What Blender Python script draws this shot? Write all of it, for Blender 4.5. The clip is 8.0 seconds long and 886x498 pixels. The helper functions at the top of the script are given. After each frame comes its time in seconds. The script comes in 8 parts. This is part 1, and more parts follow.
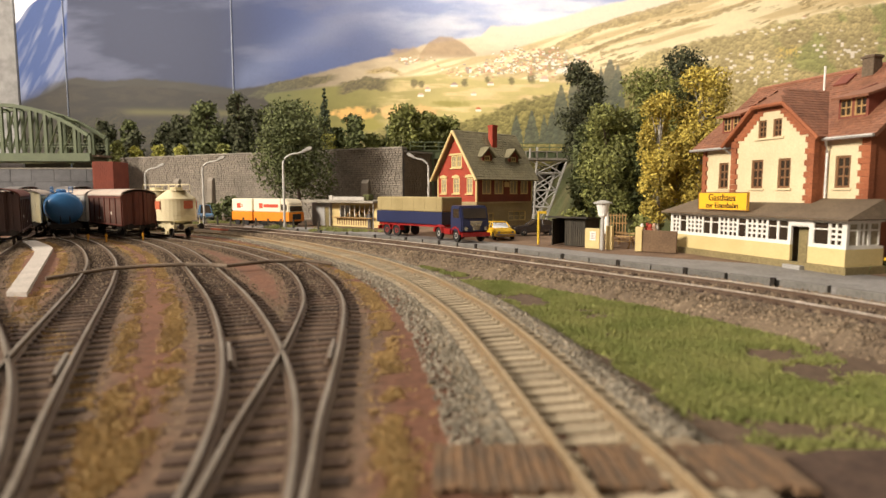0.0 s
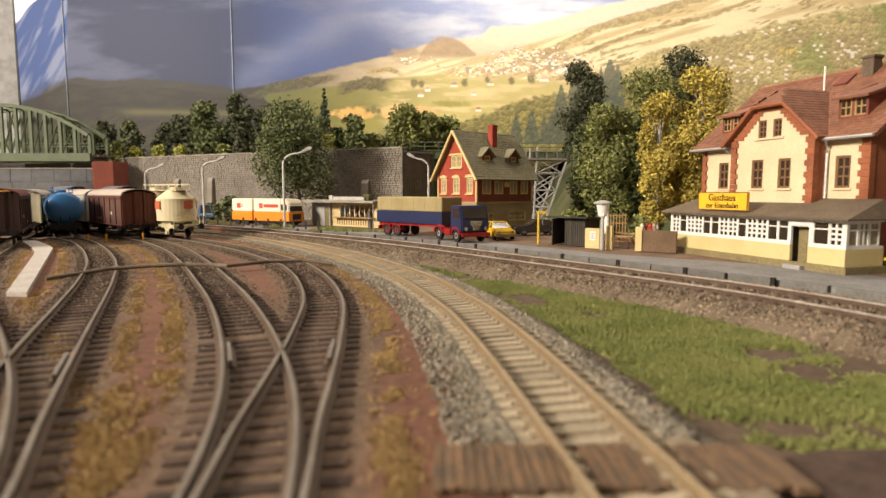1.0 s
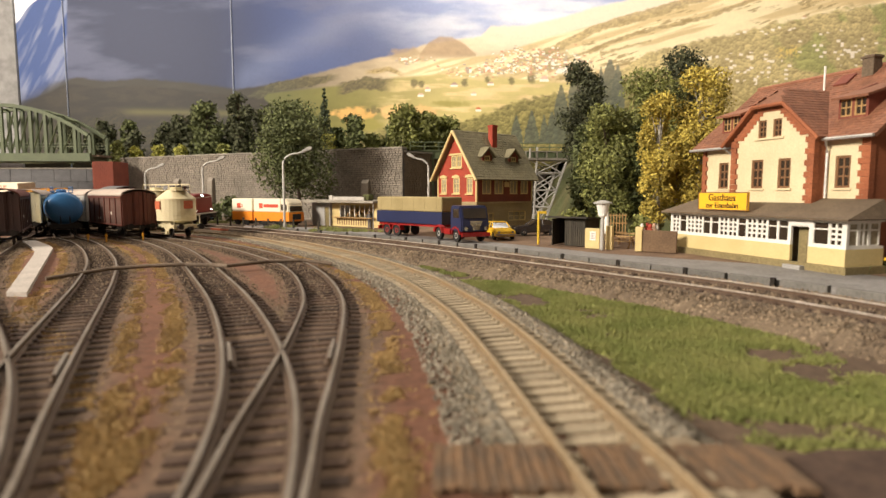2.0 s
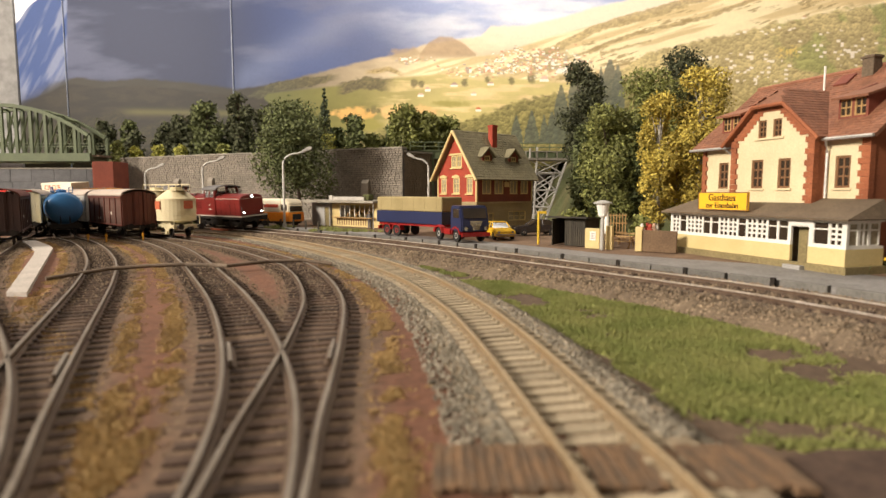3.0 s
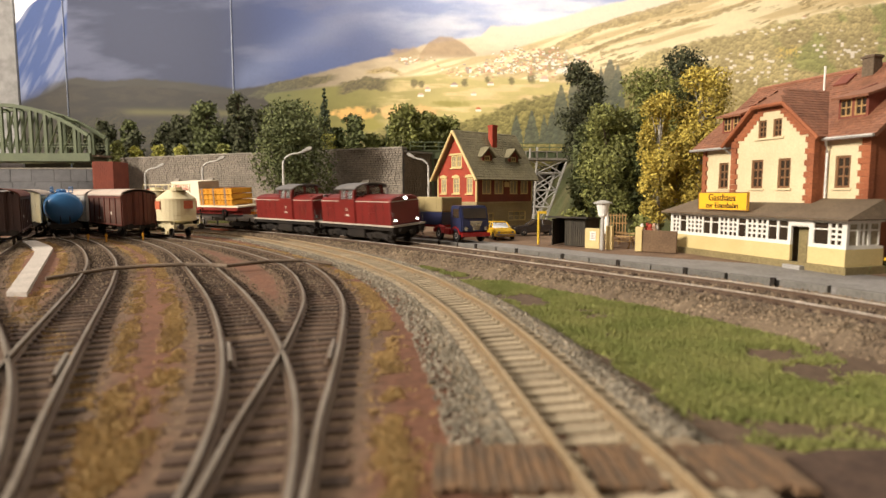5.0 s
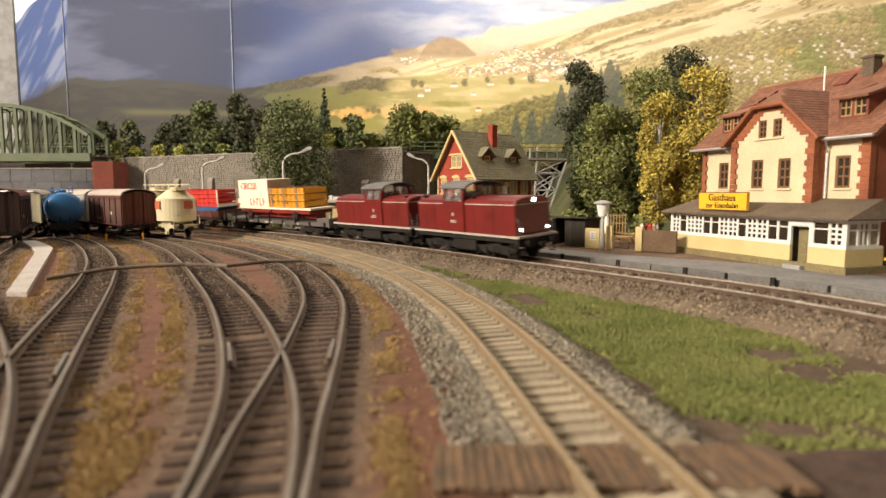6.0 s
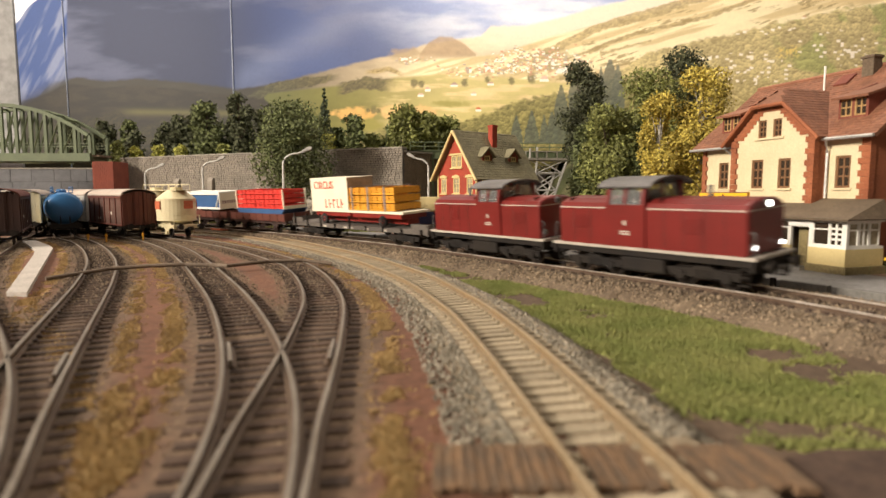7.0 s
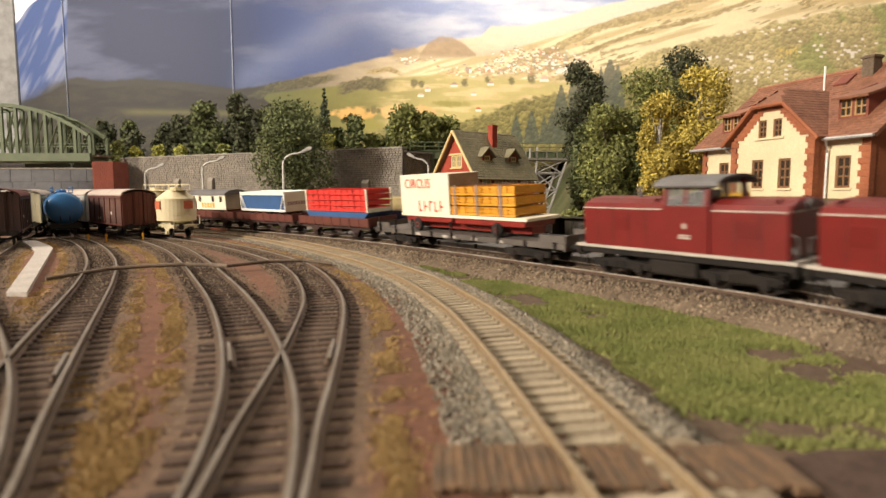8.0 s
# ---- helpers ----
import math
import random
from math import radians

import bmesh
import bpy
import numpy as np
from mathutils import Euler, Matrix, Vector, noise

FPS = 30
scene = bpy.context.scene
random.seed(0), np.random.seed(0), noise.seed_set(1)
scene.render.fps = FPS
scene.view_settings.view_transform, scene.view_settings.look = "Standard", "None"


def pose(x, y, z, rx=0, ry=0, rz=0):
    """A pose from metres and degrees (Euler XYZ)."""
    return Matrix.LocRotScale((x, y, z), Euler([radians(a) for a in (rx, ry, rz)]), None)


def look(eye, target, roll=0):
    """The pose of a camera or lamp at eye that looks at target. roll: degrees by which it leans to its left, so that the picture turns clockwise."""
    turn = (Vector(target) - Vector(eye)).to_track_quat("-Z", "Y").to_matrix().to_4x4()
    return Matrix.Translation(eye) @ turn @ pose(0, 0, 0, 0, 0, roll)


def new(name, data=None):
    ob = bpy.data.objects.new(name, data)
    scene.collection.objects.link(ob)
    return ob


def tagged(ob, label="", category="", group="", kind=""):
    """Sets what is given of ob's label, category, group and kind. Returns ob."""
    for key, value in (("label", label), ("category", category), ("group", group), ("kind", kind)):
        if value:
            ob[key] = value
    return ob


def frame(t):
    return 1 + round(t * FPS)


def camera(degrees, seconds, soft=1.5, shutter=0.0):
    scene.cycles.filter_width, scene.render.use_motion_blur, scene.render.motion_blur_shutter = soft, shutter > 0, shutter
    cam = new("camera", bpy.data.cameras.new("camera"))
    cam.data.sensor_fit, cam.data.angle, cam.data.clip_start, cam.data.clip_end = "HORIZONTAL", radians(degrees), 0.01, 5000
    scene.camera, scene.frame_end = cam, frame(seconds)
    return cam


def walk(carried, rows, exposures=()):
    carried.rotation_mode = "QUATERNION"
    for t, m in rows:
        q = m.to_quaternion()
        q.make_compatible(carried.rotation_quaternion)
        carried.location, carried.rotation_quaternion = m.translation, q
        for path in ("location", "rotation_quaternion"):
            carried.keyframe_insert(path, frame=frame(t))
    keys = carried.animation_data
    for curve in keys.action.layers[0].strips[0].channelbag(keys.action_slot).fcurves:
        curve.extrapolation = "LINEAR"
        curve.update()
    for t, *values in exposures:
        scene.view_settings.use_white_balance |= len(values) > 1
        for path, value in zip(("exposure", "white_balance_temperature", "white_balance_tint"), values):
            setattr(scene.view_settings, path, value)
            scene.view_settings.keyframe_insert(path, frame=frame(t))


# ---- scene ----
# A model railway at 1:87. Lengths below are those of the prototype in metres; K brings them to the model's true size.
K = 1 / 87.0
EYE = 4.0
TILT = math.degrees(math.atan(101 / 1050))
cam = camera(73.5, 8.0, soft=1.45, shutter=0.65)
cam.data.dof.use_dof = True
cam.data.dof.focus_distance = 50 * K
cam.data.dof.aperture_fstop = 16.0
HOLD = pose(0, 0, EYE * K, 90 - TILT, 0, 0)
walk(cam, [(0.0, HOLD), (8.0, HOLD)], exposures=[(0.0, 0.0), (8.0, 0.0)])

# ---- light: a window to one side and ceiling lamps of the hobby room ----
world = bpy.data.worlds.new("room_air")
scene.world = world
world.use_nodes = True
world.node_tree.nodes["Background"].inputs[0].default_value = (1.0, 0.93, 0.82, 1)
world.node_tree.nodes["Background"].inputs[1].default_value = 0.25


def area_lamp(name, eye, target, sx, sy, power, colour):
    d = bpy.data.lights.new(name, "AREA")
    d.shape, d.size, d.size_y, d.energy, d.color = "RECTANGLE", sx * K, sy * K, power, colour
    ob = new(name, d)
    ob.matrix_world = look([c * K for c in eye], [c * K for c in target])
    return ob


area_lamp("window_light", (-165, -62, 84), (0, 55, 4), 46, 38, 106.0, (1.0, 0.89, 0.76))
area_lamp("ceiling_lamp_light", (5, 74, 124), (5, 128, 14), 200, 18, 27.0, (1.0, 0.91, 0.80))

# ---- materials ----
def mat(name, c, rough=0.7, metal=0.0, c2=None, sc=0.6, fine=9.0, bump=0.25, rnd=0.0, fvar=0.25, emit=0.0, spec=0.4, stretch=None):
    m = bpy.data.materials.new(name)
    m.use_nodes = True
    nt = m.node_tree
    n, l = nt.nodes, nt.links
    b = n["Principled BSDF"]
    b.inputs["Roughness"].default_value = rough
    b.inputs["Metallic"].default_value = metal
    b.inputs["Specular IOR Level"].default_value = spec
    if c2 is None:
        c2 = tuple(v * 0.72 for v in c)
    tc = n.new("ShaderNodeTexCoord")
    mp = n.new("ShaderNodeMapping")
    mp.inputs["Scale"].default_value = tuple(87.0 * v for v in (stretch or (1, 1, 1)))
    l.new(tc.outputs["Object"], mp.inputs["Vector"])
    n1 = n.new("ShaderNodeTexNoise")
    n1.inputs["Scale"].default_value, n1.inputs["Detail"].default_value = sc, 4
    n2 = n.new("ShaderNodeTexNoise")
    n2.inputs["Scale"].default_value, n2.inputs["Detail"].default_value = fine, 3
    for q in (n1, n2):
        l.new(mp.outputs[0], q.inputs["Vector"])
    r = n.new("ShaderNodeMapRange")
    r.inputs[1].default_value, r.inputs[2].default_value = 0.35, 0.65
    l.new(n1.outputs["Fac"], r.inputs[0])
    mx = n.new("ShaderNodeMix")
    mx.data_type = "RGBA"
    mx.inputs[6].default_value, mx.inputs[7].default_value = (*c, 1), (*c2, 1)
    l.new(r.outputs[0], mx.inputs[0])
    hv = n.new("ShaderNodeHueSaturation")
    l.new(mx.outputs[2], hv.inputs["Color"])
    r2 = n.new("ShaderNodeMapRange")
    r2.inputs[1].default_value, r2.inputs[2].default_value = 0.25, 0.75
    r2.inputs[3].default_value, r2.inputs[4].default_value = 1 - fvar, 1 + fvar
    l.new(n2.outputs["Fac"], r2.inputs[0])
    val = r2.outputs[0]
    if rnd:
        oi = n.new("ShaderNodeObjectInfo")
        gi = n.new("ShaderNodeNewGeometry")
        ad = n.new("ShaderNodeMath")
        ad.operation = "ADD"
        l.new(oi.outputs["Random"], ad.inputs[0])
        l.new(gi.outputs["Random Per Island"], ad.inputs[1])
        fr = n.new("ShaderNodeMath")
        fr.operation = "FRACT"
        l.new(ad.outputs[0], fr.inputs[0])
        r3 = n.new("ShaderNodeMapRange")
        r3.inputs[3].default_value, r3.inputs[4].default_value = 1 - rnd, 1 + rnd
        l.new(fr.outputs[0], r3.inputs[0])
        mu = n.new("ShaderNodeMath")
        mu.operation = "MULTIPLY"
        l.new(val, mu.inputs[0])
        l.new(r3.outputs[0], mu.inputs[1])
        val = mu.outputs[0]
    l.new(val, hv.inputs["Value"])
    l.new(hv.outputs[0], b.inputs["Base Color"])
    if bump:
        bp = n.new("ShaderNodeBump")
        bp.inputs["Strength"].default_value, bp.inputs["Distance"].default_value = bump, 0.05 * K
        l.new(n2.outputs["Fac"], bp.inputs["Height"])
        l.new(bp.outputs[0], b.inputs["Normal"])
    if emit:
        b.inputs["Emission Color"].default_value = (1, 0.96, 0.88, 1)
        b.inputs["Emission Strength"].default_value = emit
    return m


def attr_mat(name, rough=0.9, fine=9.0, bump=0.5, fvar=0.3):
    """Colours that the mesh carries, with grain on top."""
    m = mat(name, (1, 1, 1), rough, fine=fine, bump=bump, fvar=fvar)
    nt = m.node_tree
    a = nt.nodes.new("ShaderNodeVertexColor")
    a.layer_name = "tone"
    hv = [q for q in nt.nodes if q.bl_idname == "ShaderNodeHueSaturation"][0]
    nt.links.new(a.outputs["Color"], hv.inputs["Color"])
    return m


M = {}


def defmat(key, *a, **k):
    M[key] = mat(key, *a, **k)


defmat("rail_yard", (0.125, 0.085, 0.056), 0.6, 0.3, (0.10, 0.062, 0.04), bump=0.2)
defmat("rail_head", (0.25, 0.215, 0.175), 0.45, 0.3, (0.18, 0.145, 0.11), bump=0.05)
defmat("rail_steel", (0.66, 0.59, 0.52), 0.28, 0.45, (0.44, 0.37, 0.30), bump=0.02)
defmat("rail_tan", (0.22, 0.165, 0.10), 0.6, 0.2, (0.25, 0.17, 0.09), bump=0.15)
defmat("rail_tan_head", (0.38, 0.29, 0.18), 0.4, 0.4, (0.36, 0.27, 0.16), bump=0.05)
defmat("sleeper_dark", (0.048, 0.028, 0.019), 0.9, 0, (0.074, 0.045, 0.030), rnd=0.35, bump=0.6, sc=1.5)
defmat("sleeper_tan", (0.36, 0.295, 0.20), 0.9, 0, (0.29, 0.235, 0.155), rnd=0.18, bump=0.5, sc=1.5)
defmat("ballast_grey", (0.27, 0.235, 0.18), 0.95, 0, (0.20, 0.175, 0.132), rnd=0.5, bump=0.5)
defmat("ballast_brown", (0.225, 0.170, 0.112), 0.95, 0, (0.15, 0.11, 0.073), rnd=0.55, bump=0.5)
defmat("bed_tan", (0.275, 0.215, 0.14), 0.95, 0, (0.215, 0.165, 0.108), fine=6, bump=0.9)
defmat("bed_brown", (0.158, 0.115, 0.074), 0.95, 0, (0.118, 0.085, 0.055), fine=5, bump=0.9)
defmat("grass", (0.175, 0.195, 0.052), 0.8, 0, (0.25, 0.25, 0.08), rnd=0.35, bump=0, sc=0.5)
defmat("dry_grass", (0.42, 0.285, 0.12), 0.9, 0, (0.30, 0.20, 0.085), rnd=0.35, bump=0, sc=0.5)
defmat("pavement", (0.235, 0.222, 0.21), 0.85, 0, (0.185, 0.173, 0.162), fine=7, bump=0.4)
defmat("edge_stone", (0.15, 0.142, 0.128), 0.8, 0, (0.12, 0.113, 0.10), rnd=0.15, bump=0.3)
defmat("dark_iron", (0.014, 0.012, 0.011), 0.8, 0.0, (0.024, 0.019, 0.015), bump=0.15, spec=0.2)
defmat("stone_wall", (0.28, 0.243, 0.195), 0.9, 0, (0.22, 0.19, 0.152), rnd=0.14, bump=0.6, sc=0.3)
defmat("mortar", (0.10, 0.09, 0.08), 0.95)
defmat("cap_stone", (0.30, 0.27, 0.22), 0.9, rnd=0.1)
defmat("plateau", (0.08, 0.10, 0.035), 0.95, 0, (0.14, 0.12, 0.05), fine=3, bump=0.9)
defmat("bark", (0.09, 0.065, 0.045), 0.9, bump=0.8)
defmat("birch_bark", (0.5, 0.47, 0.4), 0.8, 0, (0.12, 0.10, 0.08), sc=3, bump=0.4)
for key, c in (("leaf_dark", (0.080, 0.092, 0.032)), ("leaf_mid", (0.145, 0.152, 0.042)), ("leaf_gold", (0.36, 0.285, 0.055)),
               ("leaf_deep", (0.047, 0.051, 0.023)), ("leaf_pine", (0.038, 0.050, 0.026)), ("leaf_lime", (0.26, 0.25, 0.05))):
    defmat(key, c, 0.75, 0, tuple(v * 1.5 for v in c), rnd=0.45, bump=0, sc=0.4, fvar=0.35)
defmat("room_white", (0.40, 0.385, 0.36), 0.9, bump=0.1)
defmat("wall_paint", (0.30, 0.295, 0.285), 0.9, bump=0.1)
# pale colour that paints the highlight along the poster's creases
defmat("seam", (0.36, 0.40, 0.50), 0.45, 0, (0.22, 0.25, 0.33), bump=0.0)
M["print"] = attr_mat("print", 0.55, fine=2.0, bump=0.03, fvar=0.04)
M["earth"] = attr_mat("earth", 0.95, fine=4.0, bump=0.9, fvar=0.35)


# ---- mesh helpers ----
def blk(bm, x0, x1, y0, y1, z0, z1, bev=0.0, mi=0):
    v = [bm.verts.new(p) for p in ((x0, y0, z0), (x1, y0, z0), (x1, y1, z0), (x0, y1, z0), (x0, y0, z1), (x1, y0, z1), (x1, y1, z1), (x0, y1, z1))]
    fs = [bm.faces.new([v[i] for i in q]) for q in ((3, 2, 1, 0), (4, 5, 6, 7), (0, 1, 5, 4), (1, 2, 6, 5), (2, 3, 7, 6), (3, 0, 4, 7))]
    for f in fs:
        f.material_index = mi
    if bev:
        es = list({e for f in fs for e in f.edges})
        bmesh.ops.bevel(bm, geom=es, offset=bev, segments=2, affect="EDGES", profile=0.5)


def prism(bm, poly, axis, a, b, mi=0):
    """Extrude a 2D outline. axis 'x': outline in (y, z); 'y': in (x, z); 'z': in (x, y)."""
    def put(p, w):
        return {"x": (w, p[0], p[1]), "y": (p[0], w, p[1]), "z": (p[0], p[1], w)}[axis]
    lo, hi = [bm.verts.new(put(p, a)) for p in poly], [bm.verts.new(put(p, b)) for p in poly]
    fs = [bm.faces.new(lo), bm.faces.new(hi)]
    for i in range(len(poly)):
        j = (i + 1) % len(poly)
        fs.append(bm.faces.new((lo[i], lo[j], hi[j], hi[i])))
    for f in fs:
        f.material_index = mi
    bmesh.ops.recalc_face_normals(bm, faces=fs)
    return fs


def tube(bm, pts, r, n=8, r1=None):
    pts = [Vector(p) for p in pts]
    r1 = r if r1 is None else r1
    rings = []
    for i, p in enumerate(pts):
        d = (pts[min(i + 1, len(pts) - 1)] - pts[max(i - 1, 0)]).normalized()
        s = d.cross(Vector((0, 0, 1)) if abs(d.z) < 0.9 else Vector((1, 0, 0))).normalized()
        u = s.cross(d)
        rr = r + (r1 - r) * i / max(1, len(pts) - 1)
        rings.append([bm.verts.new(p + (s * math.cos(a) + u * math.sin(a)) * rr) for a in (2 * math.pi * k / n for k in range(n))])
    fs = []
    for a, b in zip(rings, rings[1:]):
        for k in range(n):
            fs.append(bm.faces.new((a[k], a[(k + 1) % n], b[(k + 1) % n], b[k])))
    fs += [bm.faces.new(rings[0]), bm.faces.new(rings[-1])]
    bmesh.ops.recalc_face_normals(bm, faces=fs)


def lathe(bm, prof, n=16, x=0, y=0, axis="z"):
    """Turn a profile of (radius, height) round an axis."""
    rings = []
    for r, h in prof:
        ring = []
        for k in range(n):
            a = 2 * math.pi * k / n
            c, s = r * math.cos(a), r * math.sin(a)
            ring.append(bm.verts.new({"z": (x + c, y + s, h), "x": (h, x + c, y + s), "y": (x + c, h, y + s)}[axis]))
        rings.append(ring)
    fs = []
    for a, b in zip(rings, rings[1:]):
        for k in range(n):
            fs.append(bm.faces.new((a[k], a[(k + 1) % n], b[(k + 1) % n], b[k])))
    fs += [bm.faces.new(rings[0]), bm.faces.new(rings[-1])]
    bmesh.ops.recalc_face_normals(bm, faces=fs)


def mesh_of(name, bm, mats, smooth=False):
    me = bpy.data.meshes.new(name)
    for v in bm.verts:
        v.co *= K
    bm.to_mesh(me)
    bm.free()
    for m in (mats if isinstance(mats, (list, tuple)) else [mats]):
        me.materials.append(M[m])
    if smooth:
        me.polygons.foreach_set("use_smooth", [True] * len(me.polygons))
    return me


def part(name, bm, mats, parent=None, label="", smooth=False, at=None):
    ob = new(name, mesh_of(name, bm, mats, smooth))
    if parent is not None:
        ob.parent = parent
    if at is not None:
        ob.matrix_basis = at
    return tagged(ob, label)


def raw(name, verts, faces, mats, parent=None, label="", tone=None):
    me = bpy.data.meshes.new(name)
    me.from_pydata((np.asarray(verts) * K).tolist(), [], faces)
    for m in (mats if isinstance(mats, (list, tuple)) else [mats]):
        me.materials.append(M[m])
    if tone is not None:
        at = me.color_attributes.new("tone", "FLOAT_COLOR", "POINT")
        at.data.foreach_set("color", np.c_[tone, np.ones(len(tone))].astype(np.float32).ravel())
    ob = new(name, me)
    if parent is not None:
        ob.parent = parent
    return tagged(ob, label)


def kpose(x, y, z, rz=0.0, rx=0.0, ry=0.0):
    return pose(x * K, y * K, z * K, rx, ry, rz)


def thing(name, x, y, z, rz, label, category, group="", kind=""):
    ob = new(name)
    ob.empty_display_size = 0.01
    ob.matrix_basis = kpose(x, y, z, rz)
    return tagged(ob, label, category, group, kind)


# ---- plan: the lines of the tracks ----
def spline(c, n=16):
    c = [np.array(p, float) for p in c]
    c = [2 * c[0] - c[1]] + c + [2 * c[-1] - c[-2]]
    out = []
    for i in range(1, len(c) - 2):
        p, q, r, s = c[i - 1:i + 3]
        for k in range(n):
            t = k / n
            out.append(0.5 * (2 * q + (r - p) * t + (2 * p - 5 * q + 4 * r - s) * t * t + (3 * q - p - 3 * r + s) * t ** 3))
    out.append(c[-2])
    return np.array(out)


class Line:
    def __init__(self, ctrl):
        self.p = spline(ctrl)
        self.s = np.r_[0, np.cumsum(np.linalg.norm(np.diff(self.p, axis=0), axis=1))]

    def at(self, s):
        return np.array([np.interp(s, self.s, self.p[:, 0]), np.interp(s, self.s, self.p[:, 1])])

    def way(self, s):
        d = self.at(s + 0.3) - self.at(s - 0.3)
        return d / np.linalg.norm(d)

    def off(self, s, o):
        d = self.way(s)
        return self.at(s) + np.array([d[1], -d[0]]) * o

    def dist(self, x, y):
        return np.sqrt(((self.p[:, 0] - x) ** 2 + (self.p[:, 1] - y) ** 2).min())


MAIN = Line([(18.6, -10.5), (18.5, -3.0), (17.85, 3.2), (16.9, 8.2), (15.55, 13.1), (13.85, 17.75), (12.65, 20.45), (11.62, 22.5), (10.25, 24.6), (8.65, 26.85), (6.65, 29.7), (4.25, 33.0), (0.55, 38.1), (-2.6, 42.1), (-6.2, 46.2), (-10.4, 50.5), (-15.2, 55.1), (-21.2, 60.6), (-28.11, 65.70), (-37.41, 70.72), (-48.36, 75.28), (-61.14, 78.93), (-75.74, 81.67), (-92.16, 83.95), (-111.33, 85.78)])
RAIL_Z = 0.35  # the main line lies higher than the yard
CANT = 0.11  # and its outer rail is raised in the curve
TAN = Line([(2.98, 3.0), (2.85, 6.5), (2.47, 9.9), (1.95, 14.0), (1.40, 17.6), (0.68, 21.2), (-0.95, 27.0), (-2.35, 30.5), (-4.35, 34.9), (-6.65, 39.0), (-9.2, 43.1), (-13.9, 50.1), (-18.9, 56.2), (-23.2, 59.8), (-28.5, 62.9), (-36, 66.6), (-46, 70.5)])
YR = Line([(-2.3, 3.0), (-2.52, 7), (-2.9, 10), (-3.2, 13), (-3.68, 17), (-4.5, 22), (-5.9, 27), (-7.4, 31), (-9.05, 34.3), (-13.6, 41.2), (-19.6, 48.5), (-26.8, 55.6), (-35.0, 61.6), (-45, 67)])
YL = Line([(-2.2, 3.0), (-2.7, 7), (-3.3, 10), (-4.2, 13), (-5.75, 17), (-8.0, 22), (-10.55, 27), (-14.3, 34), (-19.0, 42), (-24.2, 49), (-31.5, 56.8), (-41, 65.5), (-54, 75)])
YA = Line([(-4.8, 3.0), (-6.3, 6.9), (-7.7, 9.7), (-9.15, 12.7), (-11.1, 16.8), (-13.55, 22), (-15.98, 27), (-19.7, 34), (-24.8, 42), (-29.5, 48.3), (-33.2, 52.4), (-37.4, 58.2), (-42.8, 67), (-50, 79)])
YB = Line([(-5.1, 3.0), (-6.7, 7.0), (-8.5, 10.0), (-10.65, 13.0), (-13.95, 17.1), (-18.5, 22.5), (-23.5, 29), (-28.5, 36.5), (-33.2, 44.5), (-37.0, 51), (-41.5, 60), (-46.5, 67.5), (-50, 72)])


def smoothstep(a, b, x):
    t = np.clip((x - a) / (b - a), 0, 1)
    return t * t * (3 - 2 * t)


LATTICE = {}


def vnoise(x, y, seed):
    """Smooth lattice noise on arrays, 0 to 1."""
    if seed not in LATTICE:
        LATTICE[seed] = np.random.RandomState(seed).rand(128, 128)
    tab = LATTICE[seed]
    xi, yi = np.floor(x).astype(int), np.floor(y).astype(int)
    fx, fy = x - xi, y - yi
    fx, fy = fx * fx * (3 - 2 * fx), fy * fy * (3 - 2 * fy)
    g = lambda i, j: tab[i % 128, j % 128]
    return (g(xi, yi) * (1 - fx) + g(xi + 1, yi) * fx) * (1 - fy) + (g(xi, yi + 1) * (1 - fx) + g(xi + 1, yi + 1) * fx) * fy


def fbm(x, y, seed, octaves=4):
    t, a, w = 0, 0.5, 0
    for o in range(octaves):
        t, w = t + a * vnoise(x * 2 ** o, y * 2 ** o, seed + o), w + a
        a *= 0.5
    return t / w


def lin(r, g, b):
    """An sRGB colour (0-255) of the print as a linear one."""
    return np.array([(v / 255 / 12.92) if v < 10 else ((v / 255 + 0.055) / 1.055) ** 2.4 for v in (r, g, b)])


# ---- ground: one sheet, with the yard, the dip by the main line and the station side ----
def line_x(line, y):
    o = np.argsort(line.p[:, 1])
    return np.interp(y, line.p[o, 1], line.p[o, 0])


def ground_z(x, y):
    xm, xt = line_x(MAIN, y), line_x(TAN, y)
    z = np.full(np.shape(x), -0.255) + 0.07 * (fbm(x * 0.5, y * 0.5, 3) - 0.5)
    dip = smoothstep(1.3, 2.6, x - xt) * (1 - smoothstep(-1.9, -0.4, x - xm))
    z = z - 0.27 * dip
    z = z + 0.17 * smoothstep(2.0, 3.0, x - xm)
    return z


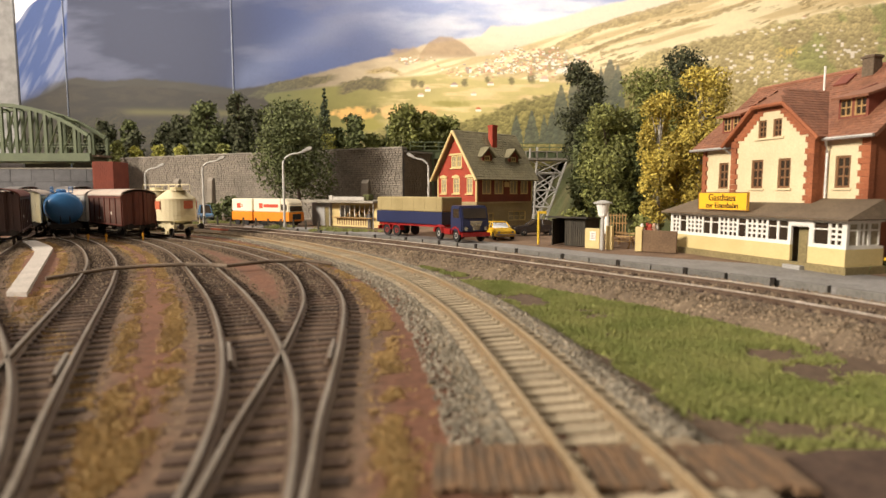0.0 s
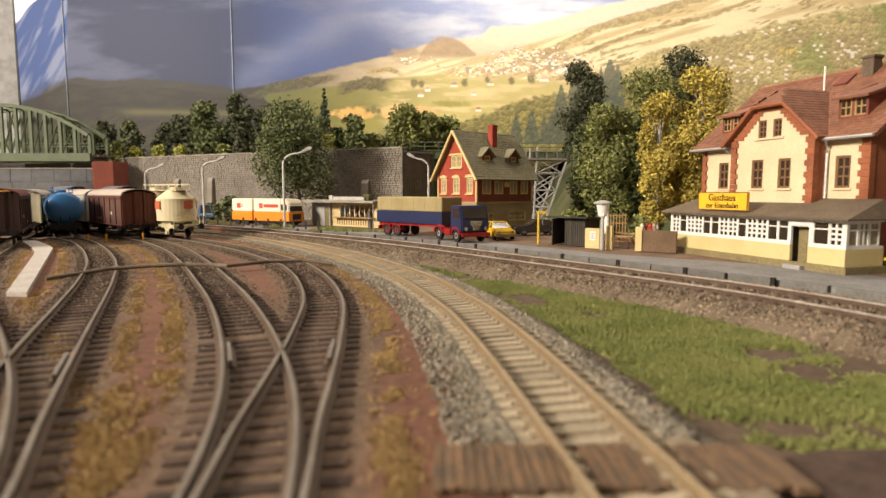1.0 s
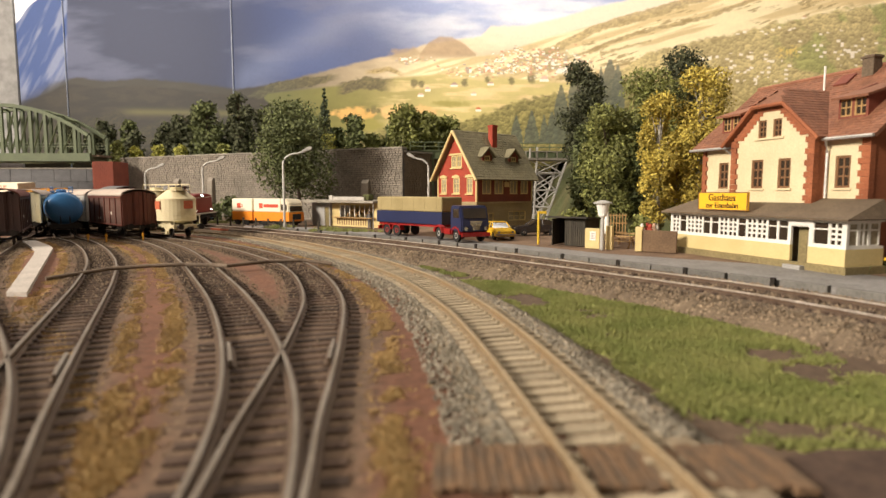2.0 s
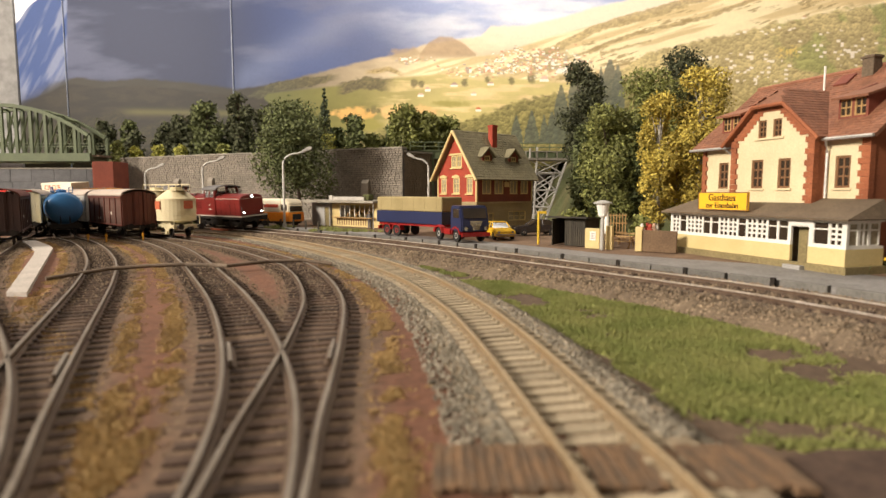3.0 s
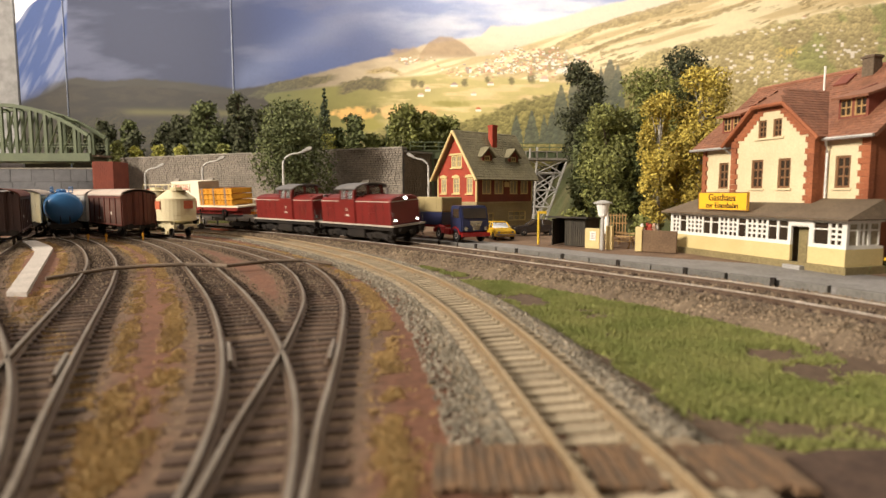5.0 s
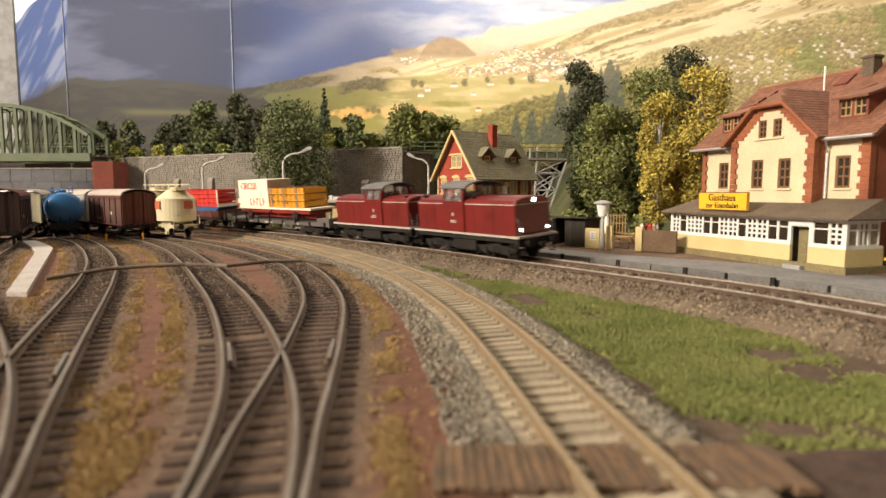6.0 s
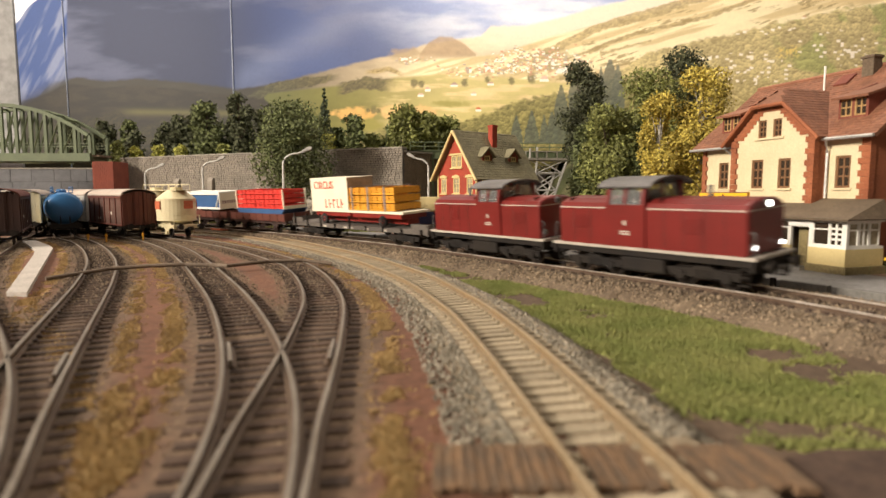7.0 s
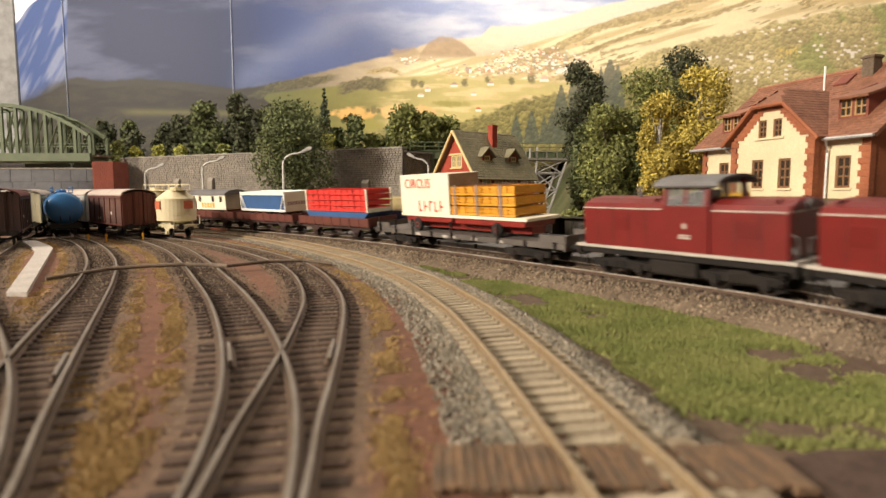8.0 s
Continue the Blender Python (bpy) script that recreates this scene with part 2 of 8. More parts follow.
def ground():
    xs = np.unique(np.r_[np.arange(-175, -40, 6.0), np.arange(-40, 30, 0.45), np.arange(30, 175.1, 6.0)])
    ys = np.unique(np.r_[np.arange(-60, 3, 6.0), np.arange(3, 72, 0.45), np.arange(72, 170.1, 5.0)])
    X, Y = np.meshgrid(xs, ys)
    Z = ground_z(X, Y)
    near = np.full(X.shape, 1e9)
    for ln in (YR, YL, YA, YB):
        p = ln.p[::3]
        for q in p:
            near = np.minimum(near, (X - q[0]) ** 2 + (Y - q[1]) ** 2)
    near = np.sqrt(near)
    red, grit, soil = np.array((0.140, 0.062, 0.035)), np.array((0.135, 0.088, 0.055)), np.array((0.098, 0.064, 0.040))
    n1, n2 = fbm(X * 0.35, Y * 0.35, 11)[..., None], fbm(X * 1.3, Y * 1.3, 17)[..., None]
    a = smoothstep(1.3, 2.1, near + 0.9 * (n1[..., 0] - 0.5))[..., None]
    col = grit * (1 - a) + red * a
    b = smoothstep(0.8, 1.8, X - line_x(TAN, Y))[..., None]
    col = col * (1 - b) + soil * b
    col = col * (0.72 + 0.56 * n2) * (0.85 + 0.3 * n1)
    ny, nx = X.shape
    idx = np.arange(nx * ny).reshape(ny, nx)
    f = np.c_[idx[:-1, :-1].ravel(), idx[:-1, 1:].ravel(), idx[1:, 1:].ravel(), idx[1:, :-1].ravel()]
    ob = raw("ground", np.c_[X.ravel(), Y.ravel(), Z.ravel()], f.tolist(), "earth", tone=col.reshape(-1, 3))
    ob.data.polygons.foreach_set("use_smooth", [True] * len(ob.data.polygons))
    tagged(ob, "reddish brown earth and grit of a model railway yard", "ground", kind="structure")


ground()


# ---- tracks ----
def rail_mesh(name, line, o, s0, s1, mats, z=0.0, step=0.6):
    prof = ((-0.15, -0.20), (0.15, -0.20), (0.13, -0.17), (0.03, -0.15), (0.03, -0.06), (0.050, -0.045), (0.050, -0.008), (0.036, 0.0), (-0.036, 0.0), (-0.050, -0.008), (-0.050, -0.045), (-0.03, -0.06), (-0.03, -0.15), (-0.13, -0.17))
    bm = bmesh.new()
    rings = []
    for s in np.linspace(s0, s1, max(2, int((s1 - s0) / step) + 1)):
        c, d = line.at(s), line.way(s)
        nrm = np.array([d[1], -d[0]])
        rings.append([bm.verts.new((*(c + nrm * (o + u)), z + w)) for u, w in prof])
    n = len(prof)
    for a, b in zip(rings, rings[1:]):
        for k in range(n):
            f = bm.faces.new((a[k], a[(k + 1) % n], b[(k + 1) % n], b[k]))
            f.material_index = 1 if k in (5, 6, 7, 8, 9) else 0
    bm.faces.new(rings[0]), bm.faces.new(rings[-1])
    bmesh.ops.recalc_face_normals(bm, faces=bm.faces[:])
    return mesh_of(name, bm, mats)


def sleeper_mesh(length, mats, w=0.26, h=0.16, plates=True):
    bm = bmesh.new()
    blk(bm, -length / 2, length / 2, -w / 2, w / 2, -h, 0, 0.02)
    if plates:
        for x in (-0.7175, 0.7175):
            for q in (-0.16, 0.16):
                blk(bm, x + q - 0.06, x + q + 0.06, -0.09, 0.09, -0.01, 0.05)
    return mesh_of("sleeper", bm, mats)


def track(name, line, label, rails, sleeper, s0, s1, spacing=0.62, length=2.55, skip=lambda y: False, long=None, jitter=1.0, lift=0.0, cant=0.0):
    tr = thing(name, 0, 0, lift, 0, label, "railway track", kind="structure")
    for o in (-0.7175, 0.7175):
        ob = new("rail", rail_mesh("rail", line, o, s0, s1, rails, cant * o / 1.435))
        ob.parent = tr
    me = sleeper_mesh(length, sleeper)
    rnd = random.Random(name)
    n = 0
    for s in np.arange(s0 + 0.3, s1, spacing):
        x, y = line.at(s)
        if skip(y) or n > 290:
            continue
        d = line.way(s)
        o, m = 0.0, me
        if long and y < long[1]:
            q = np.array([line_x(long[0], y), y])
            o = (q[0] - x) * 0.5
            key = round(length + abs(q[0] - x), 1)
            m = bpy.data.meshes.get("sleeper_%.1f" % key) or sleeper_mesh(key, sleeper, plates=False)
            m.name = "sleeper_%.1f" % key
        ob = new("sleeper", m)
        ob.parent = tr
        rz = math.degrees(math.atan2(d[1], d[0])) - 90 + rnd.uniform(-1.5, 1.5) * jitter
        ob.matrix_basis = kpose(x + o + rnd.uniform(-.03, .03) * jitter, y, -0.20 + rnd.uniform(-0.012, 0.004), rz, 0, -math.degrees(cant / 1.435))
        n += 1
    return tr


def bed(name, line, s0, s1, mats, label, half_top=1.75, half_foot=2.6, top=-0.24, foot=-0.62, cant=0.0):
    """A ballast bank with a grainy, uneven surface."""
    us = [(-half_foot, foot), (-half_foot * 0.86, foot * 0.6 + top * 0.4), (-half_top, top), (-1.2, top), (-0.6, top - 0.02), (0, top), (0.6, top - 0.02), (1.2, top), (half_top, top), (half_foot * 0.86, foot * 0.6 + top * 0.4), (half_foot, foot)]
    rnd = random.Random(name)
    V, Fc = [], []
    ss = np.arange(s0, s1, 0.3)
    for s in ss:
        for u, z in us:
            x, y = line.off(s, u + (rnd.uniform(-.1, .1) if abs(u) > 1.3 else 0))
            V.append((x, y, z + rnd.uniform(-.025, .02) + (cant * max(u, -0.5) / 1.435 if abs(u) <= half_top else 0)))
    n = len(us)
    for i in range(len(ss) - 1):
        for k in range(n - 1):
            Fc.append((i * n + k, (i + 1) * n + k, (i + 1) * n + k + 1, i * n + k + 1))
    return tagged(raw(name, V, Fc, mats), label, "track bed", kind="structure")


def stones(name, spots, mats, label, size):
    """Loose angular stones: squashed, turned octahedra."""
    rs = np.random.RandomState(5)
    base = np.array([(1, 0, 0), (-1, 0, 0), (0, 1, 0), (0, -1, 0), (0, 0, 1), (0, 0, -1)], float)
    tri = np.array([(0, 2, 4), (2, 1, 4), (1, 3, 4), (3, 0, 4), (2, 0, 5), (1, 2, 5), (3, 1, 5), (0, 3, 5)])
    spots = np.asarray(spots)
    n = len(spots)
    sc = size * (0.55 + 0.75 * rs.rand(n, 1, 1)) * (0.65 + 0.7 * rs.rand(n, 1, 3))
    v = base[None] * sc + rs.normal(0, 0.12, (n, 6, 3)) * size
    a = rs.rand(n) * 6.283
    c, s = np.cos(a)[:, None], np.sin(a)[:, None]
    v = np.stack((v[..., 0] * c - v[..., 1] * s, v[..., 0] * s + v[..., 1] * c, v[..., 2]), -1) + spots[:, None]
    f = (tri[None] + 6 * np.arange(n)[:, None, None]).reshape(-1, 3)
    return tagged(raw(name, v.reshape(-1, 3), f.tolist(), mats), label, "gravel", kind="stuff")


def bed_height(u, half_top, half_foot, top, foot):
    return top if abs(u) < half_top else top + (foot - top) * min(1, (abs(u) - half_top) / (half_foot - half_top))


track("main_track", MAIN, "main line track with shiny steel rails and dark sleepers", ["rail_yard", "rail_steel"], "sleeper_dark", 6, 140, lift=RAIL_Z, cant=CANT)
bed("main_ballast", MAIN, 4, 140, "bed_brown", "brown stone ballast bank under the main line", 1.7, 3.1, RAIL_Z - 0.24, -0.62, CANT)
track("siding_track", TAN, "dusty tan weathered track on pale ballast", ["rail_tan", "rail_tan_head"], "sleeper_tan", 0.4, 80, spacing=0.5, lift=0.03, cant=0.06)
bed("siding_ballast", TAN, 0.3, 80, "bed_tan", "pale grey ballast bank under the tan track", top=-0.215, cant=0.06)
track("yard_track_right", YR, "dark yard track curving off a turnout", ["rail_yard", "rail_head"], "sleeper_dark", 0.5, 76, skip=lambda y: y < 17.5)
track("yard_track_middle", YL, "dark yard track leading to the silo wagons", ["rail_yard", "rail_head"], "sleeper_dark", 0.5, 78, long=(YR, 17.5))
track("yard_track_left", YA, "dark yard track leading to the parked goods wagons", ["rail_yard", "rail_head"], "sleeper_dark", 0.5, 76, long=(YB, 16))
track("yard_track_far_left", YB, "dark yard track at the edge of the yard", ["rail_yard", "rail_head"], "sleeper_dark", 0.5, 82, skip=lambda y: y < 16)

rs = np.random.RandomState(2)
spots = []
for _ in range(30000):
    s, u = rs.uniform(14, 84), rs.choice((-1, 1)) * rs.uniform(1.3, 3.2)
    x, y = MAIN.off(s, u)
    spots.append((x, y, bed_height(u, 1.7, 3.1, RAIL_Z - 0.24, -0.62) + (CANT * u / 1.435 if abs(u) < 1.7 else 0) + rs.uniform(0, 0.05)))
for _ in range(9000):
    s, u = rs.uniform(14, 80), rs.uniform(-1.25, 1.25)
    if abs(abs(u) - 0.7175) < 0.13:
        continue
    x, y = MAIN.off(s, u)
    spots.append((x, y, RAIL_Z - 0.25 + CANT * u / 1.435 + rs.uniform(0, 0.05)))
stones("brown_ballast_stones", spots, "ballast_brown", "loose brown ballast stones beside the main line", 0.066)
spots = []
for _ in range(15000):
    s, u = 6.6 + 58 * rs.rand() ** 1.3, rs.choice((-1, 1)) * (1.25 + 1.15 * rs.rand() ** 1.5)
    x, y = TAN.off(s, u)
    spots.append((x, y, max(bed_height(u, 1.75, 2.6, -0.24, -0.62), float(ground_z(np.array(x), np.array(y)))) + (0.06 * max(u, -0.5) / 1.435 if abs(u) <= 1.75 else 0.04 if u > 0 else 0.01) + 0.02 + rs.uniform(0, 0.04)))
stones("grey_ballast_stones", spots, "ballast_grey", "loose grey ballast stones along the tan track", 0.045)
spots = []
for _ in range(26000):
    ln = (YR, YL, YA, YB)[rs.randint(4)]
    s = 3 + 57 * rs.rand() ** 0.7
    x, y = ln.off(s, rs.uniform(-1.7, 1.7))
    spots.append((x, y, -0.29 + 0.09 * float(smoothstep(12, 30, s)) + rs.uniform(0, 0.05)))
stones("yard_grit", spots, "ballast_brown", "fine brown grit between the yard sleepers", 0.036)


# ---- backdrop: a printed landscape poster on board ----
def poster_tone(u, v):
    """Colour of the print at u across and v down (units of 0.133 m)."""
    one = np.ones(u.shape + (1,))

    def tone(r, g, b):
        return one * lin(r, g, b)

    def mix(a, b, t):
        return a * (1 - t[..., None]) + b * t[..., None]

    def ridge(*pts):
        xs, ys = zip(*[q for q in pts if q not in ((0, 900), (1700, 900))])
        return np.interp(u, xs, ys, left=900 if (0, 900) in pts else None, right=900 if (1700, 900) in pts else None)

    def spot(x, y, rx, ry, soft=0.35):
        return smoothstep(1 + soft, 1 - soft, np.sqrt(((u - x) / rx) ** 2 + ((v - y) / ry) ** 2) + 0.9 * (rough - 0.5))

    rough = fbm(u / 12, v / 7, 43, 4)

    def band(line, thick, soft=2.0):
        """1 inside a strip that hangs from a line."""
        return smoothstep(-soft, soft, v - line) * smoothstep(soft, -soft, v - line - thick)

    def crowns(cell, seed):
        """Rounded tree tops, lit from above, packed at random."""
        best, lum = np.zeros(u.shape), np.zeros(u.shape)
        for du in (-1, 0, 1):
            for dv in (-1, 0, 1):
                a, b = np.floor(u / cell) + du, np.floor(v / cell) + dv
                h1 = np.modf(np.abs(np.sin(a * 127.1 + b * 311.7 + seed) * 43758.5453))[0]
                h2 = np.modf(np.abs(np.sin(a * 269.5 + b * 183.3 + seed) * 43758.5453))[0]
                x, y = (u - (a + h1) * cell) / cell, (v - (b + h2) * cell) / cell
                k = 1 - (x ** 2 + y ** 2)
                top = k > best
                best = np.where(top, k, best)
                lum = np.where(top, 0.45 + 0.5 * h1 * h2 - 0.55 * y - 0.2 * x, lum)
        return np.clip(lum, 0.1, 1.3)

    n1, n2, n3 = fbm(u / 34, v / 11, 41, 5), fbm(u / 9, v / 6, 47, 3), fbm(u / 4, v / 3, 53, 3)
    leafy = np.clip((0.5 * crowns(9.0, 9.0) + 0.5 * crowns(4.5, 6.0)) * (0.55 + 0.9 * n3), 0, 1)
    drift = fbm(u / 70, v / 40, 85)
    bright = smoothstep(430, 860, u)

    # sky: slate blue with soft grey banks, opening to white over the hills
    c = mix(tone(46, 54, 80), tone(58, 76, 124), smoothstep(360, 600, u))
    c = mix(c, tone(160, 178, 224), smoothstep(560, 900, u - 0.5 * v))
    bank = fbm(u / 190 - v / 150, v / 46 + u / 420, 31, 5)
    c = mix(c, tone(104, 104, 122), 0.8 * smoothstep(0.47, 0.70, bank) * smoothstep(700, 420, u))
    ray = np.exp(-((v - 150 + 0.55 * (u - 420)) / 34) ** 2) * smoothstep(400, 440, u) * smoothstep(720, 560, u)
    c = mix(c, tone(128, 134, 158), 0.5 * ray)
    c = mix(c, tone(252, 252, 253), 0.8 * smoothstep(0.30, 0.72, fbm(u / 120 + v / 90, v / 30 - u / 300, 35, 5)) * smoothstep(560, 900, u - 0.8 * v))
    c = mix(c, tone(62, 80, 128), 0.6 * smoothstep(150, 60, np.abs(u - 610)) * smoothstep(30, 110, v))

    # long far ridge, hazy towards the light
    far = ridge((60, 190), (90, 152), (140, 139), (190, 146), (250, 141), (330, 148), (420, 160), (480, 152), (540, 137), (600, 122), (660, 108), (720, 95), (752, 82), (790, 76), (850, 68), (868, 50), (930, 49), (990, 36), (1050, 17), (1110, 4), (1160, -8), (1600, -60))
    hill = mix(tone(58, 50, 36), tone(222, 200, 164), bright) * (0.72 + 0.56 * n1[..., None])
    hill = mix(hill, tone(250, 238, 216), 0.75 * smoothstep(760, 900, u) * smoothstep(130, 50, v))
    c = mix(c, hill, smoothstep(-3, 3, v - far - 3 * (n2 - 0.5)))
    knob = ridge((0, 900), (735, 900), (742, 100), (758, 78), (778, 67), (800, 68), (822, 80), (842, 98), (848, 900), (1700, 900))
    c = mix(c, tone(170, 142, 108) * (0.8 + 0.4 * n2[..., None]), 0.85 * smoothstep(-2, 4, v - knob) * smoothstep(112, 98, v))
    c = mix(c, tone(168, 142, 104) * (0.8 + 0.4 * n2[..., None]), 0.7 * spot(720, 97, 30, 9))

    # pale fields below the knob and the village on the slope
    fld = ridge((0, 900), (660, 900), (672, 122), (720, 112), (800, 106), (880, 100), (960, 72), (1060, 46), (1160, 24), (1260, 2), (1600, -70))
    gold = mix(tone(250, 232, 186), tone(216, 192, 140), smoothstep(0.42, 0.62, fbm(u / 60 + v / 30, v / 8 + u / 30, 57)))
    gold = gold * (0.90 + 0.2 * n1[..., None])
    c = mix(c, gold, smoothstep(-3, 3, v - fld) * smoothstep(670, 780, u + 60 * (n1 - 0.5)))
    wood = mix(tone(120, 100, 58), tone(206, 182, 124), leafy)
    for line, th in ((ridge((0, 900), (940, 100), (985, 80), (1050, 48), (1122, 26), (1187, 8), (1260, -14), (1700, -200)), 15),
                     (ridge((0, 900), (1040, 92), (1090, 70), (1160, 50), (1256, 28), (1333, -2), (1700, -150)), 7),
                     (ridge((0, 900), (1000, 106), (1036, 92), (1122, 62), (1124, 900), (1700, 900)), 5),
                     (ridge((0, 900), (1060, 96), (1150, 74), (1152, 900), (1700, 900)), 4)):
        c = mix(c, wood, 0.9 * band(line + 6 * (n2 - 0.5), th * (0.6 + 0.8 * drift), 1.6))
    hedge = smoothstep(0.60, 0.68, fbm(u / 16 + v / 30, v / 4 + u / 14, 63, 4)) * smoothstep(0.46, 0.56, drift) * smoothstep(880, 960, u)
    c = mix(c, tone(150, 128, 74), 0.8 * hedge * smoothstep(-2, 10, v - fld))

    # meadows of the middle distance
    mead = ridge((0, 900), (470, 168), (560, 158), (640, 150), (700, 140), (800, 132), (900, 140), (1000, 150), (1120, 128), (1240, 900), (1700, 900))
    grass = mix(tone(112, 108, 50), tone(206, 190, 124), smoothstep(560, 860, u + 40 * (drift - 0.5)))
    grass = mix(grass, tone(230, 204, 148), smoothstep(0.45, 0.68, fbm(u / 50, v / 7, 67)) * smoothstep(640, 760, u))
    c = mix(c, grass * (0.88 + 0.24 * n1[..., None]), smoothstep(-3, 3, v - mead))
    c = mix(c, tone(214, 168, 96) * (0.9 + 0.2 * n2[..., None]), spot(626, 204, 34, 12, 0.2))
    c = mix(c, tone(222, 184, 122) * (0.9 + 0.2 * n2[..., None]), spot(722, 200, 48, 12, 0.25))
    for x, y, rx, ry in ((655, 222, 26, 10), (800, 186, 30, 6)):
        c = mix(c, tone(150, 142, 70), 0.8 * spot(x, y, rx, ry, 0.4))
    # dark wooded ridges above the meadow
    dark = mix(tone(46, 42, 28), tone(104, 94, 58), leafy)
    c = mix(c, dark, band(ridge((0, 900), (440, 172), (480, 150), (540, 140), (606, 133), (612, 900), (1700, 900)) + 5 * (n2 - 0.5), 17 - 8 * smoothstep(540, 610, u)) * smoothstep(610, 575, u))
    c = mix(c, dark * 1.25, band(ridge((0, 900), (596, 152), (640, 139), (700, 143), (708, 900), (1700, 900)) + 9 * (n2 - 0.5), 21) * smoothstep(706, 668, u + 20 * (n2 - 0.5)) * smoothstep(592, 612, u))
    c = mix(c, wood * 0.85, band(ridge((0, 900), (640, 128), (690, 121), (718, 132), (720, 900), (1700, 900)) + 3 * (n2 - 0.5), 8) * smoothstep(718, 700, u) * smoothstep(642, 660, u))
    for x, y, r in ((733, 150, 7), (746, 152, 6), (652, 197, 4), (662, 196, 6), (671, 198, 4), (822, 148, 7), (862, 143, 6), (905, 146, 7), (940, 140, 9)):
        c = mix(c, mix(tone(70, 66, 40), tone(132, 122, 76), leafy), 0.9 * spot(x + 6 * (n3 - 0.5), y, r * 0.8, r, 0.4))

    # villages: small pale walls and red roofs among shrubs
    ju, jv = u + 3 * (fbm(u / 9, v / 9, 91) - 0.5), v + 2 * (fbm(u / 7, v / 7, 95) - 0.5)
    dens = 0.62 * spot(955, 112, 75, 22, 0.5) + 0.4 * spot(850, 128, 70, 9, 0.5) + 0.6 * spot(728, 110, 26, 7, 0.5) + 0.3 * spot(1290, 135, 75, 34, 0.6) + 0.24 * spot(1440, 100, 100, 30, 0.6)
    shrub = smoothstep(0.47, 0.56, n2) * np.clip(dens * 1.7, 0, 1)
    c = mix(c, mix(tone(118, 104, 62), tone(196, 176, 122), leafy), 0.8 * shrub)
    for cw, ch, seed, cut in ((5.6, 3.2, 12.9898, 0.5), (3.7, 2.3, 17.31, 0.42)):
        cu, cv = np.floor(ju / cw), np.floor(jv / ch)
        hsh = np.modf(np.abs(np.sin(cu * seed + cv * 78.233) * 43758.5453))[0]
        hit = (hsh < dens * cut)
        pick = (hsh * 37 % 1)[..., None]
        c = np.where(hit[..., None], np.where(pick < 0.35, lin(206, 152, 118), np.where(pick < 0.55, lin(176, 158, 140), lin(255, 244, 226))), c)
    for x, y, w, h, roof in ((757, 160, 8, 6, (206, 170, 150)), (745, 170, 9, 5, (214, 180, 160)), (804, 152, 11, 5, (168, 140, 132)), (868, 150, 9, 5, (196, 160, 140)), (838, 168, 8, 5, (226, 190, 160)), (846, 195, 8, 6, (206, 116, 74)), (962, 142, 13, 7, (226, 190, 170)), (992, 128, 16, 6, (246, 236, 226)), (1452, 32, 13, 6, (150, 116, 112)), (1420, 34, 7, 5, (216, 170, 130)), (1360, 46, 7, 4, (240, 200, 150)), (1318, 58, 12, 4, (250, 224, 180))):
        c = mix(c, tone(255, 246, 228), (np.abs(u - x) < w * 0.6).astype(float) * band(y + 0 * u, h * 0.7, 0.5))
        c = mix(c, tone(*roof), ((np.abs(u - x) < w * (0.25 + 0.5 * np.clip((v - y + h * 0.7) / h, 0, 1))) & (v > y - h * 0.7) & (v <= y)).astype(float))

    # sunlit woods over the inn
    edge = ridge((0, 900), (1040, 190), (1090, 130), (1144, 97), (1238, 74), (1300, 62), (1368, 44), (1470, 24), (1568, 8), (1700, -20)) + 12 * (n2 - 0.5)
    sun_wood = mix(tone(112, 96, 54), tone(222, 202, 140), np.clip(leafy * (0.7 + 0.8 * drift), 0, 1) ** 1.1)
    sun_wood = mix(sun_wood, mix(tone(104, 106, 56), tone(186, 184, 108), leafy), smoothstep(0.5, 0.62, fbm(u / 45, v / 36, 99)) * smoothstep(1330, 1400, u))
    sun_wood = mix(sun_wood, tone(236, 204, 104), 0.8 * smoothstep(0.5, 0.7, leafy) * spot(1390, 95, 24, 10))
    c = mix(c, sun_wood, smoothstep(-3, 4, v - edge))
    pale = (np.modf(np.abs(np.sin(np.floor(ju / 6.1) * 9.7 + np.floor(jv / 3.9) * 51.7) * 43758.5453))[0] < 0.16 * (spot(1300, 125, 70, 28, 0.6) + spot(1480, 90, 60, 22, 0.6) + spot(1340, 56, 60, 7, 0.5)))
    c = np.where(pale[..., None] & (v > edge)[..., None], lin(250, 238, 218), c)
    # hazy woods behind the house, with a row of tall dark firs
    mid_wood = ridge((0, 900), (560, 900), (600, 236), (690, 232), (790, 222), (850, 206), (900, 184), (960, 170), (1010, 168), (1050, 140), (1150, 150), (1260, 900), (1700, 900)) + 14 * (n2 - 0.5)
    c = mix(c, mix(tone(76, 72, 40), tone(172, 160, 98), leafy ** 1.2), smoothstep(-3, 4, v - mid_wood))
    for x, top, foot, w in ((913, 206, 255, 12), (940, 198, 255, 13), (962, 205, 255, 9), (975, 200, 255, 11), (992, 152, 255, 13), (1024, 120, 240, 19), (1078, 108, 200, 17), (1092, 118, 200, 12), (1062, 122, 200, 9)):
        body = np.abs(u - x + 4 * (n3 - 0.5)) < w * np.clip((v - top) / 45, 0.08, 1) ** 0.7
        c = mix(c, mix(tone(60, 66, 60), tone(108, 112, 92), leafy), 0.9 * (body & (v > top) & (v < foot)).astype(float))

    # shaded plain and dark woods on the dull side
    dull = ridge((0, 192), (80, 170), (125, 150), (190, 158), (250, 153), (420, 172), (470, 178), (500, 200), (560, 236), (600, 300), (1700, 900))
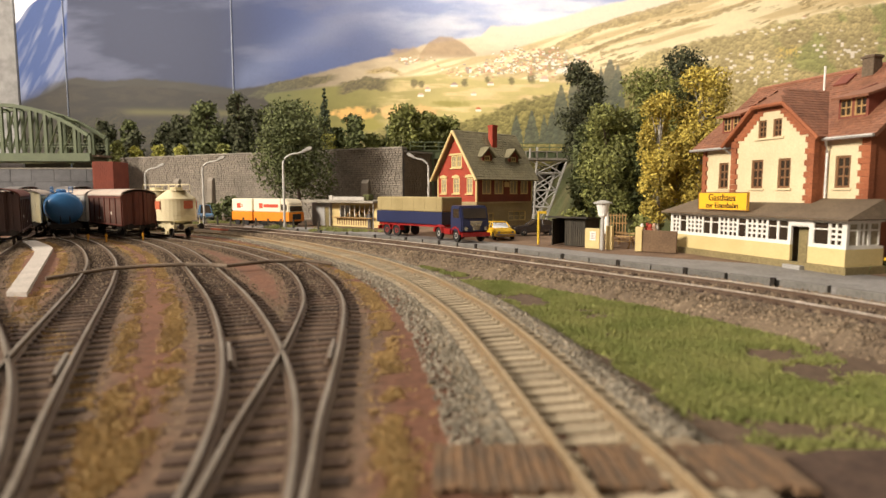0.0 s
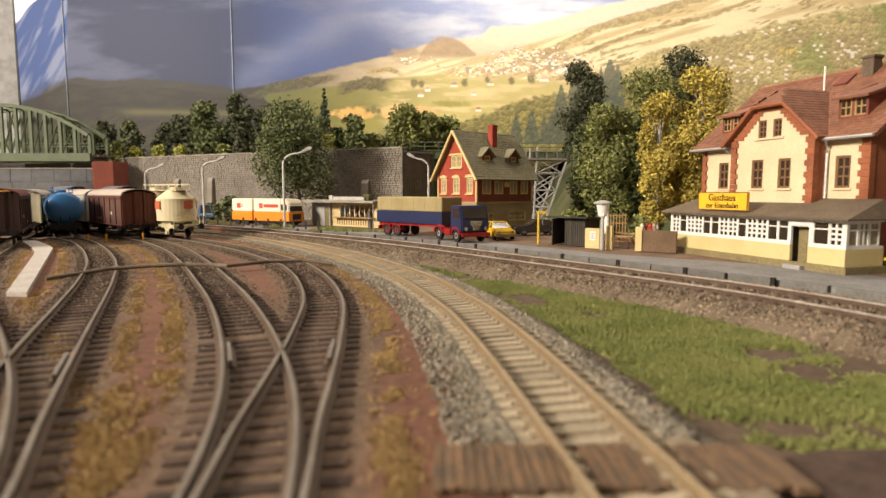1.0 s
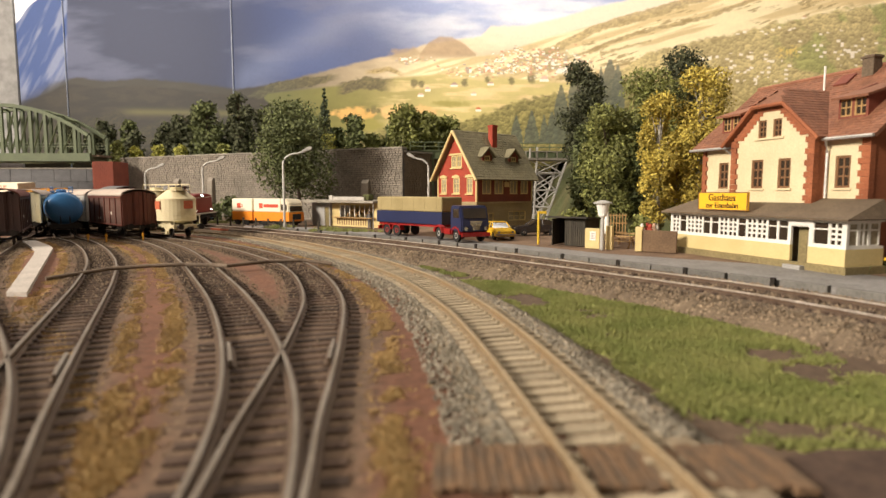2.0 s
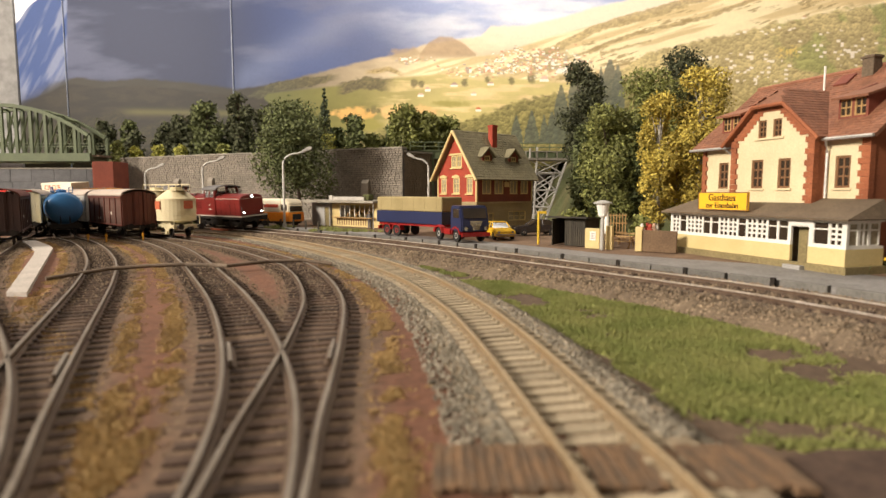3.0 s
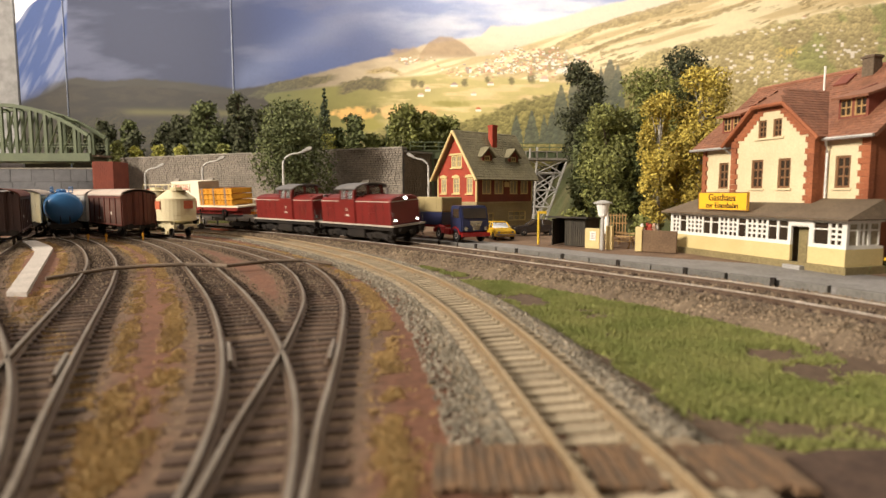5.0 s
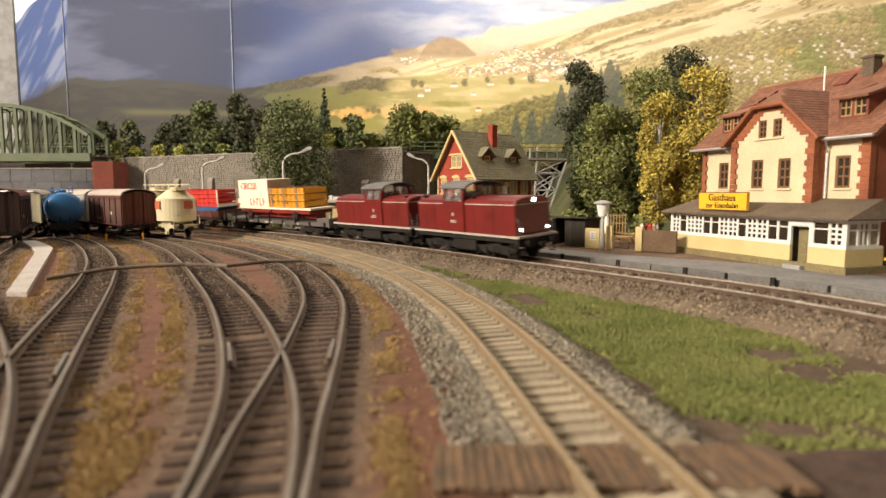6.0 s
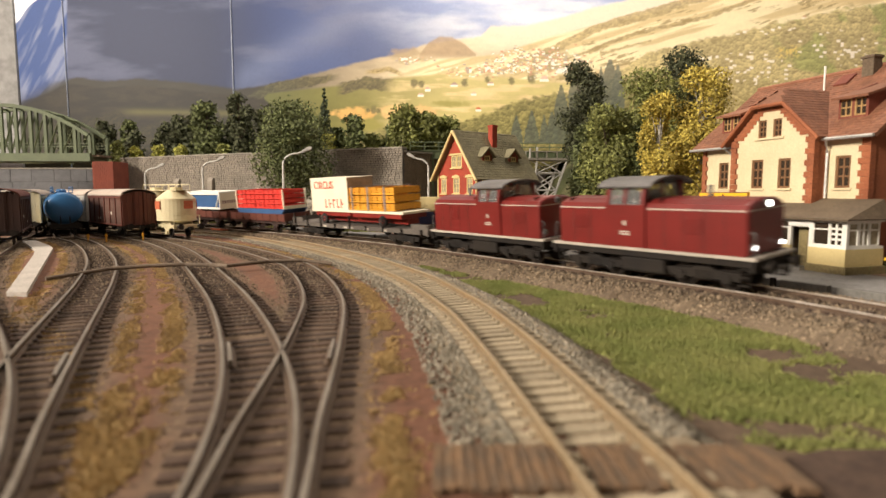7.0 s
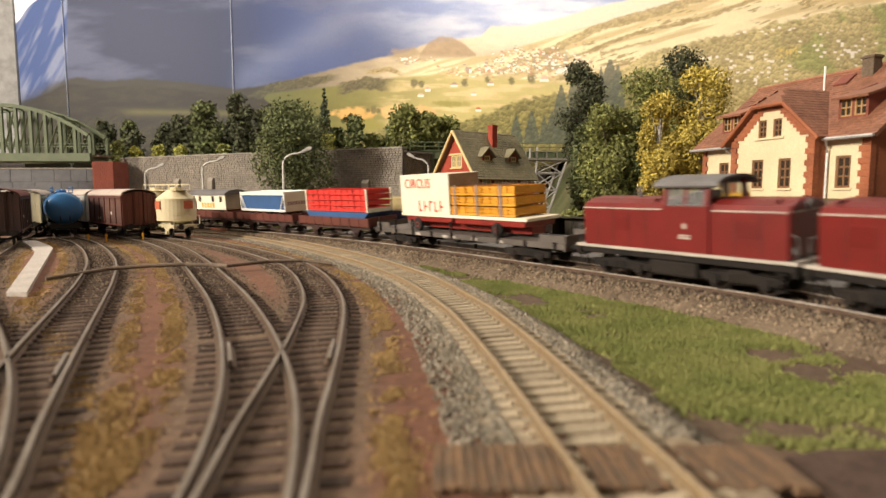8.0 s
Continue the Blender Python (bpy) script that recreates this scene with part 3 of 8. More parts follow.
    plain = mix(tone(56, 45, 28), tone(37, 30, 19), smoothstep(0.3, 0.7, n1)) * (0.8 + 0.4 * n3[..., None])
    plain = mix(plain, tone(104, 92, 44), np.exp(-((v - 201 - 0.015 * (u - 300)) / 6) ** 2) * smoothstep(200, 250, u) * smoothstep(520, 440, u))
    c = mix(c, plain, smoothstep(-3, 3, v - dull - 3 * (n2 - 0.5)))
    trees = ridge((0, 225), (170, 212), (260, 214), (340, 215), (420, 200), (480, 208), (560, 222), (610, 900), (1700, 900)) + 30 * (vnoise(u / 16, u * 0, 71) - 0.5) + 10 * (n3 - 0.5)
    c = mix(c, mix(tone(22, 19, 11), tone(74, 62, 30), leafy ** 1.3), smoothstep(-2, 4, v - trees))

    # haze over the sunlit land, and the dull side printed darker
    c = mix(c, tone(238, 224, 204), 0.10 * bright * smoothstep(230, 90, v))
    c = c * (one * np.array((0.62, 0.72, 0.90)) * smoothstep(600, 440, u)[..., None] + smoothstep(440, 600, u)[..., None] * (1 - 0.12 * bright[..., None]))

    # the end panel shows clearer, streaked sky, and a bare white corner
    streak = smoothstep(0.42, 0.68, fbm((u + 0.5 * v) / 16, (v - 0.2 * u) / 90, 111))
    pane = mix(tone(46, 72, 128), tone(116, 126, 156), streak)
    c = mix(c, pane, smoothstep(125, 121, u) * smoothstep(185, 150, v - 0.5 * (60 - u)))
    c = mix(c, tone(236, 238, 246), smoothstep(1.5, -1.5, u - 76 + 1.05 * v + 4 * np.sin(v / 9)))
    return np.clip(c, 0.002, 0.92)


def sheet(name, plan, z0, z1, nu, nv, label, thick=0.25):
    """A board that stands along a line of the plan, painted by poster_tone."""
    plan = np.array(plan, float)
    ll = np.r_[0, np.cumsum(np.linalg.norm(np.diff(plan, axis=0), axis=1))]
    d = np.linspace(0, ll[-1], nu)
    X, Y = np.interp(d, ll, plan[:, 0]), np.interp(d, ll, plan[:, 1])
    z = np.linspace(z0, z1, nv)
    XX, ZZ = np.meshgrid(X, z)
    YY = np.meshgrid(Y, z)[0]
    k = 1 + 0.0007 * (ZZ - 4)
    tone = poster_tone(XX * k / 0.13333 + 784, 340 - (ZZ - 4) * k / 0.13333)
    idx = np.arange(nu * nv).reshape(nv, nu)
    f = np.c_[idx[:-1, :-1].ravel(), idx[:-1, 1:].ravel(), idx[1:, 1:].ravel(), idx[1:, :-1].ravel()]
    ob = raw(name, np.c_[XX.ravel(), YY.ravel(), ZZ.ravel()], f.tolist(), "print", tone=tone.reshape(-1, 3))
    so = ob.modifiers.new("board", "SOLIDIFY")
    so.thickness, so.offset = thick * K, 1
    return tagged(ob, label, "backdrop", kind="structure")


sheet("backdrop", [(-97.6, 140), (125, 140)], 8, 52, 1560, 310, "printed landscape poster of hills, fields and cloudy sky")
# added strips: they stand in for light caught on the board's creases
for x, w in ((-48.3, 0.13), (-86.6, 0.06)):
    bm = bmesh.new()
    blk(bm, x - w / 2, x + w / 2, 139.4, 139.75, 2, 56)
    tagged(part("poster_seam", bm, "seam", None), "thin pale strip painting the highlight on a crease of the landscape poster", "seam", kind="structure")


def room():
    bm = bmesh.new()
    blk(bm, -140, -97.7, 139.2, 141, -1, 62)
    tagged(part("wall_pier", bm, "wall_paint"), "plain white wall corner beside the backdrop", "wall", kind="structure")
    for nm, b in (("wall_north", (-180, 180, 172, 176, -90, 135)), ("wall_south", (-180, 180, -124, -120, -90, 135)), ("wall_west", (-184, -180, -124, 176, -90, 135)), ("wall_east", (180, 184, -124, 176, -90, 135)), ("ceiling", (-184, 184, -124, 176, 135, 138)), ("floor", (-184, 184, -124, 176, -93, -90))):
        bm = bmesh.new()
        blk(bm, *b)
        tagged(part(nm, bm, "room_white"), "plain white hobby room " + ("ceiling" if nm == "ceiling" else "floor" if nm == "floor" else "wall"), nm.split("_")[0], kind="structure")


room()


def room_lights():
    """The window's frame and the long ceiling luminaire that the two lamps stand in."""
    m = look([c * K for c in (-165, -62, 84)], [c * K for c in (0, 55, 4)])
    t = new("window_1")
    t.empty_display_size, t.matrix_basis = 0.01, m
    tagged(t, "tall bright room window with a plain white frame", "window", kind="structure")
    for x0, x1, y0, y1 in ((-25, -23.2, -21, 21), (23.2, 25, -21, 21), (-23.2, 23.2, 19.2, 21), (-23.2, 23.2, -21, -19.2)):
        bm = bmesh.new()
        blk(bm, x0, x1, y0, y1, -0.8, 0.8)
        part("window_frame", bm, "wall_paint", t)
    m = look([c * K for c in (5, 74, 124)], [c * K for c in (5, 128, 14)])
    t = new("ceiling_lamp")
    t.empty_display_size, t.matrix_basis = 0.01, m
    tagged(t, "long white fluorescent ceiling luminaire above the layout", "ceiling lamp")
    bm = bmesh.new()
    blk(bm, -101, 101, -10, 10, 0.4, 3.0)
    part("housing", bm, "wall_paint", t)


room_lights()


# ---- trees ----
def leaf_crown(blobs, count, size, seed, droop=0.0):
    """Many small turned leaf clumps spread through a set of balls (x, y, z, r)."""
    rs = np.random.RandomState(seed)
    b = np.array(blobs)
    w = b[:, 3] ** 2
    i = rs.choice(len(b), count, p=w / w.sum())
    d = rs.normal(size=(count, 3))
    d /= np.linalg.norm(d, axis=1)[:, None]
    r = rs.rand(count) ** 0.28
    c = b[i, :3] + d * (b[i, 3] * r * (0.82 + 0.3 * rs.rand(count)))[:, None]
    a = rs.normal(size=(count, 3)) + d * 0.9
    a /= np.linalg.norm(a, axis=1)[:, None]
    t = np.cross(a, rs.normal(size=(count, 3)))
    t /= np.linalg.norm(t, axis=1)[:, None]
    q = np.cross(a, t)
    s = (size * (0.5 + 0.9 * rs.rand(count)))[:, None]
    v = np.stack((c - t * s, c + q * s * 0.55 + a * s * 0.18, c + t * s, c - q * s * 0.55 - a * s * 0.10), 1).reshape(-1, 3)
    f = np.arange(4 * count).reshape(-1, 4)
    return v, f.tolist()


def tree(x, y, z, h, r, leaf, label, seed, count=2600, size=0.34, bark="bark", trunk=0.28, low=0.22, kind="tree", cone=False):
    t = thing(kind, x, y, z, 0, label, "bush" if kind == "bush" else "tree")
    rnd = random.Random(seed)
    bm = bmesh.new()
    lean = rnd.uniform(-.03, .03) * h
    spine = [(0, 0, -0.1), (lean * 0.3, 0, h * 0.3), (lean, 0.05 * r, h * 0.62), (lean, 0, h * 0.93)]
    tube(bm, spine, trunk, 8, trunk * 0.2)
    blobs = []
    if cone:
        for k in range(18):
            f = k / 17
            for m in range(6):
                a = rnd.uniform(0, 6.28)
                rr = r * (1 - f) * 0.62
                blobs.append((math.cos(a) * rr, math.sin(a) * rr, h * (low + (0.97 - low) * f) - rr * 0.25, 0.10 * r + 0.34 * r * (1 - f)))
    else:
        for k in range(24):
            f = (k + rnd.uniform(0, 1)) / 24
            wid = math.sin(math.pi * min(0.97, 0.14 + 0.80 * f)) ** 0.7
            a = rnd.uniform(0, 6.28)
            rr = r * wid * rnd.uniform(0.30, 0.68)
            br = r * rnd.uniform(0.32, 0.50)
            p = (lean * f + math.cos(a) * rr, math.sin(a) * rr, min(h - br * 0.8, h * (low + (1 - low) * f)), br)
            blobs.append(p)
            q = spine[1] if f < 0.5 else spine[2]
            tube(bm, [q, ((q[0] + p[0]) * 0.5, (q[1] + p[1]) * 0.5, (q[2] + p[2]) * 0.5 + 0.2), p[:3]], trunk * 0.36, 5, 0.02)
        blobs.append((lean, 0, h * 0.55, r * 0.55))
    part("trunk", bm, bark, t)
    v, f = leaf_crown(blobs, count, size, seed)
    raw("crown", v, f, leaf, t)
    return t


# ---- more materials for the things ----
defmat("plaster_cream", (0.69, 0.58, 0.37), 0.85, 0, (0.60, 0.50, 0.31), bump=0.25, fvar=0.08)
defmat("plaster_yellow", (0.62, 0.50, 0.24), 0.8, 0, (0.56, 0.44, 0.20), bump=0.15, fvar=0.06)
defmat("brick_red", (0.34, 0.115, 0.05), 0.85, 0, (0.26, 0.085, 0.038), fine=14, rnd=0.1, bump=0.4)
defmat("tile_red", (0.27, 0.118, 0.066), 0.75, 0, (0.21, 0.09, 0.05), rnd=0.16, bump=0.3)
defmat("tile_olive", (0.20, 0.175, 0.10), 0.8, 0, (0.155, 0.135, 0.078), rnd=0.14, bump=0.3)
# on the red house these two reds also paint its lit and shaded sides
defmat("house_red", (0.36, 0.055, 0.028), 0.8, 0, (0.28, 0.045, 0.024), bump=0.2, fvar=0.1)
defmat("house_wood", (0.20, 0.055, 0.032), 0.75, 0, (0.15, 0.042, 0.026), bump=0.2, fine=10)
defmat("house_base", (0.36, 0.29, 0.15), 0.85, 0, (0.28, 0.22, 0.12), bump=0.25)
defmat("trim_cream", (0.66, 0.52, 0.24), 0.6, 0, (0.56, 0.43, 0.19), bump=0.1, fvar=0.08)
defmat("white_paint", (0.78, 0.76, 0.70), 0.5, 0, (0.70, 0.67, 0.60), bump=0.05, fvar=0.05)
defmat("window_brown", (0.21, 0.105, 0.045), 0.6, 0, bump=0.1)
defmat("glass_dark", (0.030, 0.022, 0.016), 0.08, 0, (0.05, 0.035, 0.022), bump=0.0, spec=0.6)
defmat("glass_curtain", (0.42, 0.36, 0.24), 0.25, 0, (0.20, 0.17, 0.11), sc=1.2, bump=0.0, spec=0.6)
defmat("felt_brown", (0.16, 0.118, 0.076), 0.9, 0, (0.12, 0.088, 0.058), bump=0.4)
defmat("olive_base", (0.24, 0.19, 0.09), 0.9, 0, (0.19, 0.15, 0.07), bump=0.3)
defmat("zinc", (0.55, 0.53, 0.50), 0.4, 0.5, bump=0.05)
defmat("sign_yellow", (0.90, 0.48, 0.03), 0.45, 0, (0.84, 0.43, 0.025), bump=0.03, fvar=0.04)
defmat("ink", (0.02, 0.015, 0.01), 0.6, bump=0)
defmat("ink_red", (0.55, 0.07, 0.03), 0.6, bump=0)
defmat("loco_red", (0.165, 0.016, 0.013), 0.35, 0, (0.13, 0.014, 0.011), bump=0.03, fvar=0.06, spec=0.5)
defmat("loco_grey", (0.15, 0.14, 0.135), 0.5, 0, (0.11, 0.10, 0.095), bump=0.05)
defmat("loco_line", (0.50, 0.44, 0.37), 0.5, 0, bump=0.0, fvar=0.05)
defmat("lamp_glow", (1, 1, 1), 0.3, emit=12.0, bump=0)
defmat("wheel", (0.045, 0.035, 0.028), 0.5, 0.5, bump=0.1)
defmat("tyre_steel", (0.45, 0.42, 0.38), 0.3, 0.9, bump=0.02)
defmat("wagon_brown", (0.125, 0.036, 0.022), 0.6, 0, (0.095, 0.028, 0.019), bump=0.15, fvar=0.15)
defmat("wagon_dark", (0.058, 0.028, 0.021), 0.7, 0, (0.04, 0.022, 0.018), bump=0.2)
defmat("wagon_slat", (0.105, 0.050, 0.035), 0.7, 0, (0.075, 0.038, 0.028), rnd=0.15, bump=0.3)
defmat("roof_pale", (0.44, 0.36, 0.30), 0.6, 0, (0.36, 0.29, 0.24), bump=0.1)
defmat("wagon_grey", (0.46, 0.43, 0.38), 0.55, 0, (0.38, 0.35, 0.31), bump=0.1)
defmat("tank_blue", (0.035, 0.13, 0.30), 0.35, 0, (0.03, 0.115, 0.26), bump=0.02, fvar=0.06)
defmat("silo_cream", (0.62, 0.55, 0.36), 0.45, 0, (0.55, 0.47, 0.29), bump=0.05, fvar=0.06)
defmat("silo_red", (0.50, 0.13, 0.06), 0.5, bump=0)
defmat("flat_grey", (0.125, 0.105, 0.088), 0.7, 0, (0.08, 0.068, 0.058), bump=0.3)
defmat("circus_white", (0.80, 0.72, 0.55), 0.5, 0, (0.74, 0.66, 0.50), bump=0.02, fvar=0.04)
defmat("circus_red", (0.24, 0.024, 0.016), 0.45, bump=0.05)
defmat("crate_yellow", (0.70, 0.33, 0.03), 0.55, 0, (0.60, 0.27, 0.02), rnd=0.12, bump=0.1)
defmat("crate_red", (0.70, 0.055, 0.04), 0.5, 0, (0.60, 0.045, 0.035), rnd=0.12, bump=0.1)
defmat("strap_grey", (0.28, 0.24, 0.24), 0.6)
defmat("trailer_blue", (0.045, 0.105, 0.24), 0.4, 0, (0.04, 0.09, 0.20), bump=0.03, fvar=0.08)
defmat("pink_grey", (0.38, 0.27, 0.24), 0.6, bump=0.05)
defmat("grey_taupe", (0.36, 0.28, 0.20), 0.6, bump=0.05)
defmat("truck_blue", (0.024, 0.030, 0.080), 0.35, 0, (0.020, 0.025, 0.068), bump=0.02, fvar=0.06)
defmat("truck_red", (0.36, 0.016, 0.014), 0.4, bump=0.02)
defmat("canvas", (0.34, 0.27, 0.13), 0.9, 0, (0.28, 0.22, 0.10), bump=0.2, fvar=0.08)
defmat("rubber", (0.022, 0.020, 0.018), 0.8, bump=0.1)
defmat("chrome", (0.6, 0.58, 0.55), 0.2, 0.9, bump=0)
defmat("truck_orange", (0.80, 0.27, 0.02), 0.4, 0, (0.72, 0.23, 0.018), bump=0.02, fvar=0.05)
defmat("car_yellow", (0.82, 0.50, 0.02), 0.3, 0, (0.76, 0.45, 0.02), bump=0.0, fvar=0.03)
defmat("car_dark", (0.035, 0.028, 0.026), 0.25, 0, bump=0, spec=0.6)
defmat("van_blue", (0.05, 0.14, 0.26), 0.35, bump=0)
defmat("shed_dark", (0.040, 0.035, 0.026), 0.85, 0, (0.06, 0.05, 0.035), rnd=0.25, bump=0.3)
defmat("lamp_grey", (0.52, 0.50, 0.46), 0.45, 0.2, bump=0.05)
defmat("bridge_green", (0.088, 0.108, 0.052), 0.6, 0, (0.07, 0.086, 0.043), bump=0.1)
defmat("pier_red", (0.18, 0.046, 0.027), 0.9, 0, (0.145, 0.038, 0.023), fine=6, bump=0.4)
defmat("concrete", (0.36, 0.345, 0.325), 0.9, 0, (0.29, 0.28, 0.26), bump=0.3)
# darker copy of concrete: the shade under the bridge is put into the colour
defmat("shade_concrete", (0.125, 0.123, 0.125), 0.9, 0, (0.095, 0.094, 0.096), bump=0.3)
defmat("wood_light", (0.42, 0.26, 0.10), 0.7, 0, (0.33, 0.20, 0.08), stretch=(1, 6, 6), bump=0.2)
defmat("wood_board", (0.185, 0.118, 0.066), 0.85, 0, (0.125, 0.078, 0.044), rnd=0.25, bump=0.4)
defmat("slope_green", (0.062, 0.074, 0.024), 0.95, 0, (0.10, 0.088, 0.034), fine=3.0, sc=0.25, bump=1.0, fvar=0.4)
defmat("soot", (0.035, 0.033, 0.030), 0.95)
defmat("figure_grey", (0.16, 0.15, 0.15), 0.7)
defmat("figure_red", (0.5, 0.08, 0.05), 0.7)
defmat("skin", (0.55, 0.36, 0.24), 0.7)
defmat("petal_red", (0.6, 0.04, 0.02), 0.6)
defmat("petal_yellow", (0.8, 0.5, 0.03), 0.6)
defmat("pole_yellow", (0.70, 0.46, 0.03), 0.5)
defmat("path_white", (0.46, 0.41, 0.36), 0.85, 0, (0.38, 0.34, 0.30), bump=0.2)

defmat("crossing_wood", (0.185, 0.108, 0.056), 0.9, 0, (0.105, 0.072, 0.046), sc=1.6, rnd=0.13, bump=0.5, stretch=(4, 1, 4))
defmat("forecourt", (0.20, 0.125, 0.075), 0.95, 0, (0.145, 0.09, 0.055), fine=5, bump=0.6)

PLAT = 0.25  # height of the station ground


# ---- building helpers ----
def cut_wall(bm, x0, x1, z0, z1, holes, y0, y1):
    """A wall along x with rectangular holes (hx0, hx1, hz0, hz1) right through it."""
    xs = sorted({x0, x1, *[h[0] for h in holes], *[h[1] for h in holes]})
    zs = sorted({z0, z1, *[h[2] for h in holes], *[h[3] for h in holes]})
    for a, b in zip(xs, xs[1:]):
        run = None
        for c, d in zip(zs, zs[1:]):
            hole = any(h[0] <= a and b <= h[1] and h[2] <= c and d <= h[3] for h in holes)
            if not hole:
                run = [c, d] if run is None else [run[0], d]
            if (hole or d == zs[-1]) and run:
                blk(bm, a, b, y0, y1, run[0], run[1])
                run = None


def window(parent, m, w, h, cols, rows, frame_mat, glass="glass_dark", name="window", bar=0.06, depth=0.10, sill=None, rim=0.10):
    """A window that faces -y, with its foot at the middle of its lower edge: frame with bars, and a pane for each light."""
    bm = bmesh.new()
    blk(bm, -w / 2, -w / 2 + rim, -depth / 2, depth / 2, 0, h)
    blk(bm, w / 2 - rim, w / 2, -depth / 2, depth / 2, 0, h)
    blk(bm, -w / 2 + rim, w / 2 - rim, -depth / 2, depth / 2, 0, rim)
    blk(bm, -w / 2 + rim, w / 2 - rim, -depth / 2, depth / 2, h - rim, h)
    iw, ih = w - 2 * rim, h - 2 * rim
    for c in range(1, cols):
        x = -iw / 2 + iw * c / cols
        blk(bm, x - bar / 2, x + bar / 2, -depth * 0.4, depth * 0.3, rim, h - rim)
    zs = [r * ih / rows for r in range(1, rows)] if isinstance(rows, int) else [r * ih for r in rows]
    for z in zs:
        blk(bm, -iw / 2, iw / 2, -depth * 0.36, depth * 0.26, rim + z - bar / 2, rim + z + bar / 2)
    ob = part(name, bm, frame_mat, parent, at=m)
    bm = bmesh.new()
    blk(bm, -iw / 2 - 0.01, iw / 2 + 0.01, depth * 0.05, depth * 0.2, rim - 0.01, h - rim + 0.01)
    part("pane", bm, glass, ob)
    if sill:
        bm = bmesh.new()
        blk(bm, -w / 2 - 0.12, w / 2 + 0.12, -depth / 2 - 0.14, depth / 2, -0.12, 0.0, 0.02)
        part("sill", bm, sill, ob)
    return ob


def tiles(name, o, u, v, lu, lv, tw, th, mats, parent, keep=None, lift=0.05, label=""):
    """Overlapping roof tiles on a plane from o, along u (eave) and v (up the slope)."""
    o, u, v = np.array(o, float), np.array(u, float), np.array(v, float)
    u, v = u / np.linalg.norm(u), v / np.linalg.norm(v)
    nrm = np.cross(u, v)
    V, F = [], []
    rs = np.random.RandomState(9)
    for j in range(int(round(lv / th))):
        for i in range(int(round(lu / tw)) + 1):
            a0 = i * tw - (tw / 2 if j % 2 else 0)
            a1 = min(lu, a0 + tw * 0.94)
            a0 = max(0, a0)
            if a1 - a0 < 0.04 or (keep and not keep((a0 + a1) / 2, (j + 0.5) * th)):
                continue
            b0, b1 = j * th, min(lv, (j + 1) * th + 0.03)
            w = lift * rs.uniform(0.8, 1.25)
            p = [o + u * a + v * b + nrm * c for a, b, c in ((a0, b0, 0), (a1, b0, 0), (a1, b1, 0), (a0, b1, 0), (a0, b0, w), (a1, b0, w), (a1, b1, w * 0.25), (a0, b1, w * 0.25))]
            k = len(V)
            V += p
            F += [(k + 4, k + 5, k + 6, k + 7), (k, k + 1, k + 5, k + 4), (k + 1, k + 2, k + 6, k + 5), (k + 3, k, k + 4, k + 7)]
    return raw(name, V, F, mats, parent, label)


def slab(bm, p, thick, mi=0):
    """A slab from four corners, thickened downwards along its normal."""
    p = [Vector(q) for q in p]
    nrm = (p[1] - p[0]).cross(p[-1] - p[0]).normalized()
    a = [bm.verts.new(q) for q in p]
    b = [bm.verts.new(q - nrm * thick) for q in p]
    fs = [bm.faces.new(a), bm.faces.new(b[::-1])]
    n = len(p)
    for i in range(n):
        fs.append(bm.faces.new((a[i], b[i], b[(i + 1) % n], a[(i + 1) % n])))
    for f in fs:
        f.material_index = mi


def lettering(text, size, m, parent, material, depth=0.015, name="lettering"):
    c = bpy.data.curves.new(name, "FONT")
    c.body, c.size, c.extrude = text, size * K, depth * K
    c.align_x, c.align_y = "CENTER", "CENTER"
    c.materials.append(M[material])
    ob = new(name, c)
    ob.parent, ob.matrix_basis = parent, m
    return ob


# ---- platform and pavement ----
side = 1 if MAIN.off(40, 1)[0] > MAIN.at(40)[0] else -1


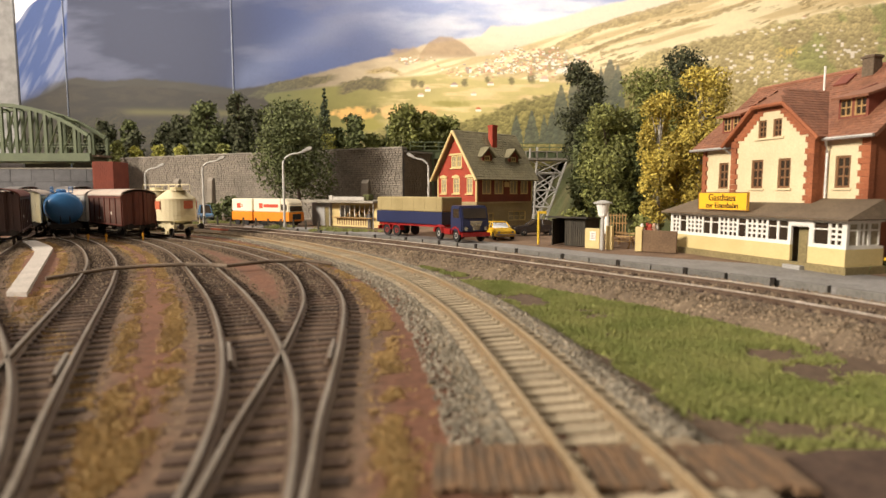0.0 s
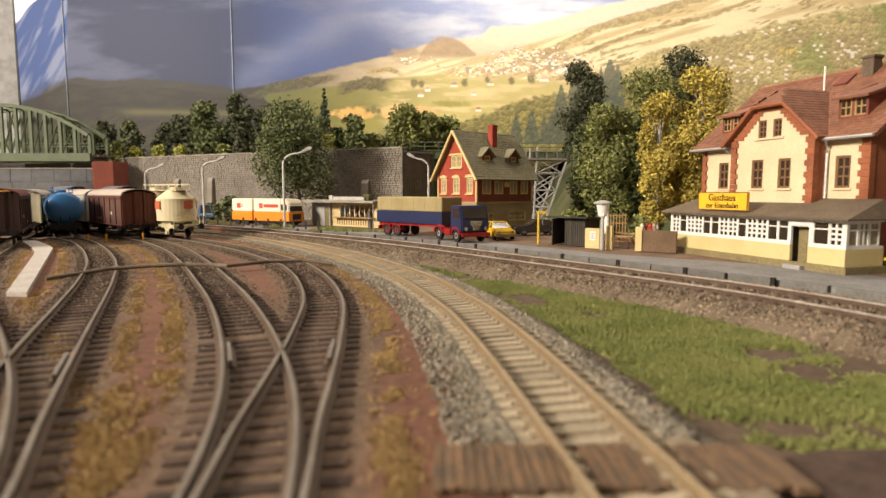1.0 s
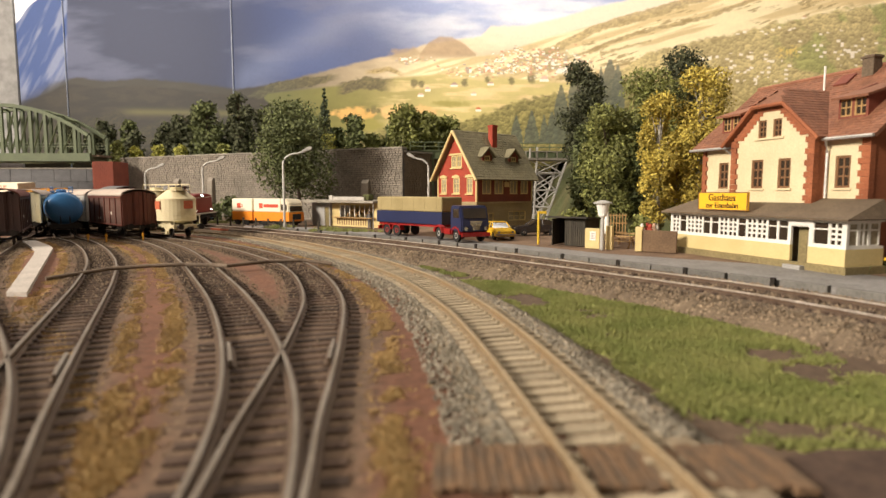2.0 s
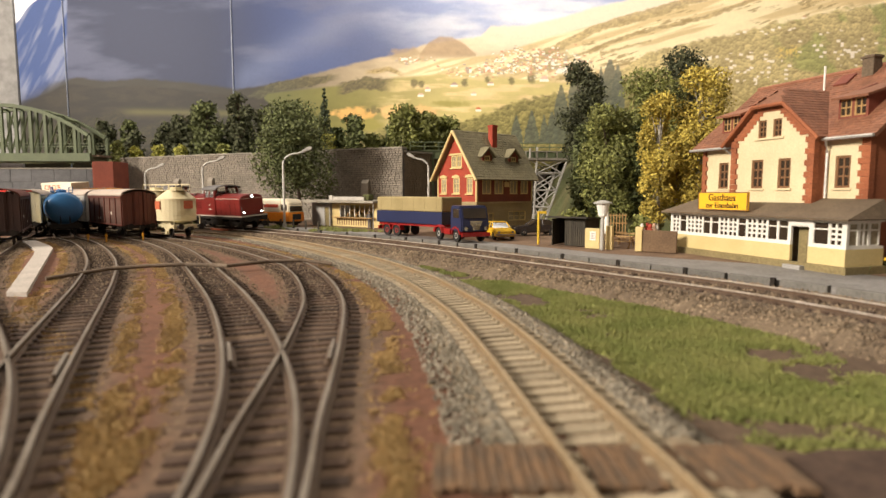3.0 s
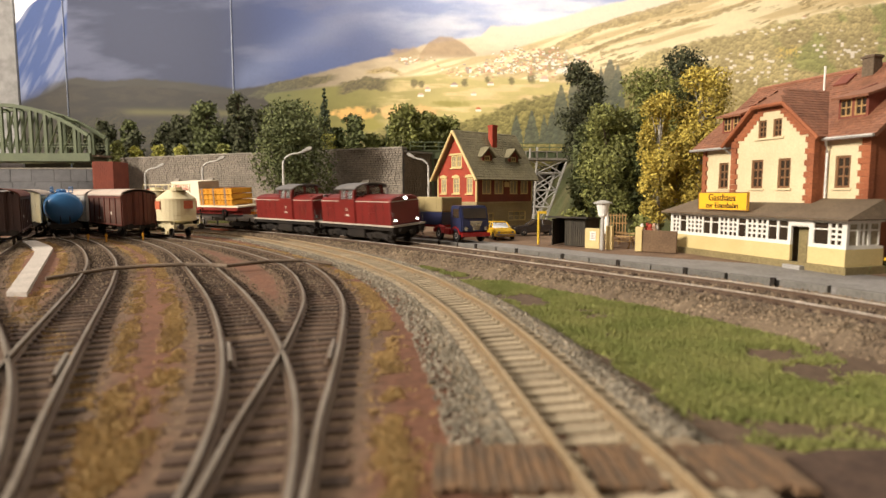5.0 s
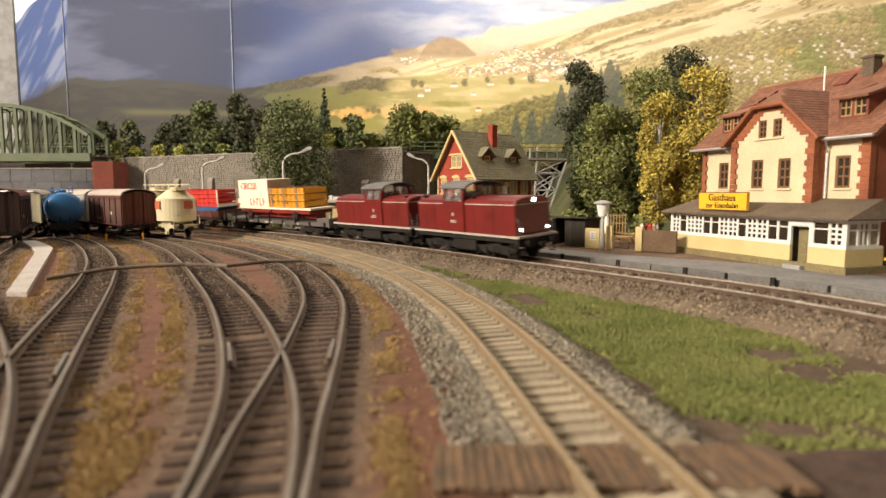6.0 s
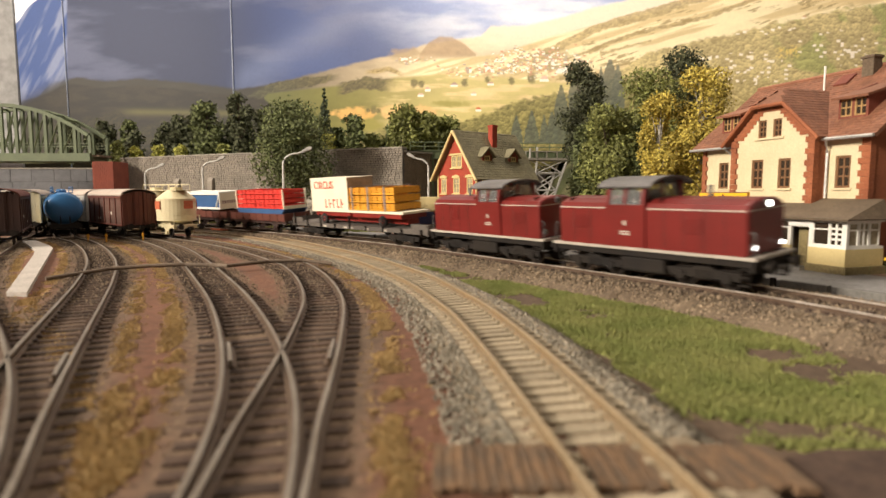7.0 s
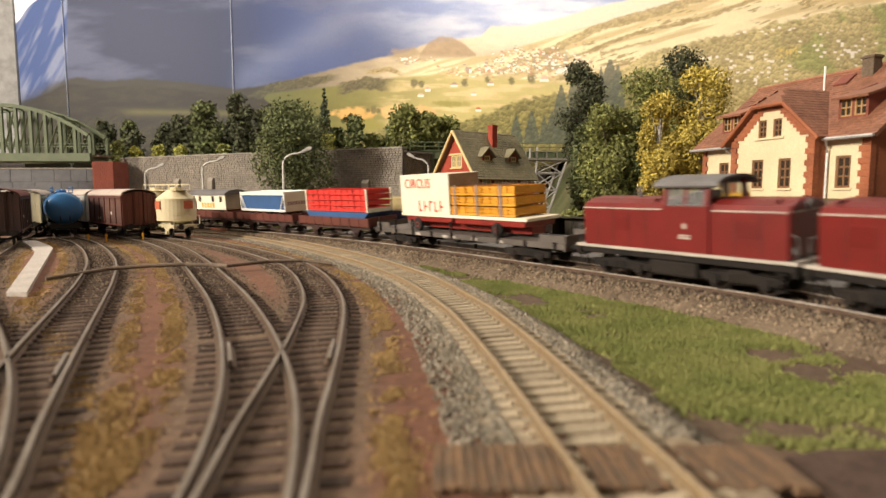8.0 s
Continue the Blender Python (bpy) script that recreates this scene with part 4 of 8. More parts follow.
def platform_all():
    V, F = [], []
    ss = np.arange(14, 90, 1.0)
    us = (0.0, 0.3, 0.65, 1.0)
    for s in ss:
        for f in us:
            u = 3.9 + f * (np.interp(s, (38, 46), (9.0, 6.6)) - 3.9)
            q = MAIN.off(s, side * u)
            V.append((q[0], q[1], PLAT - 0.03))
        q = MAIN.off(s, side * 3.9)
        V.append((q[0], q[1], -0.6))
    n = len(us) + 1
    for i in range(len(ss) - 1):
        for k in range(n - 2):
            F.append((i * n + k, i * n + k + 1, (i + 1) * n + k + 1, (i + 1) * n + k))
        F.append((i * n + n - 1, i * n, (i + 1) * n, (i + 1) * n + n - 1))
    ob = tagged(raw("pavement", V, F, "pavement"), "grey asphalt platform and station forecourt", "pavement", kind="structure")
    V, F = [], []
    us = (6.6, 9, 13, 19, 30)
    for s in ss:
        for u in us:
            q = MAIN.off(s, side * u)
            V.append((q[0], q[1], PLAT - 0.04))
    n = len(us)
    for i in range(len(ss) - 1):
        for k in range(n - 1):
            F.append((i * n + k, i * n + k + 1, (i + 1) * n + k + 1, (i + 1) * n + k))
    tagged(raw("forecourt", V, F, "forecourt"), "reddish brown gravel forecourt behind the platform", "ground", kind="structure")
    edge = thing("platform_edge", 0, 0, 0, 0, "dark grey stone kerb along the low platform", "kerb", kind="structure")
    bm = bmesh.new()
    blk(bm, -0.97, 0.97, -0.16, 0.16, -0.75, 0.04, 0.03)
    me = mesh_of("kerb_stone", bm, "edge_stone")
    bm = bmesh.new()
    blk(bm, -0.11, 0.11, -0.24, -0.10, -0.75, 0.10, 0.02)
    pm = mesh_of("kerb_post", bm, "dark_iron")
    for k, s in enumerate(np.arange(18, 88, 2.0)):
        q, d = MAIN.off(s, side * 3.75), MAIN.way(s)
        a = math.degrees(math.atan2(d[1], d[0])) + (180 if side < 0 else 180)
        ob = new("kerb_stone", me)
        ob.parent, ob.matrix_basis = edge, kpose(q[0], q[1], PLAT, a)
        if k % 2 == 0:
            q = MAIN.off(s + 1, side * 3.75)
            ob = new("kerb_post", pm)
            ob.parent, ob.matrix_basis = edge, kpose(q[0], q[1], PLAT, a)


platform_all()


# ---- the inn ----
def inn():
    t = thing("inn", 14.66, 38.22, PLAT, -72.2, "cream and red brick inn with red tiled roof and porch", "house")
    L, fb, D = 11.0, 2.4, 9.6
    EV, RG = 6.85, 10.6
    # porch
    bm = bmesh.new()
    cut_wall(bm, 0, 11.93, 0.0, 1.12, [(9.0, 10.0, 0.0, 1.12)], 0, 0.18)
    blk(bm, 11.75, 11.93, 0.18, fb, 0, 1.12)
    blk(bm, 0, 0.18, 0.18, fb, 0, 1.12)
    part("porch_wall", bm, "plaster_yellow", t, "pale yellow plastered porch wall")
    bm = bmesh.new()
    blk(bm, -0.15, 12.1, -0.14, -0.002, -0.05, 0.32)
    blk(bm, 11.935, 12.1, -0.002, fb, -0.05, 0.32)
    part("plinth", bm, "olive_base", t, "olive brown plinth")
    bm = bmesh.new()
    cut_wall(bm, 0, 11.93, 1.12, 2.50, [(9.0, 10.0, 1.12, 2.05), (0.14, 8.86, 1.24, 2.36), (10.2, 11.75, 1.24, 2.36)], 0.02, 0.16)
    blk(bm, 9.0, 10.0, 0.02, 0.16, 2.05, 2.12)
    blk(bm, 11.78, 11.91, 0.16, fb, 1.12, 1.24)
    blk(bm, 11.78, 11.91, 0.16, fb, 2.36, 2.50)
    blk(bm, 0.02, 0.15, 0.16, fb, 1.12, 1.24)
    blk(bm, 0.02, 0.15, 0.16, fb, 2.36, 2.50)
    part("porch_frame", bm, "white_paint", t, "white painted porch framing")
    n = 13
    w = 8.72 / n
    for i in range(n):
        x = 0.14 + w * (i + 0.5)
        many = i in (0, 2, 3, 6, 7, 9, 10)
        window(t, kpose(x, 0.09, 1.24), w, 1.12, 2 if many else 1, 4 if many else [0.70], "white_paint", "glass_dark", "porch_window", 0.10 if many else 0.06, 0.1, rim=0.07)
    window(t, kpose(10.62, 0.09, 1.24), 0.86, 1.12, 1, [0.70], "white_paint", "glass_dark", "porch_window", 0.06, 0.1, rim=0.06)
    window(t, kpose(11.40, 0.09, 1.24), 0.68, 1.12, 2, 4, "white_paint", "glass_dark", "porch_window", 0.10, 0.1, rim=0.07)
    for i in range(3):
        window(t, kpose(11.845, 0.50 + 0.66 * i, 1.24, 90), 0.64, 1.12, 1 + i % 2, [0.7], "white_paint", "glass_curtain", "porch_window", 0.08, 0.1, rim=0.07)
    bm = bmesh.new()
    blk(bm, 9.0, 10.0, 0.55, 0.62, 0.0, 2.06)
    blk(bm, 9.08, 9.50, 0.52, 0.56, 0.15, 1.9, 0.02)
    blk(bm, 9.54, 9.94, 0.52, 0.56, 0.15, 1.9, 0.02)
    part("porch_door", bm, "olive_base", t, "olive brown wooden double door")
    bm = bmesh.new()
    blk(bm, 9.0, 10.0, -0.45, 0.55, -0.05, 0.17, 0.02)
    part("door_step", bm, "concrete", t)
    bm = bmesh.new()
    slab(bm, [(-0.4, -0.42, 2.52), (12.3, -0.42, 2.52), (12.3 - 0.5, fb, 3.42), (0.1, fb, 3.42)], 0.10)
    slab(bm, [(12.3, -0.42, 2.52), (12.32, fb, 2.52), (11.8, fb, 3.42)], 0.10)
    part("porch_roof", bm, "felt_brown", t, "brown felt porch roof")
    # floor inside keeps the porch dark
    bm = bmesh.new()
    blk(bm, 0.2, 11.7, 0.2, fb, 0.0, 0.1)
    part("porch_floor", bm, "wood_board", t)
    # main walls
    up = [(1.38, 2.18, 3.95, 5.55), (9.25, 10.05, 3.95, 5.55)]
    bm = bmesh.new()
    cut_wall(bm, 0.35, 3.18, 0, EV, [up[0]], fb, fb + 0.3)
    part("wall", bm, "plaster_cream", t, "cream plastered front wall")
    bm = bmesh.new()
    cut_wall(bm, 8.66, L - 0.45, 0, EV, [up[1]], fb, fb + 0.3)
    part("wall", bm, "plaster_cream", t, "cream plastered front wall")
    bm = bmesh.new()
    blk(bm, 0.0, 0.3, fb + 0.3, fb + D, 0, EV)
    prism(bm, [(fb + 0.3, EV), (fb + D, EV), (fb + D / 2, RG - 0.2)], "x", 0.0, 0.3)
    blk(bm, L - 0.3, L, fb + 0.3, fb + D, 0, EV)
    prism(bm, [(fb + 0.3, EV), (fb + D, EV), (fb + D / 2, RG - 0.2)], "x", L - 0.3, L)
    blk(bm, 0.3, L - 0.3, fb + D - 0.3, fb + D, 0, EV)
    part("side_wall", bm, "brick_red", t, "red brick side wall")
    # toothed brick corners
    def quoin(x, yy, dirx, z0, z1, wide=0.34):
        z, k = z0, 0
        while z < z1 - 0.05:
            h = min(0.30, z1 - z)
            w = wide + (0.12 if k % 2 else -0.04)
            bm = bmesh.new()
            blk(bm, min(x, x + dirx * w), max(x, x + dirx * w), yy, yy + 0.36, z, z + h - 0.012)
            part("quoin_brick", bm, "brick_red", t)
            z, k = z + 0.30, k + 1
    quoin(-0.03, fb - 0.04, 1, 0, EV)
    quoin(L + 0.03, fb - 0.04, -1, 0, EV, 0.48)
    # projecting bay with a clipped gable
    b0, b1, by = 3.18, 8.66, fb - 0.75
    mid, CL = (b0 + b1) / 2, 8.4
    hx = 0.95
    holes = [(4.70, 5.50, 3.95, 5.55), (6.50, 7.30, 3.95, 5.55)]
    bm = bmesh.new()
    cut_wall(bm, b0 + 0.42, b1 - 0.42, 0, EV - 0.15, holes, by, by + 0.3)
    def gx(z):
        return b0 - 0.1 + (mid - hx - b0 + 0.1) * (z - EV + 0.3) / (CL - EV + 0.3)
    steps = 7
    zz = np.linspace(EV - 0.15, CL - 0.25, steps + 1)
    tops = [(5.05, 5.61, 6.75, 7.72), (6.05, 6.61, 6.75, 7.72)]
    for a, b in zip(zz, zz[1:]):
        e = gx(b) + 0.62
        cut_wall(bm, e, 2 * mid - e, a, b, [(h[0], h[1], max(h[2], a), min(h[3], b)) for h in tops if h[2] < b and h[3] > a], by, by + 0.3)
    part("bay_wall", bm, "plaster_cream", t, "cream plastered gable bay")
    quoin(b0 - 0.02, by - 0.05, 1, 0, EV - 0.15, 0.42)
    quoin(b1 + 0.02, by - 0.05, -1, 0, EV - 0.15, 0.42)
    bm = bmesh.new()
    blk(bm, b0, b0 + 0.3, by + 0.3, fb, 0, EV)
    blk(bm, b1 - 0.3, b1, by + 0.3, fb, 0, EV)
    for a, b in zip(zz, zz[1:]):
        e = gx(b) + 0.62
        for sgn in (0, 1):
            lo, hi = gx((a + b) / 2), e
            if sgn:
                lo, hi = 2 * mid - hi, 2 * mid - lo
            blk(bm, lo, hi, by - 0.05, by + 0.3, a, b - 0.01)
    e = gx(CL)
    blk(bm, e, 2 * mid - e, by - 0.05, by + 0.3, CL - 0.25, CL)
    part("gable_trim", bm, "brick_red", t, "stepped red brick gable edging")
    for h in up + holes:
        yy = fb + 0.1 if h in up else by + 0.1
        window(t, kpose((h[0] + h[1]) / 2, yy, h[2]), h[1] - h[0], h[3] - h[2], 2, [0.34, 0.68], "window_brown", "glass_dark", sill="plaster_cream", rim=0.12, bar=0.09)
    for h in tops:
        window(t, kpose((h[0] + h[1]) / 2, by + 0.1, h[2]), h[1] - h[0], h[3] - h[2], 2, 3, "window_brown", "glass_dark", rim=0.09, bar=0.07)
    bm = bmesh.new()
    blk(bm, 4.85, 6.8, by - 0.10, by, 6.62, 6.74, 0.02)
    part("gable_sill", bm, "plaster_cream", t)
    # main roof
    half = D / 2
    rise, over = RG - EV, 0.55
    ve = np.array((0, half + over, rise * (half + over) / half))
    z0 = EV - rise * over / half
    ln = float(np.linalg.norm(ve))
    x0, x1 = -0.55, L + 0.55
    bm = bmesh.new()
    slab(bm, [(x0, fb - over, z0), (x1, fb - over, z0), (x1, fb + half, RG), (x0, fb + half, RG)], 0.16)
    slab(bm, [(x1, fb + D + over, z0), (x0, fb + D + over, z0), (x0, fb + half, RG), (x1, fb + half, RG)], 0.16)
    tube(bm, [(x0, fb + half, RG + 0.02), (x1, fb + half, RG + 0.02)], 0.13, 8)
    part("roof", bm, "tile_red", t, "red tiled gable roof")
    tiles("roof_tiles", (x0, fb - over, z0), (1, 0, 0), ve, x1 - x0, ln, 0.24, 0.24, "tile_red", t, lift=0.035)
    # roof of the bay
    yr = fb + half * 0.62
    RB = CL + 0.79
    ex = 0.45
    yb = by - 0.35
    def bay_side(sg):
        def X(q):
            return mid + sg * q
        ze = EV - 0.35
        wE, wC = (b1 - b0) / 2 + ex, hx + 0.05
        A, B = (X(wE), yb, ze), (X(wC), yb, CL + 0.12)
        C = (X(0.0), yb + 1.1, RB + 0.25)
        E_, F_ = (X(0.0), yr + 1.2, RB + 0.25), (X(wE), yr - 1.9, ze)
        return A, B, C, E_, F_
    bm = bmesh.new()
    for sg in (-1, 1):
        A, B, C, E_, F_ = bay_side(sg)
        p = [A, F_, E_, C, B]
        slab(bm, p if sg > 0 else p[::-1], 0.14)
    A, B, C, E_, F_ = bay_side(1)
    A2, B2, _, _, _ = bay_side(-1)
    slab(bm, [B2, B, C], 0.12)
    part("bay_roof", bm, "tile_red", t, "red tiled bay roof with a clipped peak")
    for sg in (-1, 1):
        A, B, C, E_, F_ = [np.array(q) for q in bay_side(sg)]
        u = np.array((0, 1.0, 0))
        v = B - A
        v = v - u * v.dot(u)
        lv = float(np.linalg.norm(E_ - A - u * (E_ - A).dot(u)))
        lu = float(yr + 1.2 - yb)
        def keep(a, b, lv=lv, lu=lu):
            return a < (F_[1] - yb) + (lu - (F_[1] - yb)) * b / lv and not (b > 0.73 * lv and a < 1.1 * (b - 0.73 * lv) / (0.27 * lv))
        if sg > 0:
            tiles("roof_tiles", A + np.array((0, 0, 0.0)), u, v, lu, lv, 0.24, 0.24, "tile_red", t, keep, lift=0.035)
        else:
            tiles("roof_tiles", A + u * lu, -u, v, lu, lv, 0.24, 0.24, "tile_red", t, lift=0.035, keep=lambda a, b, k=keep, lu=lu: k(lu - a, b))
    # red verge boards of the bay
    bm = bmesh.new()
    for sg in (-1, 1):
        A, B, C, E_, F_ = bay_side(sg)
        tube(bm, [(A[0], A[1] - 0.02, A[2] - 0.08), (B[0], B[1] - 0.02, B[2] - 0.08)], 0.11, 6)
    tube(bm, [(B2[0], B2[1] - 0.02, B2[2] - 0.08), (B[0], B[1] - 0.02, B[2] - 0.08)], 0.11, 6)
    part("verge_board", bm, "brick_red", t)
    # shed dormers
    for xc in (1.5, 9.4):
        bm = bmesh.new()
        yd, zd = fb + 0.75, EV + 0.58
        w2 = 0.78
        yb2 = fb + 3.2
        for sx in (-w2, w2 - 0.12):
            prism(bm, [(yd, zd), (yd, zd + 1.15), (fb + half * 0.70, EV + rise * 0.70), (fb + half * 0.42, EV + rise * 0.42)], "x", xc + sx, xc + sx + 0.12)
        blk(bm, xc - w2 + 0.12, xc + w2 - 0.12, yd, yd + 0.12, zd - 0.1, zd + 0.12)
        blk(bm, xc - w2 + 0.12, xc + w2 - 0.12, yd, yd + 0.12, zd + 1.02, zd + 1.15)
        blk(bm, xc - 0.07, xc + 0.07, yd, yd + 0.12, zd + 0.12, zd + 1.02)
        d = part("dormer", bm, "house_wood", t, "brown shed dormer")
        for q in (-0.40, 0.40):
            window(d, kpose(xc + q, yd + 0.06, zd + 0.12), 0.66, 0.9, 2, 2, "wood_light", "glass_dark", rim=0.08)
        bm = bmesh.new()
        slab(bm, [(xc - w2 - 0.2, yd - 0.35, zd + 1.08), (xc + w2 + 0.2, yd - 0.35, zd + 1.08), (xc + w2 + 0.2, yb2 + 0.6, zd + 2.12), (xc - w2 - 0.2, yb2 + 0.6, zd + 2.12)], 0.12)
        part("dormer_roof", bm, "tile_red", d)
    bm = bmesh.new()
    blk(bm, 7.2, 7.85, fb + half - 0.8, fb + half - 0.15, RG - 1.2, RG + 0.55, 0.03)
    blk(bm, 7.13, 7.92, fb + half - 0.87, fb + half - 0.08, RG + 0.38, RG + 0.5, 0.02)
    part("chimney", bm, "felt_brown", t, "grey brown chimney stack")
    bm = bmesh.new()
    tube(bm, [(5.5, fb + 3.4, 8.9), (5.5, fb + 3.4, 10.9)], 0.06, 8)
    part("vent_pipe", bm, "white_paint", t, "white roof vent pipe")
    bm = bmesh.new()
    k = rise / half
    yy = fb + 3.55
    slab(bm, [(5.9, yy, EV + k * (yy - fb) + 0.16), (6.7, yy, EV + k * (yy - fb) + 0.16), (6.7, yy + 0.75, EV + k * (yy + 0.75 - fb) + 0.16), (5.9, yy + 0.75, EV + k * (yy + 0.75 - fb) + 0.16)], 0.12)
    part("skylight", bm, "house_wood", t)
    bm = bmesh.new()
    for a, b in ((x0, b0 - 0.3), (b1 + 0.3, x1)):
        tube(bm, [(a, fb - over - 0.08, z0 - 0.03), (b, fb - over - 0.08, z0 - 0.03)], 0.09, 6)
    part("gutter", bm, "zinc", t)
    for pts in ([(2.45, fb - over, z0 - 0.1), (2.6, fb - 0.3, z0 - 0.35), (3.2, fb - 0.12, z0 - 0.95)], [(b1 + 0.42, fb - over, z0 - 0.1), (b1 + 0.2, fb - 0.12, z0 - 0.7), (b1 + 0.2, fb - 0.12, 3.45)]):
        bm = bmesh.new()
        tube(bm, pts, 0.07, 8)
        part("downpipe", bm, "zinc", t, "zinc downpipe")
    # sign on the porch roof
    bm = bmesh.new()
    blk(bm, -1.85, 1.85, -0.07, 0.07, 0, 1.02, 0.02)
    sg = part("sign_board", bm, "sign_yellow", t, "orange yellow inn sign", at=kpose(4.55, -0.15, 2.72))
    bm = bmesh.new()
    for a in ((-1.85, 1.85, 0, 0.045), (-1.85, 1.85, 0.975, 1.02), (-1.85, -1.80, 0.045, 0.975), (1.80, 1.85, 0.045, 0.975)):
        blk(bm, a[0], a[1], -0.085, -0.072, a[2], a[3])
    part("sign_border", bm, "window_brown", sg)
    lettering("Gasthaus", 0.56, kpose(0, -0.085, 0.70, 0, 90), sg, "ink")
    lettering("zur Eisenbahn", 0.44, kpose(0, -0.085, 0.26, 0, 90), sg, "ink")


inn()


# ---- the red house ----
def red_house():
    t = thing("house", 2.95, 52.3, PLAT, 38, "red timber house with an olive tiled roof and two dormers", "house")
    L, W, EV, RG, FL = 7.0, 5.6, 5.35, 9.2, 2.75
    bm = bmesh.new()
    holes = [(0.9, 2.1, 0.9, 1.9), (3.9, 6.2, 1.1, 2.0)]
    cut_wall(bm, 0, L, 0, FL, holes, 0, 0.22)
    blk(bm, 0, 0.22, 0.22, W, 0, FL)
    blk(bm, L - 0.22, L, 0.22, W, 0, FL)
    blk(bm, 0.22, L - 0.22, W - 0.22, W, 0, FL)
    part("ground_floor", bm, "house_base", t, "ochre plastered ground floor")
    for h in holes:
        window(t, kpose((h[0] + h[1]) / 2, 0.1, h[2]), h[1] - h[0], h[3] - h[2], 2 if h[0] < 2 else 3, 2, "trim_cream", "glass_curtain")
    bm = bmesh.new()
    wins = [(0.65, 1.75), (2.15, 3.25), (4.05, 5.05), (5.45, 6.45)]
    cut_wall(bm, 0.12, L, FL + 0.1, EV, [(a, b, 3.55, 5.0) for a, b in wins], 0.0, 0.2)
    # the darker red puts this side's shade into the colour
    part("upper_wall", bm, "house_wood", t, "red boarded upper wall, painted darker as the shaded side")
    for a, b in wins:
        window(t, kpose((a + b) / 2, 0.08, 3.55), b - a, 1.45, 2, 1, "trim_cream", "glass_curtain", rim=0.10)
    bm = bmesh.new()
    blk(bm, 3.35, 3.95, -0.05, 0.0, 4.2, 4.65, 0.01)
    tube(bm, [(3.45, -0.06, 4.6), (3.65, -0.1, 4.9), (3.9, -0.06, 4.75)], 0.05, 5)
    part("wall_ornament", bm, "trim_cream", t, "cream ornament on the wall")
    # gable end on the -x side, facing the light; its brighter red paints that in
    gw = [(0.55, 1.35), (2.35, 3.25), (4.25, 5.05)]
    m90 = kpose(0, W, 0, -90)
    bm = bmesh.new()
    cut_wall(bm, 0, W, FL + 0.1, EV, [(a, b, 3.6, 5.0) for a, b in gw], 0, 0.2)
    def at_z(z):
        return W / 2 * (z - EV) / (RG - EV)
    zz = np.linspace(EV, RG, 13)
    for a, b in zip(zz, zz[1:]):
        e = at_z(b)
        hole = [(W / 2 - 0.75, W / 2 + 0.75, max(a, 5.95), min(b, 7.05))] if a < 7.05 and b > 5.95 else []
        if e < W / 2 - 0.02:
            cut_wall(bm, e, W - e, a, b, hole, 0, 0.2)
    part("gable_wall", bm, "house_red", t, "red gable wall, painted brighter as the lit side", at=m90)
    for a, b in gw:
        window(t, m90 @ kpose((a + b) / 2, 0.05, 3.6), b - a, 1.4, 2, 3, "trim_cream", "glass_curtain", sill="trim_cream")
        bm = bmesh.new()
        prism(bm, [(-0.55, 0), (0.55, 0), (0.5, 0.16), (0, 0.3), (-0.5, 0.16)], "y", -0.12, 0.0)
        part("window_head", bm, "trim_cream", t, at=m90 @ kpose((a + b) / 2, 0, 5.02))
    for q in (-0.38, 0.38):
        window(t, m90 @ kpose(W / 2 + q, 0.05, 5.95), 0.72, 1.1, 2, 2, "trim_cream", "glass_curtain", sill="trim_cream")
    bm = bmesh.new()
    prism(bm, [(-1.0, 0), (1.0, 0), (0.9, 0.15), (-0.9, 0.15)], "y", -0.12, 0.0)
    part("window_head", bm, "trim_cream", t, at=m90 @ kpose(W / 2, 0, 7.08))
    for (x, y) in ((-0.02, -0.02), (L - 0.14, -0.02), (-0.02, W - 0.14)):
        bm = bmesh.new()
        blk(bm, x, x + 0.16, y, y + 0.16, FL + 0.12, EV)
        part("corner_post", bm, "trim_cream", t)
    bm = bmesh.new()
    blk(bm, -0.08, L + 0.05, -0.08, -0.003, FL - 0.05, FL + 0.12)
    blk(bm, -0.08, -0.003, -0.003, W + 0.05, FL - 0.05, FL + 0.12)
    part("string_course", bm, "house_base", t)
    over, ov = 0.45, 0.45
    k = (RG - EV) / (W / 2)
    z0 = EV - k * over + 0.12
    ve = np.array((0, W / 2 + over, RG + 0.12 - z0))
    bm = bmesh.new()
    slab(bm, [(-ov, -over, z0), (L + ov, -over, z0), (L + ov, W / 2, RG + 0.12), (-ov, W / 2, RG + 0.12)], 0.14)
    slab(bm, [(L + ov, W + over, z0), (-ov, W + over, z0), (-ov, W / 2, RG + 0.12), (L + ov, W / 2, RG + 0.12)], 0.14)
    part("roof", bm, "tile_olive", t, "olive grey tiled roof")
    tiles("roof_tiles", (-ov, -over, z0), (1, 0, 0), ve, L + 2 * ov, float(np.linalg.norm(ve)), 0.28, 0.28, "tile_olive", t, lift=0.035)
    bm = bmesh.new()
    for sg in (0, 1):
        y0 = -over if sg == 0 else W + over
        tube(bm, [(-ov - 0.06, y0, z0 - 0.10), (-ov - 0.06, W / 2, RG + 0.02)], 0.13, 6)
    part("verge_board", bm, "trim_cream", t, "cream verge board")
    for xc in (1.9, 5.2):
        bm = bmesh.new()
        yd, zd = 0.75, EV + 0.65
        cut_wall(bm, xc - 0.6, xc + 0.6, zd, zd + 1.1, [(xc - 0.32, xc + 0.32, zd + 0.2, zd + 1.0)], yd, yd + 0.12)
